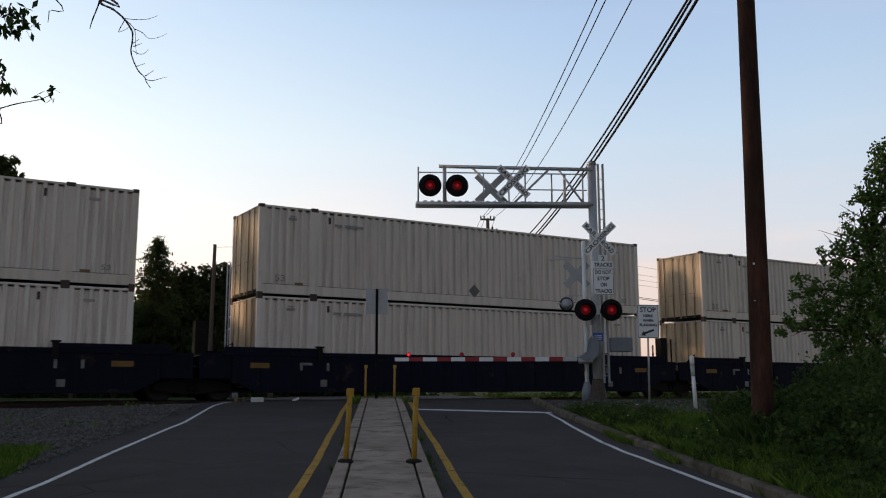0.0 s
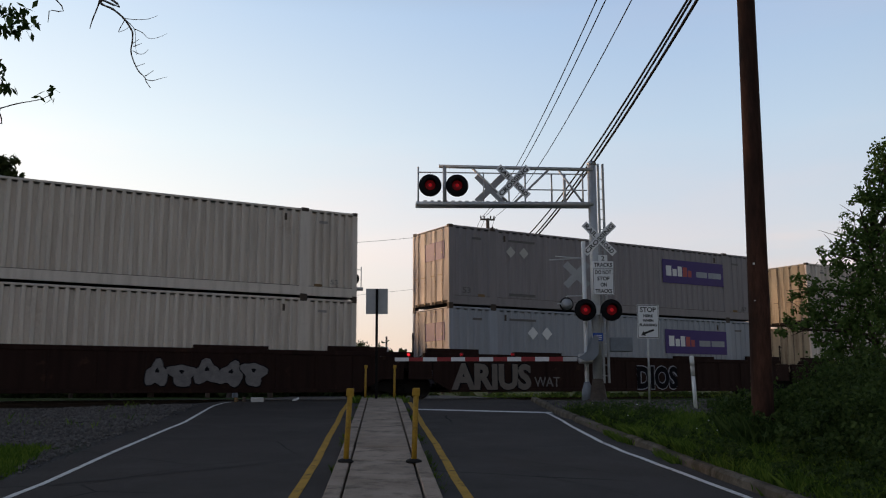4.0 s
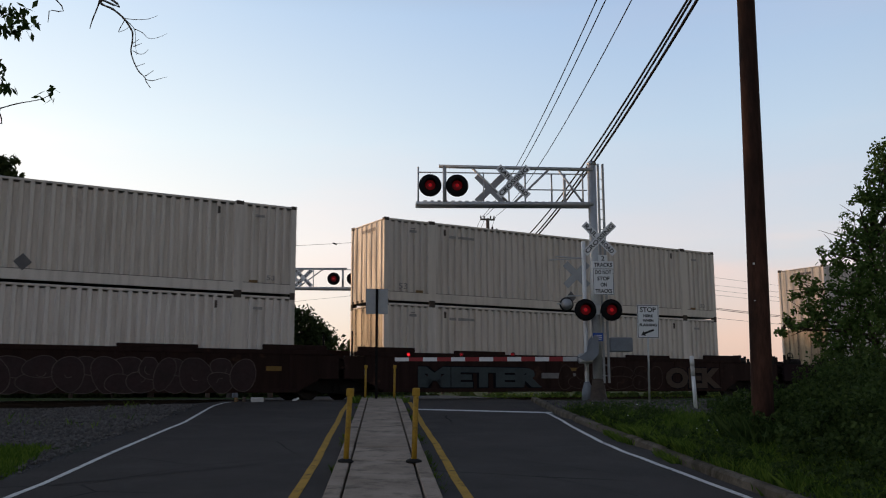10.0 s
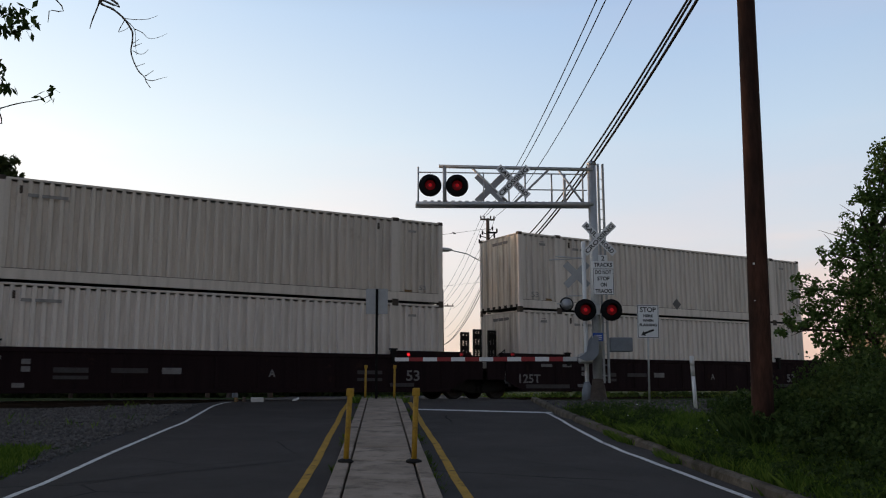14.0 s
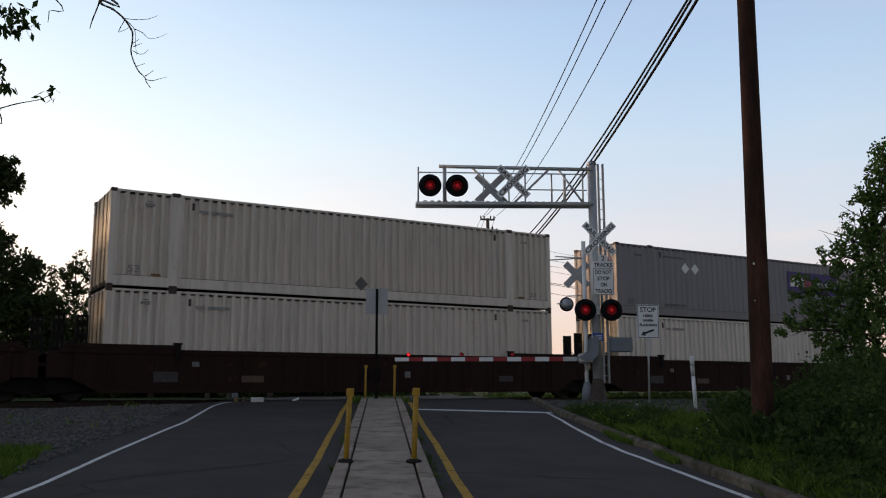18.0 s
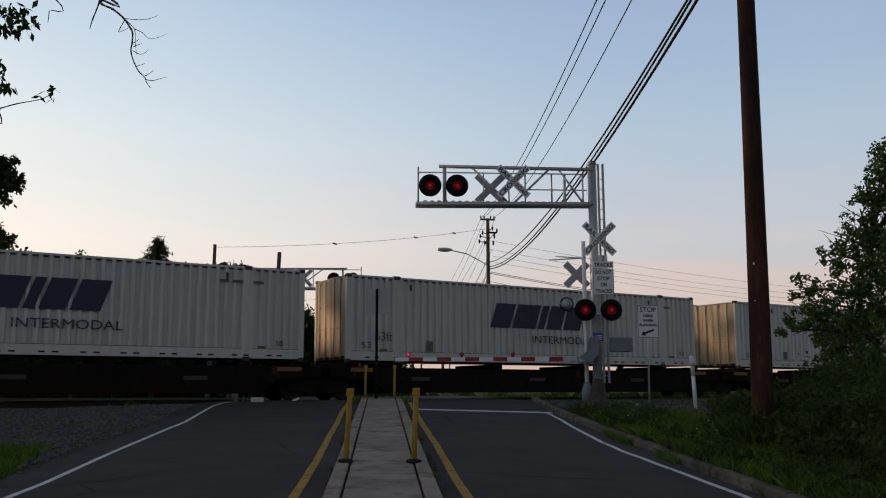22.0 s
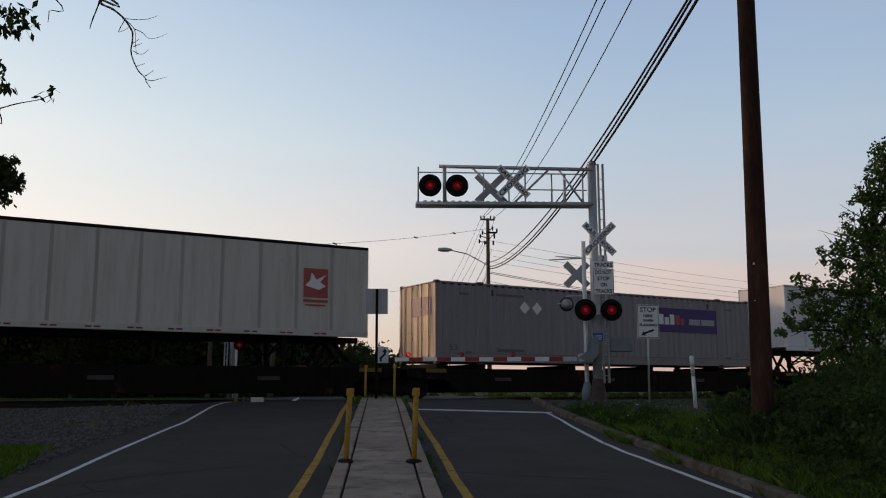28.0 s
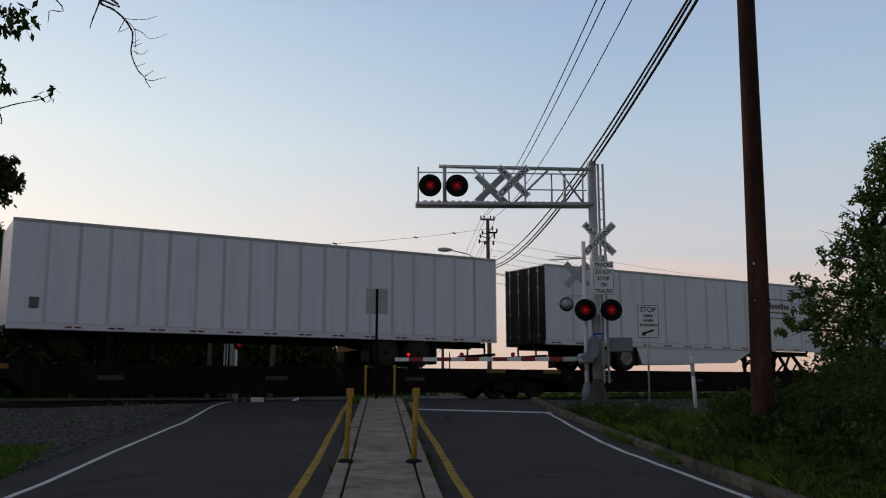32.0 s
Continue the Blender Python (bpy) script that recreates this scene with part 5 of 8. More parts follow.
# low tree line along the whole horizon
spots = [(-260 + 13 * i + R.normal() * 3, 210 + R.normal() * 12 + 0.15 * abs(-260 + 13 * i), 1.3, R.uniform(2.2, 4.4), 0.75) for i in range(46)]
spots += [(-14 + 2.2 * i, 62 + R.normal() * 2, 1.2, R.uniform(0.5, 0.9), 0.8) for i in range(0, 9)]
thicket("far_woods", "low dark tree line on the horizon", spots, 16000, 0.7, "leaf_far", 30, "woods")
spots = []
for i in range(34):
    x = -62 + i * 1.75
    spots.append((x, 58 + R.normal() * 3 + 0.25 * abs(x + 15), 1.2 + R.uniform(0.6, 2.0), R.uniform(2.0, 3.2), 1.05))
    spots.append((x, 55 + R.normal() * 2 + 0.25 * abs(x + 15), 1.2, R.uniform(1.5, 2.0), 0.9))
thicket("far_woods", "dark undergrowth along the far side of the track", spots, 150000, 0.24, "leaf_far", 31, "woods", 14)
spots = [(-19.2 + 0.75 * i + R.normal() * 0.2, 57.0 + R.normal() * 0.8, z, 1.7, 1.0) for i in range(12) for z in (2.4, 4.6, 6.2)]
thicket("far_woods", "dense dark woods behind the leafy trees", spots, 34000, 0.26, "leaf_far", 37, "woods", 14)
# taller unseen woods added to the west, keeping the last sun off the road
spots = []
for i in range(42):
    u = -26 + i * 1.75
    q = Vector((math.sin(SUN_AZ), math.cos(SUN_AZ), 0)) * (60 + R.normal() * 2) + Vector((math.cos(SUN_AZ), -math.sin(SUN_AZ), 0)) * u
    tiers = [(2.2, 2.6), (4.8, 2.2), (6.6 + R.normal() * 0.3, 1.7)]
    # higher tiers also block the sun from the containers' rear ends
    if u < 25:
        tiers += [(7.6, 2.2), (9.8, 2.3), (12.6 + R.normal() * 0.4, 2.0)]
    for z, rr in tiers:
        spots.append((q.x, q.y, z, rr, 1.0))
thicket("far_woods", "unseen tall woods added to block the low sun", spots, 42000, 0.48, "leaf_far", 32, "woods")
# bushes on the verge round the pole
spots = []
for i in range(120):
    y = R.uniform(7.5, 21.0)
    x = kerb_line(y) + 1.0 + R.uniform(0.0, 5.5)
    edge = min(1.0, (x - kerb_line(y) - 0.55) / 1.6)
    far = max(0.25, 1.0 - max(0.0, y - 15.5) / 6.0)
    if x / y < 0.30:
        continue
    h = (0.30 + 0.42 * max(0.0, min(1.0, (x / y - 0.34) / 0.1))) * edge * far * R.uniform(0.6, 1.1)
    spots.append((x, y, ground_z(x, y) + h * 0.6, 0.28 + h * 0.75, 0.85))
thicket("verge_bushes", "dense dark green bushes on the grass verge", spots, 90000, 0.042, "leaf_dark", 33)
thicket("verge_weeds", "lighter green weeds among the bushes", [(x, y, z + 0.12, r * 0.9, 0.9) for x, y, z, r, f in spots], 46000, 0.038, "leaf_dark", 34)


spots = []
for i in range(170):
    y = R.uniform(8.0, 20.5)
    x = kerb_line(y) + 0.15 + abs(R.normal()) * 0.9
    r = R.uniform(0.06, 0.20)
    spots.append((x, y, ground_z(x, y) + r * 0.7, r, 0.8))
thicket("verge_weeds", "low leafy weeds among the verge grass", spots, 16000, 0.030, "leaf_dark", 35, twigs=12)


def blades(name, label, n, area, hmin, hmax, seed, mat="grass", keep=None):
    rng = np.random.default_rng(seed)
    v, f = [], []
    while len(f) < n:
        x, y = rng.uniform(area[0], area[1]), rng.uniform(area[2], area[3])
        if keep and not keep(x, y, rng):
            continue
        z = ground_z(x, y) - 0.02
        h, a = rng.uniform(hmin, hmax), rng.uniform(0, 2 * math.pi)
        w = 0.006 + 0.006 * rng.random()
        lx, ly = rng.normal() * 0.35 * h, rng.normal() * 0.35 * h
        k = len(v)
        c, s = math.cos(a) * w, math.sin(a) * w
        v += [(x - c, y - s, z), (x + c, y + s, z), (x + lx * 0.4 + c * 0.7, y + ly * 0.4 + s * 0.7, z + h * 0.6), (x + lx, y + ly, z + h)]
        f += [(k, k + 1, k + 2, k + 3)]
    return tagged(new(name, raw(name, v, f, M[mat])), label, "grass", kind="stuff")


blades("grass", "long green grass on the verge", 26000, (2.8, 8.5, 6.5, 23.5), 0.05, 0.20, 41,
       keep=lambda x, y, r: x > kerb_line(y) + 0.02 + 0.12 * r.random() + (0.22 if y > 16.2 else 0.0) and x < kerb_line(y) + 1.2 + 3.2 * r.random() ** 2 and r.random() < min(1.0, max(0.04, (20.5 - y) / 6)) and noise.noise(Vector((x * 0.9, y * 0.9, 4))) > -0.35)
blades("grass", "short mown grass beside the gravel", 16000, (-9.5, -5.2, 8.0, 14.6), 0.04, 0.13, 42,
       mat="mown_grass", keep=lambda x, y, r: x < left_edge(y) - 0.30 - 0.15 * (y - 10.5) - 0.25 * r.random() and y < 14.3 - 0.6 * r.random() and x / y > -0.62)
blades("weeds", "weeds in the gaps of the median and along the kerbs", 2600, (-2.6, 0.5, 8.0, 25.6), 0.04, 0.16, 43,
       keep=lambda x, y, r: min(abs(x - median_left(y) + 0.02), abs(x - median_right(y) - 0.04)) < 0.05 and noise.noise(Vector((x, y * 1.3, 2))) > 0.12)
blades("weeds", "low grass between the median and the yellow line", 2200, (-1.4, 0.45, 8.4, 18.0), 0.03, 0.12, 50,
       keep=lambda x, y, r: 0.02 < x - median_right(y) < 0.05 + 0.16 * r.random() and noise.noise(Vector((x * 1.5, y * 0.9, 6))) > -0.12)
blades("weeds", "sparse weeds in the joints of the median", 700, (-2.2, 0.2, 8.6, 22.0), 0.06, 0.20, 53, mat="leaf_dark",
       keep=lambda x, y, r: abs(x - median_right(y) + 0.178) < 0.012 and noise.noise(Vector((3.0, y * 1.1, 9))) > 0.05)
blades("weeds", "grass grown over the kerb stones", 5200, (2.6, 3.7, 11.0, 18.6), 0.10, 0.21, 49,
       keep=lambda x, y, r: -0.03 < x - kerb_line(y) < 0.24 and (14.2 + 0.3 * r.random() < y < 16.1 - 0.3 * r.random() or 12.1 < y < 13.0 or (noise.noise(Vector((y * 1.7, 3, 0))) > 0.2 and x - kerb_line(y) > 0.1)))
blades("weeds", "tufts of weeds at the posts", 260, (-1.36, -1.2, 11.25, 11.6), 0.08, 0.22, 44)
blades("weeds", "weeds at the median's end", 700, (-2.6, -1.0, 24.6, 25.9), 0.15, 0.32, 45)
blades("weeds", "weeds at the edge of the gravel", 220, (-11, -5.2, 13.0, 24.0), 0.04, 0.2, 46,
       keep=lambda x, y, r: noise.noise(Vector((x * 0.8, y * 0.8, 7))) > 0.25 and x < left_edge(y) - 0.4)
# small white flowers in the verge
rf = np.random.default_rng(71)
fv, ff = [], []
for i in range(26):
    y = rf.uniform(9, 21)
    x = kerb_line(y) + rf.uniform(0.3, 3.2)
    z, s = ground_z(x, y) + rf.uniform(0.12, 0.28), rf.uniform(0.007, 0.013)
    k = len(fv)
    for j in range(6):
        fv.append((x + s * math.cos(j * 1.047), y - 0.3 * s, z + s * math.sin(j * 1.047)))
    ff.append(tuple(range(k, k + 6)))
tagged(new("flowers", raw("flowers", fv, ff, M["white_sign"])), "tiny white flowers in the verge grass", "flowers", kind="stuff")
blades("weeds", "tall weeds round the pole's foot", 900, (4.05, 5.0, 12.4, 13.5), 0.12, 0.50, 48, "leaf_dark")
spots = []
for i in range(420):
    q = on_track(R.uniform(-45, 75), R.uniform(37.5, 39.5), 0)
    if q[0] < 5.0:
        continue
    spots.append((q[0], q[1], 1.34, R.uniform(0.12, 0.30), 0.8))
thicket("trackside_weeds", "dark weeds along the far side of the rails", spots, 24000, 0.07, "leaf_dark", 36, twigs=16)
blades("far_grass", "grass beyond the track", 7000, (2, 26, 36, 48), 0.1, 0.32, 47)


# ballast stones
def stones(name, label, n, keep, area, seed, smin=0.02, smax=0.055):
    rng = np.random.default_rng(seed)
    v, f = [], []
    base = ((1, 0, 0), (-1, 0, 0), (0, 1, 0), (0, -1, 0), (0, 0, 1), (0, 0, -1))
    tri = ((0, 2, 4), (2, 1, 4), (1, 3, 4), (3, 0, 4), (2, 0, 5), (1, 2, 5), (3, 1, 5), (0, 3, 5))
    while len(f) < n * 8:
        x, y = rng.uniform(area[0], area[1]), rng.uniform(area[2], area[3])
        if not keep(x, y, rng):
            continue
        z, s = ground_z(x, y), rng.uniform(smin, smax)
        k = len(v)
        turn = Euler(rng.uniform(0, 6, 3)).to_matrix()
        for b in base:
            p = turn @ (Vector(b) * s * float(rng.uniform(0.6, 1.1)))
            v.append((x + p.x, y + p.y, z + p.z * 0.8 + s * 0.3))
        f += [(a + k, b2 + k, c + k) for a, b2, c in tri]
    return tagged(new(name, raw(name, v, f, M["stone"])), label, "gravel", kind="stuff")


def stone_paint():
    m, n, l, b = nodes_of("stone")
    g = n.new("ShaderNodeNewGeometry").outputs["Random Per Island"]
    tc = n.new("ShaderNodeTexCoord").outputs["Object"]
    c = mixer(n, l, g, (0.05, 0.047, 0.047), (0.16, 0.15, 0.148))
    c = mixer(n, l, ramp(n, l, noisy(n, l, tc, 60, 3), 0.4, 0.7), c, (0.12, 0.11, 0.10))
    l.new(c, b.inputs["Base Color"])
    b.inputs["Roughness"].default_value = 0.9
    b.inputs["Specular IOR Level"].default_value = 0.15
    return m


M["stone"] = stone_paint()
stones("ballast", "loose grey ballast stones beside the road", 9000, lambda x, y, r: x < left_edge(y) - 0.35 - 0.3 * r.random() and x / y > -0.62 and (y > 14.2 or x > left_edge(y) - 0.4 - 0.15 * (y - 10.5)), (-14, -5, 11, 24), 51)
stones("ballast", "loose grey ballast stones along the verge", 1500, lambda x, y, r: x > kerb_line(y) + 0.2, (2.6, 9, 20, 25.5), 52)

# the near tree stands out of view; some of its twigs hang in
rng = np.random.default_rng(61)
nt = thing("tree", "roadside tree with bare and leafy hanging twigs", "tree", pose(-7.6, 5.2, 0.25), "trees")
bm = bmesh.new()
rod(bm, (0, 0, -0.2), (0.2, 0.1, 3.0), 0.22, 10, 0.18)
rod(bm, (0.2, 0.1, 3.0), (0.5, 0.3, 6.5), 0.18, 10, 0.1)
part("trunk", bm, M["bark"], nt)


def twig(pts, r):
    """A bent twig: a smooth curve through the points, thinner towards its tip, with small knots."""
    bm = bmesh.new()
    ext = [pts[0], *pts, pts[-1]]
    out = []
    for a, b, c, d in zip(ext, ext[1:], ext[2:], ext[3:]):
        for i in range(5):
            t = i / 5
            out.append(0.5 * (2 * b + (c - a) * t + (2 * a - 5 * b + 4 * c - d) * t * t + (3 * b - a - 3 * c + d) * t * t * t))
    out.append(pts[-1])
    n = len(out)
    tube(bm, out, [r * (1 - 0.72 * i / n) * (1.25 if i % 5 == 0 else 1.0) for i in range(n)], 5)
    part("twig", bm, M["bark"], nt)


def hang(pairs, y=5.0):
    """Twig points given as (x, z) of the world at the distance y."""
    return [Vector((x + 7.6, y - 5.2 + dy, z - 0.25)) for x, z, dy in pairs]


limb = [Vector((0.4, 0.2, 4.6)), Vector((2.2, -0.1, 5.0)), Vector((4.0, -0.2, 4.75)), Vector((5.65, -0.2, 4.35))]
twig(limb, 0.05)
twig([Vector((0.4, 0.2, 4.0)), Vector((2.6, 0.0, 4.2)), Vector((4.4, -0.2, 3.75))], 0.04)
twig([limb[2], *hang(((-2.013, 3.918, 0), (-2.010, 3.869, 0), (-2.002, 3.840, 0), (-1.937, 3.809, 0), (-1.870, 3.752, 0), (-1.824, 3.686, 0), (-1.813, 3.658, 0), (-1.813, 3.605, 0), (-1.817, 3.547, 0), (-1.794, 3.477, 0), (-1.765, 3.426, 0), (-1.730, 3.391, 0), (-1.719, 3.364, 0), (-1.694, 3.326, 0)))], 0.0075)
for pairs in (((-1.870, 3.752, 0), (-1.804, 3.685, 0), (-1.793, 3.588, 0), (-1.783, 3.526, 0)),
              ((-1.864, 3.752, 0), (-1.800, 3.745, 0), (-1.728, 3.748, 0), (-1.672, 3.769, 0)),
              ((-1.808, 3.689, 0), (-1.757, 3.664, 0), (-1.719, 3.629, 0), (-1.666, 3.633, 0), (-1.611, 3.657, 0)),
              ((-1.863, 3.745, 0), (-1.896, 3.672, 0), (-1.867, 3.679, 0), (-1.831, 3.700, 0)),
              ((-1.810, 3.598, 0), (-1.774, 3.623, 0)),
              ((-1.805, 3.578, 0), (-1.757, 3.598, 0)),
              ((-1.807, 3.553, 0), (-1.770, 3.533, 0), (-1.740, 3.536, 0), (-1.715, 3.560, 0)),
              ((-1.783, 3.457, 0), (-1.734, 3.474, 0)),
              ((-1.727, 3.398, 0), (-1.680, 3.432, 0)),
              ((-1.723, 3.377, 0), (-1.683, 3.370, 0), (-1.635, 3.384, 0), (-1.596, 3.394, 0))):
    twig(hang(pairs), 0.0026)
twig(hang(((-2.013, 3.918, 0), (-2.019, 3.855, 0), (-2.053, 3.746, 0), (-2.066, 3.690, 0))), 0.0065)
twig([limb[2], *hang(((-2.323, 3.919, 0), (-2.312, 3.799, 0), (-2.314, 3.729, 0)))], 0.005)
twig([Vector((3.4, 0, 4.0)), *hang(((-2.686, 3.180, 0), (-2.557, 3.207, 0), (-2.461, 3.234, 0), (-2.338, 3.257, 0), (-2.284, 3.280, 0), (-2.263, 3.304, 0)))], 0.005)
spots = [(-2.58, 3.81, 26, 0.030), (-2.58, 3.70, 26, 0.030), (-2.52, 3.72, 22, 0.030), (-2.53, 3.81, 12, 0.022), (-2.46, 3.72, 14, 0.024), (-2.44, 3.81, 9, 0.018), (-2.40, 3.74, 8, 0.016), (-2.48, 3.69, 10, 0.018), (-2.57, 3.48, 6, 0.014), (-2.56, 3.43, 8, 0.016), (-2.55, 3.35, 9, 0.016), (-2.51, 3.34, 9, 0.016), (-2.53, 3.37, 4, 0.010), (-2.33, 3.28, 2, 0.004), (-2.30, 3.31, 2, 0.004), (-2.25, 3.32, 5, 0.012), (-2.25, 3.27, 3, 0.005), (-2.95, 3.75, 60, 0.10), (-3.1, 3.95, 90, 0.2)]
lp = np.concatenate([np.array(hang([(x, z, 0)])[0]) + rng.normal(size=(k, 3)) * s for x, z, k, s in spots])
part("leaves", leaf_mesh("leaves", lp, 0.030, M["leaf_dark"], rng, 1.6, 1.9, 0.42), None, nt)
part("crown", leaf_mesh("crown", clump_points(rng, [(0.5, 0, 6.5, 2.0, 0.8), (-1, 0.5, 5.6, 1.6, 0.8), (1.2, -0.6, 6.2, 1.4, 0.8)], 5000), 0.09, M["leaf_dark"], rng), None, nt)


# ---- the train
LEN, WID, HGT = 15.95, 2.591, 2.896
HX, HY = LEN / 2, WID / 2


def corrugated(zlo, zhi, y, zones, pitch=0.275, deep=0.06, notch=0.0):
    """A wall of trapezoid ribs along x, between the zones' ends."""
    bm = bmesh.new()
    for a, b in zones:
        n = max(1, round((b - a) / pitch))
        w = (b - a) / n
        prof = []
        for i in range(n):
            x = a + i * w
            prof += [(x, 0), (x + 0.34 * w, 0), (x + 0.46 * w, deep), (x + 0.88 * w, deep)]
        prof.append((b, 0))
        s = 1 if y > 0 else -1
        lo = [bm.verts.new((px, y - s * d, zlo)) for px, d in prof]
        hi = [bm.verts.new((px, y - s * d, zhi - (notch if d else 0.0))) for px, d in prof]
        for i in range(len(prof) - 1):
            bm.faces.new((lo[i], lo[i + 1], hi[i + 1], hi[i]))
    return bm


def diamond(bm, x, z, r, y=-HY - 0.004):
    plate(bm, [(x - r, z), (x, z - r), (x + r, z), (x, z + r)], 0.004, "Y", y)


PLAIN_BARS = ((-7.0, -6.72, 2.44, 2.53), (-6.95, -6.77, 2.57, 2.60), (-5.40, -5.12, 2.37, 2.46), (-5.04, -4.36, 2.37, 2.46), (6.6, 6.9, 2.44, 2.52))


def make_container(paint, end_paint, doors, ribs=True, smooth=False):
    """A 53-foot container: frame, corrugated sides, roof, ends with doors or plain, castings and markings."""
    c = thing("container", "", "container", group="containers")
    P, E = M[paint], M[end_paint]
    bm = bmesh.new()
    for s in (-1, 1):
        y0, y1 = (s * HY, s * (HY - 0.10)) if s < 0 else (s * (HY - 0.10), s * HY)
        box(bm, -HX + 0.17, HX - 0.17, y0, y1, 0.065, 0.36)
        box(bm, -HX + 0.17, HX - 0.17, y0, y1, HGT - 0.085, HGT - 0.02)
        for x in (-HX, HX - 0.17):
            box(bm, x, x + 0.17, y0, y1, 0.06, HGT - 0.02)
        for x in (-6.1, 6.1):
            ya, yb = (s * HY - 0.006, s * (HY - 0.1)) if s < 0 else (s * (HY - 0.1), s * HY + 0.006)
            box(bm, x - 0.16, x + 0.16, ya, yb, 0.355, HGT - 0.08)
    part("frame", bm, P, c, bevel=0.006)
    zones = [(-HX + 0.17, -6.26), (-5.94, 5.94), (6.26, HX - 0.17)]
    for y in (-HY + 0.008, HY - 0.008):
        part("side_panel", corrugated(0.36, HGT - 0.085, y, zones, 0.275 if not smooth else 0.31, 0.078 if not smooth else 0.032, 0.045), P, c)
        # thin dark strip along the bottom rail's upper edge
        bm = bmesh.new()
        ya, yb = sorted((y * 1.0, y + (0.009 if y > 0 else -0.009)))
        for xa, xb in zones:
            box(bm, xa, xb, ya, yb, 0.36, 0.376)
        part("ledge_strip", bm, M["soot"], c)
    bm = bmesh.new()
    box(bm, -HX + 0.02, HX - 0.02, -HY + 0.1, HY - 0.1, HGT - 0.06, HGT - 0.03)
    part("roof", bm, P, c)
    bm = bmesh.new()
    box(bm, -HX + 0.02, HX - 0.02, -HY + 0.1, HY - 0.1, 0.1, 0.2)
    part("floor", bm, M["dark_steel"], c)
    bm = bmesh.new()
    box(bm, HX - 0.08, HX - 0.03, -HY + 0.1, HY - 0.1, 0.05, HGT - 0.03)
    for i in range(8):
        box(bm, HX - 0.03, HX - 0.005, -1.1 + i * 0.29, -1.1 + i * 0.29 + 0.14, 0.2, HGT - 0.2)
    part("front_panel", bm, P, c)
    if doors:
        for s in (-1, 1):
            a, b = (-HY + 0.10, -0.01) if s < 0 else (0.01, HY - 0.10)
            bm = bmesh.new()
            box(bm, -HX + 0.03, -HX + 0.08, a, b, 0.10, HGT - 0.08)
            for z in (0.30, 0.82, 1.34, 1.86, 2.38):
                box(bm, -HX + 0.024, -HX + 0.03, a + 0.06, b - 0.06, z, z + 0.30)
            for y in (a, b - 0.05):
                box(bm, -HX + 0.018, -HX + 0.03, y, y + 0.05, 0.10, HGT - 0.08)
            d = part("door", bm, E, c, bevel=0.006)
            for k in (0.3, 0.72):
                bm = bmesh.new()
                yy = a + (b - a) * k
                rod(bm, (-HX - 0.006, yy, 0.06), (-HX - 0.006, yy, HGT - 0.06), 0.016, 6)
                for z in (0.15, 0.9, 1.9, 2.7):
                    box(bm, -HX - 0.024, -HX + 0.01, yy - 0.035, yy + 0.035, z, z + 0.05)
                box(bm, -HX - 0.030, -HX - 0.015, yy - 0.02, yy + 0.26, 1.12, 1.145)
                part("locking_bar", bm, M["locking_bar"], d)
    else:
        bm = bmesh.new()
        prof = [(-HY + 0.10, 0.0)]
        for k in range(6):
            y0 = -1.08 + k * 0.38
            prof += [(y0, 0.0), (y0 + 0.05, -0.026), (y0 + 0.20, -0.026), (y0 + 0.25, 0.0)]
        prof.append((HY - 0.10, 0.0))
        lo = [bm.verts.new((-HX + 0.036 + d2, yy, 0.10)) for yy, d2 in prof]
        hi = [bm.verts.new((-HX + 0.036 + d2, yy, HGT - 0.08)) for yy, d2 in prof]
        for k in range(len(prof) - 1):
            bm.faces.new((lo[k], lo[k + 1], hi[k + 1], hi[k]))
        part("rear_panel", bm, E, c)
        bm = bmesh.new()
        for y0 in (-0.6, -0.25, 0.1):
            box(bm, -HX + 0.002, -HX + 0.008, y0, y0 + 0.3, HGT - 0.36, HGT - 0.25)
        part("marking", bm, M["ink"], c)
    cast = None
    for x in (-HX + 0.088, -6.1, 6.1, HX - 0.088):
        for s in (-1, 1):
            for z in (0.06, HGT - 0.05):
                if cast is None:
                    b2 = bmesh.new()
                    box(b2, -0.09, 0.09, -0.08, 0.08, -0.062, 0.058)
                    cast = mesh_of("casting", b2, M["casting"], 0.012)
                    b2 = bmesh.new()
                    box(b2, -0.13, 0.13, -0.08, 0.08, -0.075, 0.065)
                    wide = mesh_of("casting", b2, M["casting"], 0.02)
                inner = abs(x) < 7
                ob = part("casting", wide if inner else cast, None, c)
                ob.location = (x, s * (HY - 0.078 + (0.012 if inner else 0.004)), z)
    return c


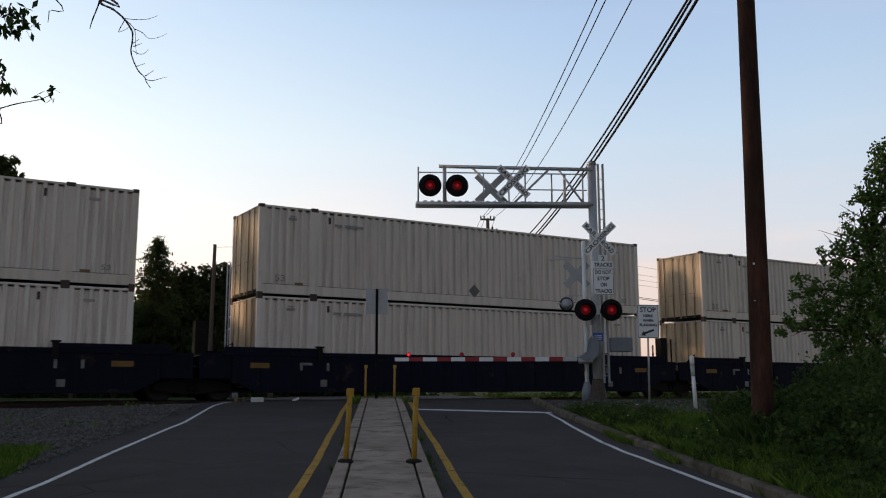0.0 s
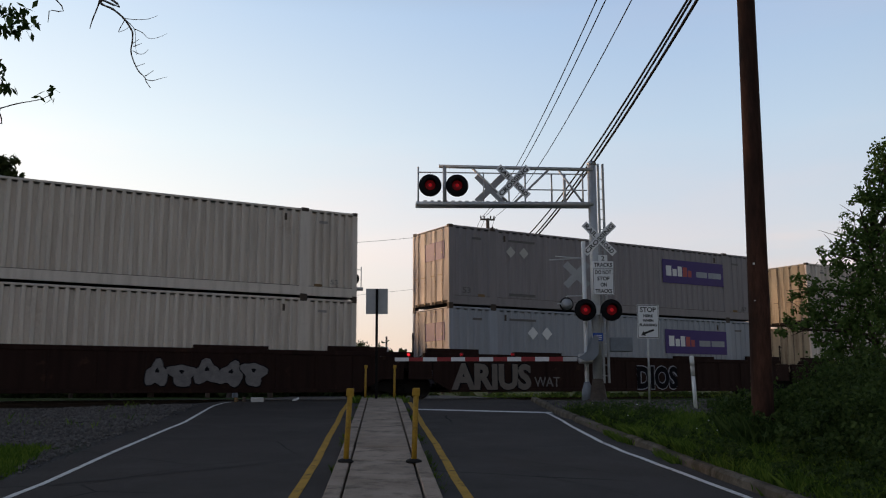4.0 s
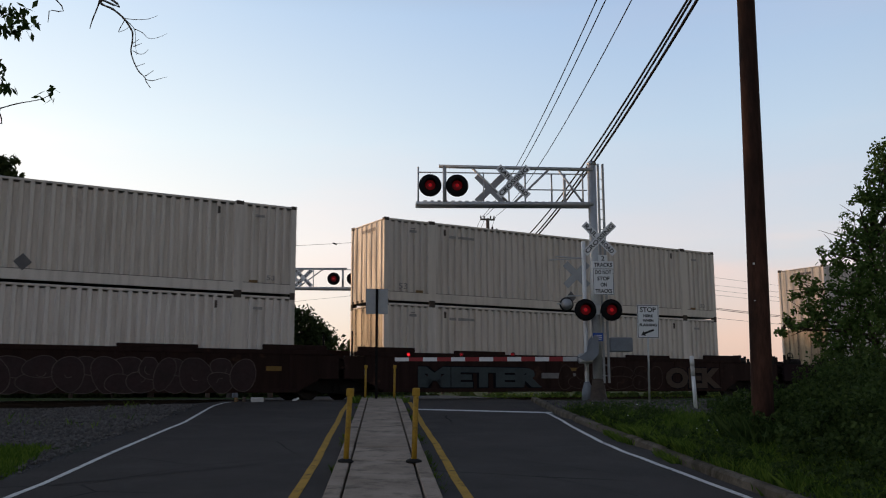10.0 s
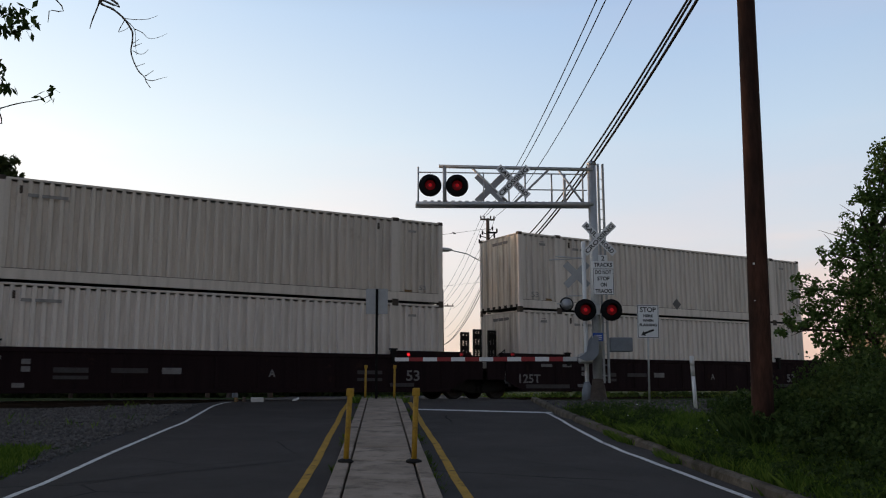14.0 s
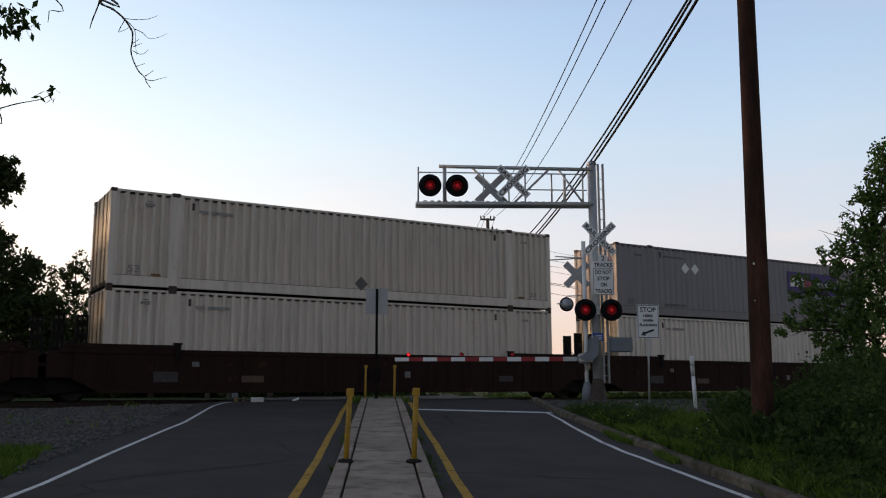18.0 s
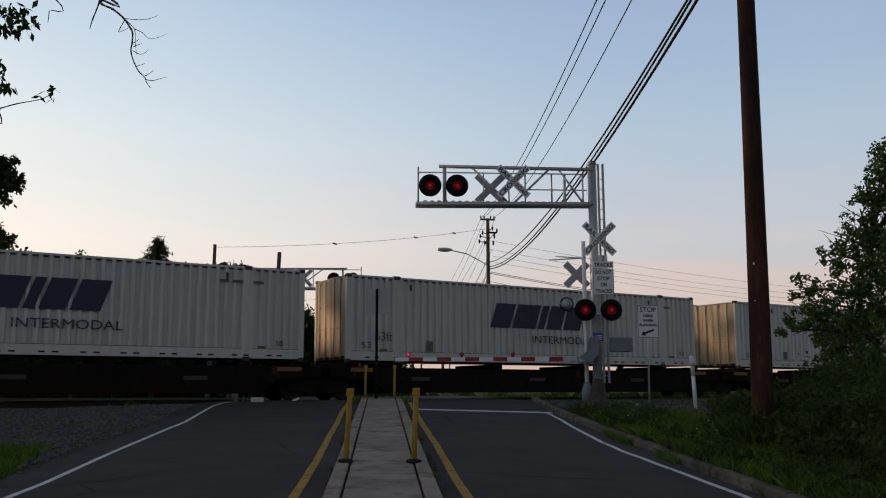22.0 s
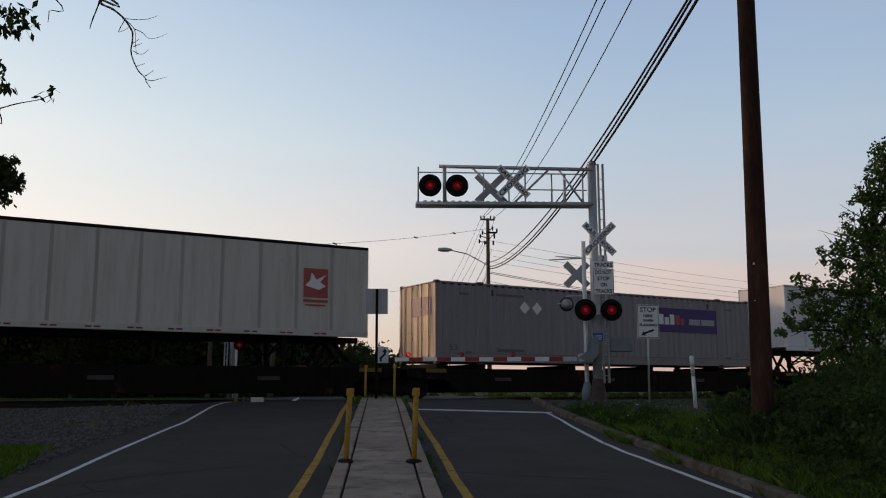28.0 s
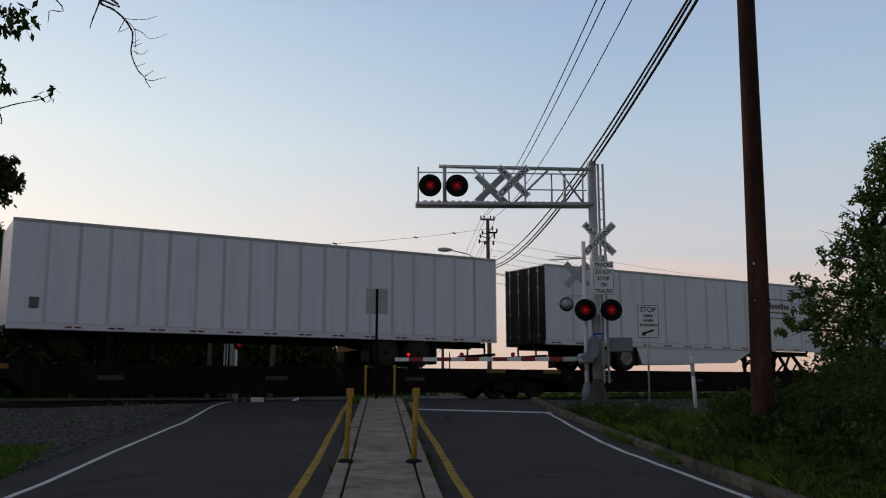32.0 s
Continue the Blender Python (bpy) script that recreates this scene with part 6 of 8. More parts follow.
def container_marks(c, diamonds=(), bars=PLAIN_BARS, mat="stencil"):
    for x in (-6.75, 6.45):
        bm = bmesh.new()
        box(bm, x, x + 0.28, -HY - 0.004, -HY + 0.004, 0.36, 0.45)
        part("data_plate", bm, M["brown_plate"], c, "small brown plate")
    for x in (-5.62, 5.40):
        bm = bmesh.new()
        box(bm, x, x + 0.08, -HY - 0.012, -HY + 0.004, 2.44, 2.66)
        part("vent", bm, M["casting"], c, "small dark vent")
    for a, b, z0, z1 in bars:
        bm = bmesh.new()
        box(bm, a, b, -HY - 0.004, -HY + 0.004, z0, z1)
        part("marking", bm, M[mat], c)
    for x, z, r, mk in diamonds:
        bm = bmesh.new()
        diamond(bm, x, z, r)
        part("placard", bm, M[mk], c, "diamond placard")
    word("letters", "53", 0.20, M[mat], c, -7.42, -HY - 0.006, 0.47, False, 0.34, extrude=0.003, bold=0.003)
    word("letters", "53", 0.15, M[mat], c, 7.02, -HY - 0.006, 0.47, False, 0.26, extrude=0.003, bold=0.003)


def finish(c, label):
    c["label"] = label
    return c


MOVERS = []           # (thing, place along the track at 0 s, height over the rail, turned about)


def run(ob, s, z=0.0, about=False):
    MOVERS.append((ob, s, z, about))
    return ob


proto = {}


def container(kind):
    """A fresh container of that kind: the first is built, the rest are copies."""
    if kind not in proto:
        if kind == "white_doors":
            c = make_container("box_white", "box_grime", True)
            container_marks(c)
        elif kind == "white_plain":
            c = make_container("box_white", "box_end", False)
            container_marks(c)
        elif kind in ("white_placard", "placard_doors"):
            c = make_container("box_white", *(("box_end", False) if kind == "white_placard" else ("box_grime", True)))
            container_marks(c, ((0.06, 0.55, 0.24, "ink"),))
        elif kind.endswith("_marked"):
            c = make_container({"grey": "box_grey", "light_grey": "box_light_grey", "dusky": "box_dusky"}[kind[:-7]], "box_grey", True, smooth=True)
            container_marks(c, ((-4.35, 2.03, 0.24, "white_sign"), (-3.70, 2.03, 0.24, "white_sign")) if kind.startswith("light") else ((-5.3, 2.08, 0.21, "pale_ink"), (-4.7, 2.08, 0.21, "pale_ink")) if kind.startswith("dusky") else ((-4.15, 2.08, 0.23, "white_sign"), (-3.58, 2.08, 0.23, "white_sign")), ((-5.4, -4.2, 0.45, 0.55), (-5.4, -4.2, 2.45, 2.53), (6.5, 6.9, 2.42, 2.5), (-7.0, -6.6, 2.42, 2.5)), "ink")
            bm = bmesh.new()
            box(bm, 2.35, 6.0, -HY - 0.004, -HY + 0.004, 1.42, 2.40)
            pn = part("logo_panel", bm, M["purple"], c, "purple panel with pale and red shapes")
            for a, b, z0, z1, mk in ((2.55, 2.85, 1.72, 2.14, "white_sign"), (2.92, 3.16, 1.72, 2.02, "white_sign"), (3.22, 3.46, 1.72, 2.14, "white_sign"), (3.52, 3.76, 1.72, 2.12, "logo_red"), (3.82, 4.02, 1.72, 2.0, "logo_red"),
                                     (4.30, 4.95, 1.74, 1.98, "box_light_grey"), (5.02, 5.80, 1.74, 1.98, "box_light_grey")):
                bm = bmesh.new()
                box(bm, a, b, -HY - 0.008, -HY - 0.003, z0, z1)
                part("logo_shape", bm, M[mk], pn)
            bm = bmesh.new()
            box(bm, -HX - 0.002, -HX + 0.008, -0.95, 0.35, 1.7, 2.35)
            part("logo_panel", bm, M["purple"], c)
        else:                                   # striped lettering in dark blue
            c = make_container("box_clean", "box_grime" if kind == "navy_doors" else "box_end", kind == "navy_doors")
            container_marks(c, (), ((-7.0, -6.6, 2.3, 2.4), (5.2, 5.5, 2.36, 2.45), (5.6, 6.6, 2.36, 2.45), (-4.95, -4.7, 0.4, 0.75)), "ink")
            x = -2.32
            for w in (0.86, 1.05, 0.30, 0.70, 0.82):      # slanted plain blocks
                bm = bmesh.new()
                plate(bm, [(x, 1.32), (x + w, 1.32), (x + w + 0.3, 2.2), (x + 0.3, 2.2)], 0.005, "Y", -HY - 0.005)
                part("logo_shape", bm, M["navy_ink"], c, "slanted dark blue block")
                x += w + 0.10
            word("letters", "INTERMODAL", 0.27, M["navy_ink"], c, -0.45, -HY - 0.005, 0.80, False, 2.9, extrude=0.003)
            word("letters", "53ft", 0.30, M["ink"], c, -6.9, -HY - 0.005, 0.72, False, 0.62, extrude=0.003)
            bm = bmesh.new()
            box(bm, 0, 0.17, -HY - 0.008, -HY + 0.0, 0.14, 0.185)
            slot = mesh_of("slot", bm, M["dark_steel"])
            for i in range(14):
                for k in (0.0, 0.35):
                    part("slot", slot, None, c).location.x = -7.3 + i * 1.08 + k
        proto[kind] = c
        return c
    return copy_thing(proto[kind], Matrix())


# ---- running gear
def truck(parent, x):
    if "truck" not in proto:
        bm = bmesh.new()
        outline = [(-1.15, 0.30), (-1.12, 0.52), (-0.75, 0.56), (-0.35, 0.72), (0.35, 0.72), (0.75, 0.56), (1.12, 0.52), (1.15, 0.30), (0.70, 0.30), (0.42, 0.20), (-0.42, 0.20), (-0.70, 0.30)]
        plate(bm, outline, 0.14, "Y", -0.07)
        proto["side_frame"] = mesh_of("side_frame", bm, M["dark_steel"], 0.02)
        bm = bmesh.new()
        box(bm, -0.24, 0.24, -1.05, 1.05, 0.42, 0.68)
        proto["truck"] = mesh_of("bolster", bm, M["dark_steel"], 0.03)
        bm = bmesh.new()
        for sy in (-1, 1):
            lathe(bm, [(0.0, sy * 0.70), (0.09, sy * 0.70), (0.13, sy * 0.74), (0.33, sy * 0.76), (0.36, sy * 0.70), (0.455, sy * 0.70), (0.45, sy * 0.73), (0.42, sy * 0.735), (0.415, sy * 0.83), (0.35, sy * 0.83), (0.32, sy * 0.79), (0.13, sy * 0.80), (0.10, sy * 0.86), (0.0, sy * 0.86)], "Y", 20)
            for k in range(3):         # lightening marks that show the turning
                a = k * 2.094
                rod(bm, (0.23 * math.cos(a), sy * 0.775, 0.23 * math.sin(a)), (0.23 * math.cos(a), sy * 0.815, 0.23 * math.sin(a)), 0.035, 6)
        rod(bm, (0, -1.0, 0), (0, 1.0, 0), 0.085, 10)
        proto["wheelset"] = mesh_of("wheelset", bm, M["wheel_steel"])
        bm = bmesh.new()
        for k in range(5):
            lathe(bm, [(0.05, 0.27 + 0.05 * k), (0.075, 0.285 + 0.05 * k), (0.05, 0.30 + 0.05 * k)], seg=8)
        proto["spring"] = mesh_of("spring", bm, M["dark_steel"])
    t = part("truck", proto["truck"], None, parent, "black steel wheel truck")
    t.location = (x, 0, 0)
    for y in (-0.98, 0.98):
        ob = part("side_frame", proto["side_frame"], None, t)
        ob.location = (0, y, 0)
        for dx in (-0.1, 0.1):
            ob = part("spring", proto["spring"], None, t)
            ob.location = (dx, y * 1.08, 0)
    for dx in (-0.89, 0.89):
        w = part("wheelset", proto["wheelset"], None, t)
        w.location = (dx, 0, 0.42)
        WHEELS.append((w, parent, x + dx))
    return t


WHEELS = []           # (wheelset, car, its place on the car)


def slotted_stand(car, x, y, z0, z1, w=0.34):
    """An upright dark plate with four slots."""
    bm = bmesh.new()
    for a, b in ((0, 0.2), (0.42, 0.58), (0.8, 1.0)):
        box(bm, x - w / 2 + a * w, x - w / 2 + b * w, y - 0.05, y + 0.05, z0, z1)
    for f in (0.0, 0.36, 0.70, 0.94):
        box(bm, x - w / 2, x + w / 2, y - 0.046, y + 0.046, z0 + (z1 - z0) * f, z0 + (z1 - z0) * min(1.0, f + 0.16) - 0.004)
    part("brake_stand", bm, M["dark_steel"], car)


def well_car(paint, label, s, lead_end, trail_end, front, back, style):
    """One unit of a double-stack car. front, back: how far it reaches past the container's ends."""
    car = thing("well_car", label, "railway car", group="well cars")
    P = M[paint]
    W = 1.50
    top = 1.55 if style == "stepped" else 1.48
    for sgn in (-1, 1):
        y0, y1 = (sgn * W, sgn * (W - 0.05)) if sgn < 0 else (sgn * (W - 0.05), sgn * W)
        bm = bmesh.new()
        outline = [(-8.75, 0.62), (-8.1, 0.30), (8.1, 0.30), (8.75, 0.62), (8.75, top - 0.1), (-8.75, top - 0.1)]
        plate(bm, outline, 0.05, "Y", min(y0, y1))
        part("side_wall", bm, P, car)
        bm = bmesh.new()
        ya, yb = sorted((sgn * (W + 0.03), sgn * (W - 0.12)))
        box(bm, -9.1, 9.1, ya, yb, top - 0.14, top)
        part("top_chord", bm, P, car, bevel=0.01)
        bm = bmesh.new()
        box(bm, -8.1, 8.1, ya, yb, 0.24, 0.36)
        part("bottom_chord", bm, P, car, bevel=0.01)
        for i in range(13):
            bm = bmesh.new()
            x = -7.8 + i * 1.3
            ya2, yb2 = sorted((sgn * (W + 0.025), sgn * W))
            box(bm, x - 0.045, x + 0.045, ya2, yb2, 0.34, top - 0.13)
            part("stiffener", bm, P, car)
        for x0, x1, h in ((-9.0, -6.9, 0.16), (-5.3, -3.2, 0.10), (2.6, 4.9, 0.10), (6.9, 9.0, 0.16)) if style == "stepped" else ((-9.0, -5.95, 0.13), (5.95, 9.0, 0.13)):
            bm = bmesh.new()
            ya3, yb3 = sorted((sgn * (W + 0.02), sgn * (W - 0.1)))
            box(bm, x0, x1, ya3, yb3, top, top + h)
            part("top_plate", bm, P, car, bevel=0.012)
        if style != "stepped":
            for x in (-5.93, 5.93):
                bm = bmesh.new()
                ya3, yb3 = sorted((sgn * (W + 0.07), sgn * (W - 0.1)))
                box(bm, x - 0.08, x + 0.08, ya3, yb3, top - 0.30, top + 0.19)
                box(bm, x - 0.13, x + 0.13, ya3, yb3, top + 0.15, top + 0.20)
                part("corner_post", bm, M["dark_steel"], car, bevel=0.01)
    bm = bmesh.new()
    box(bm, -8.1, 8.1, -W + 0.06, W - 0.06, 0.24, 0.32)
    part("floor", bm, P, car)
    for sgn, reach in ((1, front), (-1, back)):
        e = HX + reach
        bm = bmesh.new()
        a, b = sorted((sgn * 8.35, sgn * e))
        box(bm, a, b, -0.45, 0.45, 0.66, 1.0)
        part("draft_sill", bm, P, car)
        for sy in (-1, 1):
            bm = bmesh.new()
            a, b = sorted((sgn * 8.76, sgn * (e - 0.10)))
            ya, yb = sorted((sy * 1.36, sy * 1.46))
            box(bm, a, b, ya, yb, 0.66, 1.40)
            part("end_sill", bm, P, car, bevel=0.01)
        bm = bmesh.new()
        a, b = sorted((sgn * 9.1, sgn * (e - 0.12)))
        box(bm, a, b, -1.36, 1.36, 1.32, 1.37)
        part("end_deck", bm, P, car)
        bm = bmesh.new()
        a, b = sorted((sgn * 8.6, sgn * min(e, 9.55)))
        box(bm, a, b, -1.45, 1.45, 0.98, 1.06)
        part("end_platform", bm, P, car, bevel=0.01)
        for sy in (-1, 1):
            bm = bmesh.new()
            rod(bm, (sgn * 8.75, sy * 1.42, 1.0), (sgn * 8.75, sy * 1.42, 1.75), 0.018, 6)
            rod(bm, (sgn * 9.2, sy * 1.42, 1.0), (sgn * 9.2, sy * 1.42, 1.75 if reach > 2 else 1.45), 0.018, 6)
            rod(bm, (sgn * 8.75, sy * 1.42, 1.72), (sgn * 9.2, sy * 1.42, 1.72 if reach > 2 else 1.42), 0.018, 6)
            part("grab_rail", bm, M["dark_steel"], car)
        if sgn < 0 and reach <= 2 and style == "plain":      # slotted stands over the shared truck
            for x, zt in ((-e - 0.05, 2.40), (-e + 0.50, 2.52), (-e + 1.15, 2.50)):
                slotted_stand(car, x, -0.2, 1.37, zt)
        elif sgn < 0 and reach <= 2:
            bm = bmesh.new()
            if style == "tall":
                box(bm, -e + 0.25, -e + 0.62, -0.3, 0.0, 1.37, 2.45)
            for x, zt in ((-e - 0.1, 2.15), (-e + 0.95, 2.30 if style == "stepped" else 2.42)):
                rod(bm, (x, -0.2, 1.37), (x, -0.2, zt), 0.035, 6)
            part("brake_stand", bm, M["dark_steel"], car)
        if sgn > 0 and reach > 2 and style == "plain":
            slotted_stand(car, HX + 1.0, -0.2, 1.37, 2.34, 0.48)
        if reach > 2:                            # coupler end: platform with brake wheel and posts
            bm = bmesh.new()
            a, b = sorted((sgn * 9.5, sgn * (e - 0.35)))
            box(bm, a, b, -1.35, 1.35, 1.0, 1.08)
            part("end_platform", bm, P, car, bevel=0.01)
            for yy in (-1.2, -0.55, 0.2, 0.9):
                bm = bmesh.new()
                box(bm, sgn * (e - 0.6) - 0.03, sgn * (e - 0.6) + 0.03, yy - 0.06, yy + 0.06, 1.25, 1.72 + 0.12 * math.sin(yy * 7))
                part("end_post", bm, M["dark_steel"], car)
            bm = bmesh.new()
            box(bm, sgn * (e - 0.6) - 0.015, sgn * (e - 0.6) + 0.015, -1.2, 0.9, 1.50, 1.54)
            part("end_rail", bm, M["dark_steel"], car)
            bm = bmesh.new()
            lathe(bm, [(0.0, -0.42), (0.12, -0.40), (0.19, -0.32), (0.19, 0.32), (0.12, 0.40), (0.0, 0.42)], "X", 14, (sgn * (e - 1.75), -0.7, 1.50))
            part("air_reservoir", bm, M["dark_steel"], car)
            bm = bmesh.new()
            ring = [(sgn * (e - 0.85) + 0.2 * math.cos(k * math.pi / 8), -1.25, 1.72 + 0.2 * math.sin(k * math.pi / 8)) for k in range(17)]
            for a2, b2 in zip(ring, ring[1:]):
                rod(bm, a2, b2, 0.022, 6)
            rod(bm, ring[0], ring[8], 0.018, 6)
            rod(bm, ring[4], ring[12], 0.018, 6)
            box(bm, sgn * (e - 0.85) - 0.04, sgn * (e - 0.85) + 0.04, -1.23, -1.15, 1.25, 1.76)
            part("brake_wheel", bm, M["dark_steel"], car, "black iron brake wheel")
            if style == "plain" and sgn < 0:       # tall slotted stand
                bm = bmesh.new()
                for a2, b2, z0, z1 in ((-1.2, -1.1, 1.06, 1.98), (-0.75, -0.65, 1.06, 1.98), (-1.1, -0.75, 1.86, 1.98), (-1.1, -0.75, 1.46, 1.58), (-1.1, -0.75, 1.06, 1.18), (-0.95, -0.9, 1.1, 1.9)):
                    box(bm, -e + 0.80, -e + 1.10, a2, b2, z0, z1)
                part("brake_stand", bm, M["dark_steel"], car)
            for y0 in (-0.9,):
                bm = bmesh.new()
                xx = sgn * (e - 0.95)
                for a2, b2, z0, z1 in ((y0, y0 + 0.06, 1.25, 1.84), (y0 + 0.45, y0 + 0.51, 1.25, 1.76), (y0 + 0.06, y0 + 0.45, 1.42, 1.47)):
                    box(bm, xx - 0.05, xx + 0.05, a2, b2, z0, z1)
                part("brake_stand", bm, M["dark_steel"], car)
            bm = bmesh.new()
            a, b = sorted((sgn * (e - 0.1), sgn * (e + 0.38)))
            box(bm, a, b, -0.13, 0.13, 0.70, 0.95)
            part("coupler", bm, M["dark_steel"], car, bevel=0.03)
    if lead_end:
        truck(car, HX + (1.9 if front > 2 else front))
    truck(car, -HX - (1.9 if back > 2 else back))
    return run(car, s)


def car_marks(car, marks):
    """Plates and lettering on the near side wall: (kind, x, z, width, height or word, material)."""
    Y = -1.5 - 0.030
    worn = {"pale_ink": "faded_ink", "ink": "worn_ink", "reflector": "reflector_dull"}
    for kind, x, z, w, h, mk in marks:
        if kind == "bar":
            bm = bmesh.new()
            box(bm, x, x + w, Y, Y + 0.012, z, z + h)
            part("marking", bm, M[worn.get(mk, mk)], car)
        else:
            word("letters", kind, h, M[worn.get(mk, mk)], car, x, Y - 0.002, z, False, w, extrude=0.004, bold=0.006)


def swoosh(car, x, z, w, h, mk="faded_ink"):
    """A slanted row of pale blocks over a line."""
    n = 4
    for i in range(n):
        bm = bmesh.new()
        a, b = x + w * i / n, x + w * (i + 0.84) / n
        plate(bm, [(a, z), (b - 0.05, z), (b + h * 0.35, z + h), (a + h * 0.4, z + h)] if i % 2 else [(a, z), (b - 0.04, z), (b, z + h * 0.45), (b + h * 0.3, z + h), (a + h * 0.4, z + h)], 0.012, "Y", -1.532)
        part("logo_shape", bm, M[mk], car)
    bm = bmesh.new()
    plate(bm, [(x - 0.15, z - 0.16), (x + w * 0.9, z - 0.12), (x + w * 0.92, z - 0.08), (x - 0.1, z - 0.1)], 0.012, "Y", -1.532)
    part("logo_shape", bm, M[mk], car)


def scribble(car, x, z, w, h, n, fill, edge, seed):
    """Sprayed bubbles in a row, each an outline with a filled body."""
    rng = random.Random(seed)
    for i in range(n):
        cx, cz = x + w * (i + 0.5) / n, z + h / 2 + rng.uniform(-0.04, 0.04)
        a0, sx, sz = rng.uniform(0, 6), w / n * rng.uniform(0.40, 0.62), h * rng.uniform(0.40, 0.54)
        lean = rng.uniform(-0.25, 0.25)
        for mk, grow, y, mid in ((edge, 1.0, -1.534 - 0.001 * i, 0.0), (fill, 0.91, -1.544 - 0.001 * i, 0.0), (edge, 0.16, -1.554 - 0.001 * i, 0.25)):
            pts = []
            for k in range(22):
                a = 2 * math.pi * k / 22
                r = grow * (1 + 0.20 * math.sin(3 * a + a0) + 0.12 * math.sin(5 * a + 2 * a0))
                pz = sz * r * math.sin(a) + mid * sz
                pts.append((cx + sx * r * math.cos(a) + lean * pz, max(0.24, min(1.26, cz + pz))))
            bm = bmesh.new()
            plate(bm, pts, 0.004, "Y", y)
            part("graffiti_shape", bm, M[mk], car, "sprayed bubble shape")


def bubble_row(car, x, z, w, h, n, fill, edge, seed):
    """Fat rounded letters sprayed side by side, each of one to three overlapping lobes with a thin outline."""
    rng = random.Random(seed)
    lift, edges = 0, [0.0]
    for i in range(n):
        edges.append(edges[-1] + rng.uniform(0.65, 1.35))

    def lobe(pts_of, thin, mk, y, label):
        bm = bmesh.new()
        plate(bm, [(px, max(0.22 + thin, min(1.26 - thin, pz))) for px, pz in pts_of], 0.002, "Y", y)
        part("graffiti_shape", bm, M[mk], car, label)

    for i in range(n):
        step = w * (edges[i + 1] - edges[i]) / edges[-1]
        cx = x + w * (edges[i] + edges[i + 1]) / 2 / edges[-1]
        sort = rng.choice(("tall", "pair", "pair", "hook", "hook"))
        if sort == "tall":
            lobes = [(0.0, 0.5, 0.60, 0.52)]
        elif sort == "pair":
            lobes = [(rng.uniform(-0.2, 0.2), 0.70, 0.50, 0.33), (rng.uniform(-0.2, 0.2), 0.28, 0.62, 0.32)]
        else:
            lobes = [(-0.18, 0.5, 0.42, 0.52), (0.26, 0.70, 0.46, 0.30), (0.22, 0.24, 0.50, 0.27)]
        rng.shuffle(lobes)
        for ox, oz, rx, rz in lobes:
            lift += 1
            lean, pear, swing = rng.uniform(-0.3, 0.3), rng.uniform(-0.28, 0.28), rng.uniform(0, 6)
            for mk, thin, dy, label in ((edge, 0.0, 0.0, "thin pale outline"), (fill, 0.02, 0.0004, "dull sprayed lobe")):
                ring = []
                for k in range(26):
                    a = 2 * math.pi * k / 26
                    r = 1 + 0.06 * math.sin(2 * a + swing) + 0.04 * math.sin(3 * a + 2 * swing)
                    pz = (rz * h - thin) * r * math.sin(a)
                    ring.append((cx + ox * step + (rx * step - thin) * r * math.cos(a) * (1 + pear * math.sin(a)) + lean * pz, z + oz * h + pz))
                lobe(ring, thin, mk, -1.534 - 0.0008 * lift - dy, label)
            if rz > 0.3 and rng.random() < 0.7:            # a curl inside the letter
                a0, turn, q = rng.uniform(0, 6), rng.uniform(1.6, 3.0), rng.uniform(0.10, 0.16)
                mx, mz = cx + ox * step, z + (oz + rng.uniform(-0.18, 0.18)) * h
                ring = [(mx + q * math.cos(a0 + turn * k / 8), mz + q * math.sin(a0 + turn * k / 8)) for k in range(9)]
                ring += [(mx + (q - 0.018) * math.cos(a0 + turn * k / 8), mz + (q - 0.018) * math.sin(a0 + turn * k / 8)) for k in range(8, -1, -1)]
                lobe(ring, 0.0, edge, -1.535 - 0.0008 * lift, "thin pale outline")


def graffiti(car, text, x, z, w, h, fill, edge, seed, halo=True):
    """Sprayed letters with a cloud of colour behind them."""
    rng = random.Random(seed)
    if halo:
        bm = bmesh.new()
        pts = []
        for i in range(26):
            a = 2 * math.pi * i / 26
            k = 1 + rng.uniform(-0.12, 0.16)
            pts.append((x + w / 2 + (w / 2 + 0.30) * math.copysign(abs(math.cos(a)) ** 0.5, math.cos(a)) * k, z + h / 2 + (h / 2 + 0.06) * math.copysign(abs(math.sin(a)) ** 0.6, math.sin(a)) * min(k, 1.06)))
        plate(bm, pts, 0.006, "Y", -1.534)
        part("graffiti_cloud", bm, M[edge[0]], car, "sprayed cloud of colour")
    for mk, grow, y in ((edge[1], 0.085, -1.538), (fill, 0.055, -1.543)):
        word("graffiti_letters", text, h * 0.86, M[mk], car, x, y, z + 0.05, False, w, extrude=0.002, bold=grow)


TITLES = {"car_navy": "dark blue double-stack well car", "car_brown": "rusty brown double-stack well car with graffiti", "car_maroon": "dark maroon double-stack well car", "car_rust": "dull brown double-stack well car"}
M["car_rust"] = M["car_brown"]
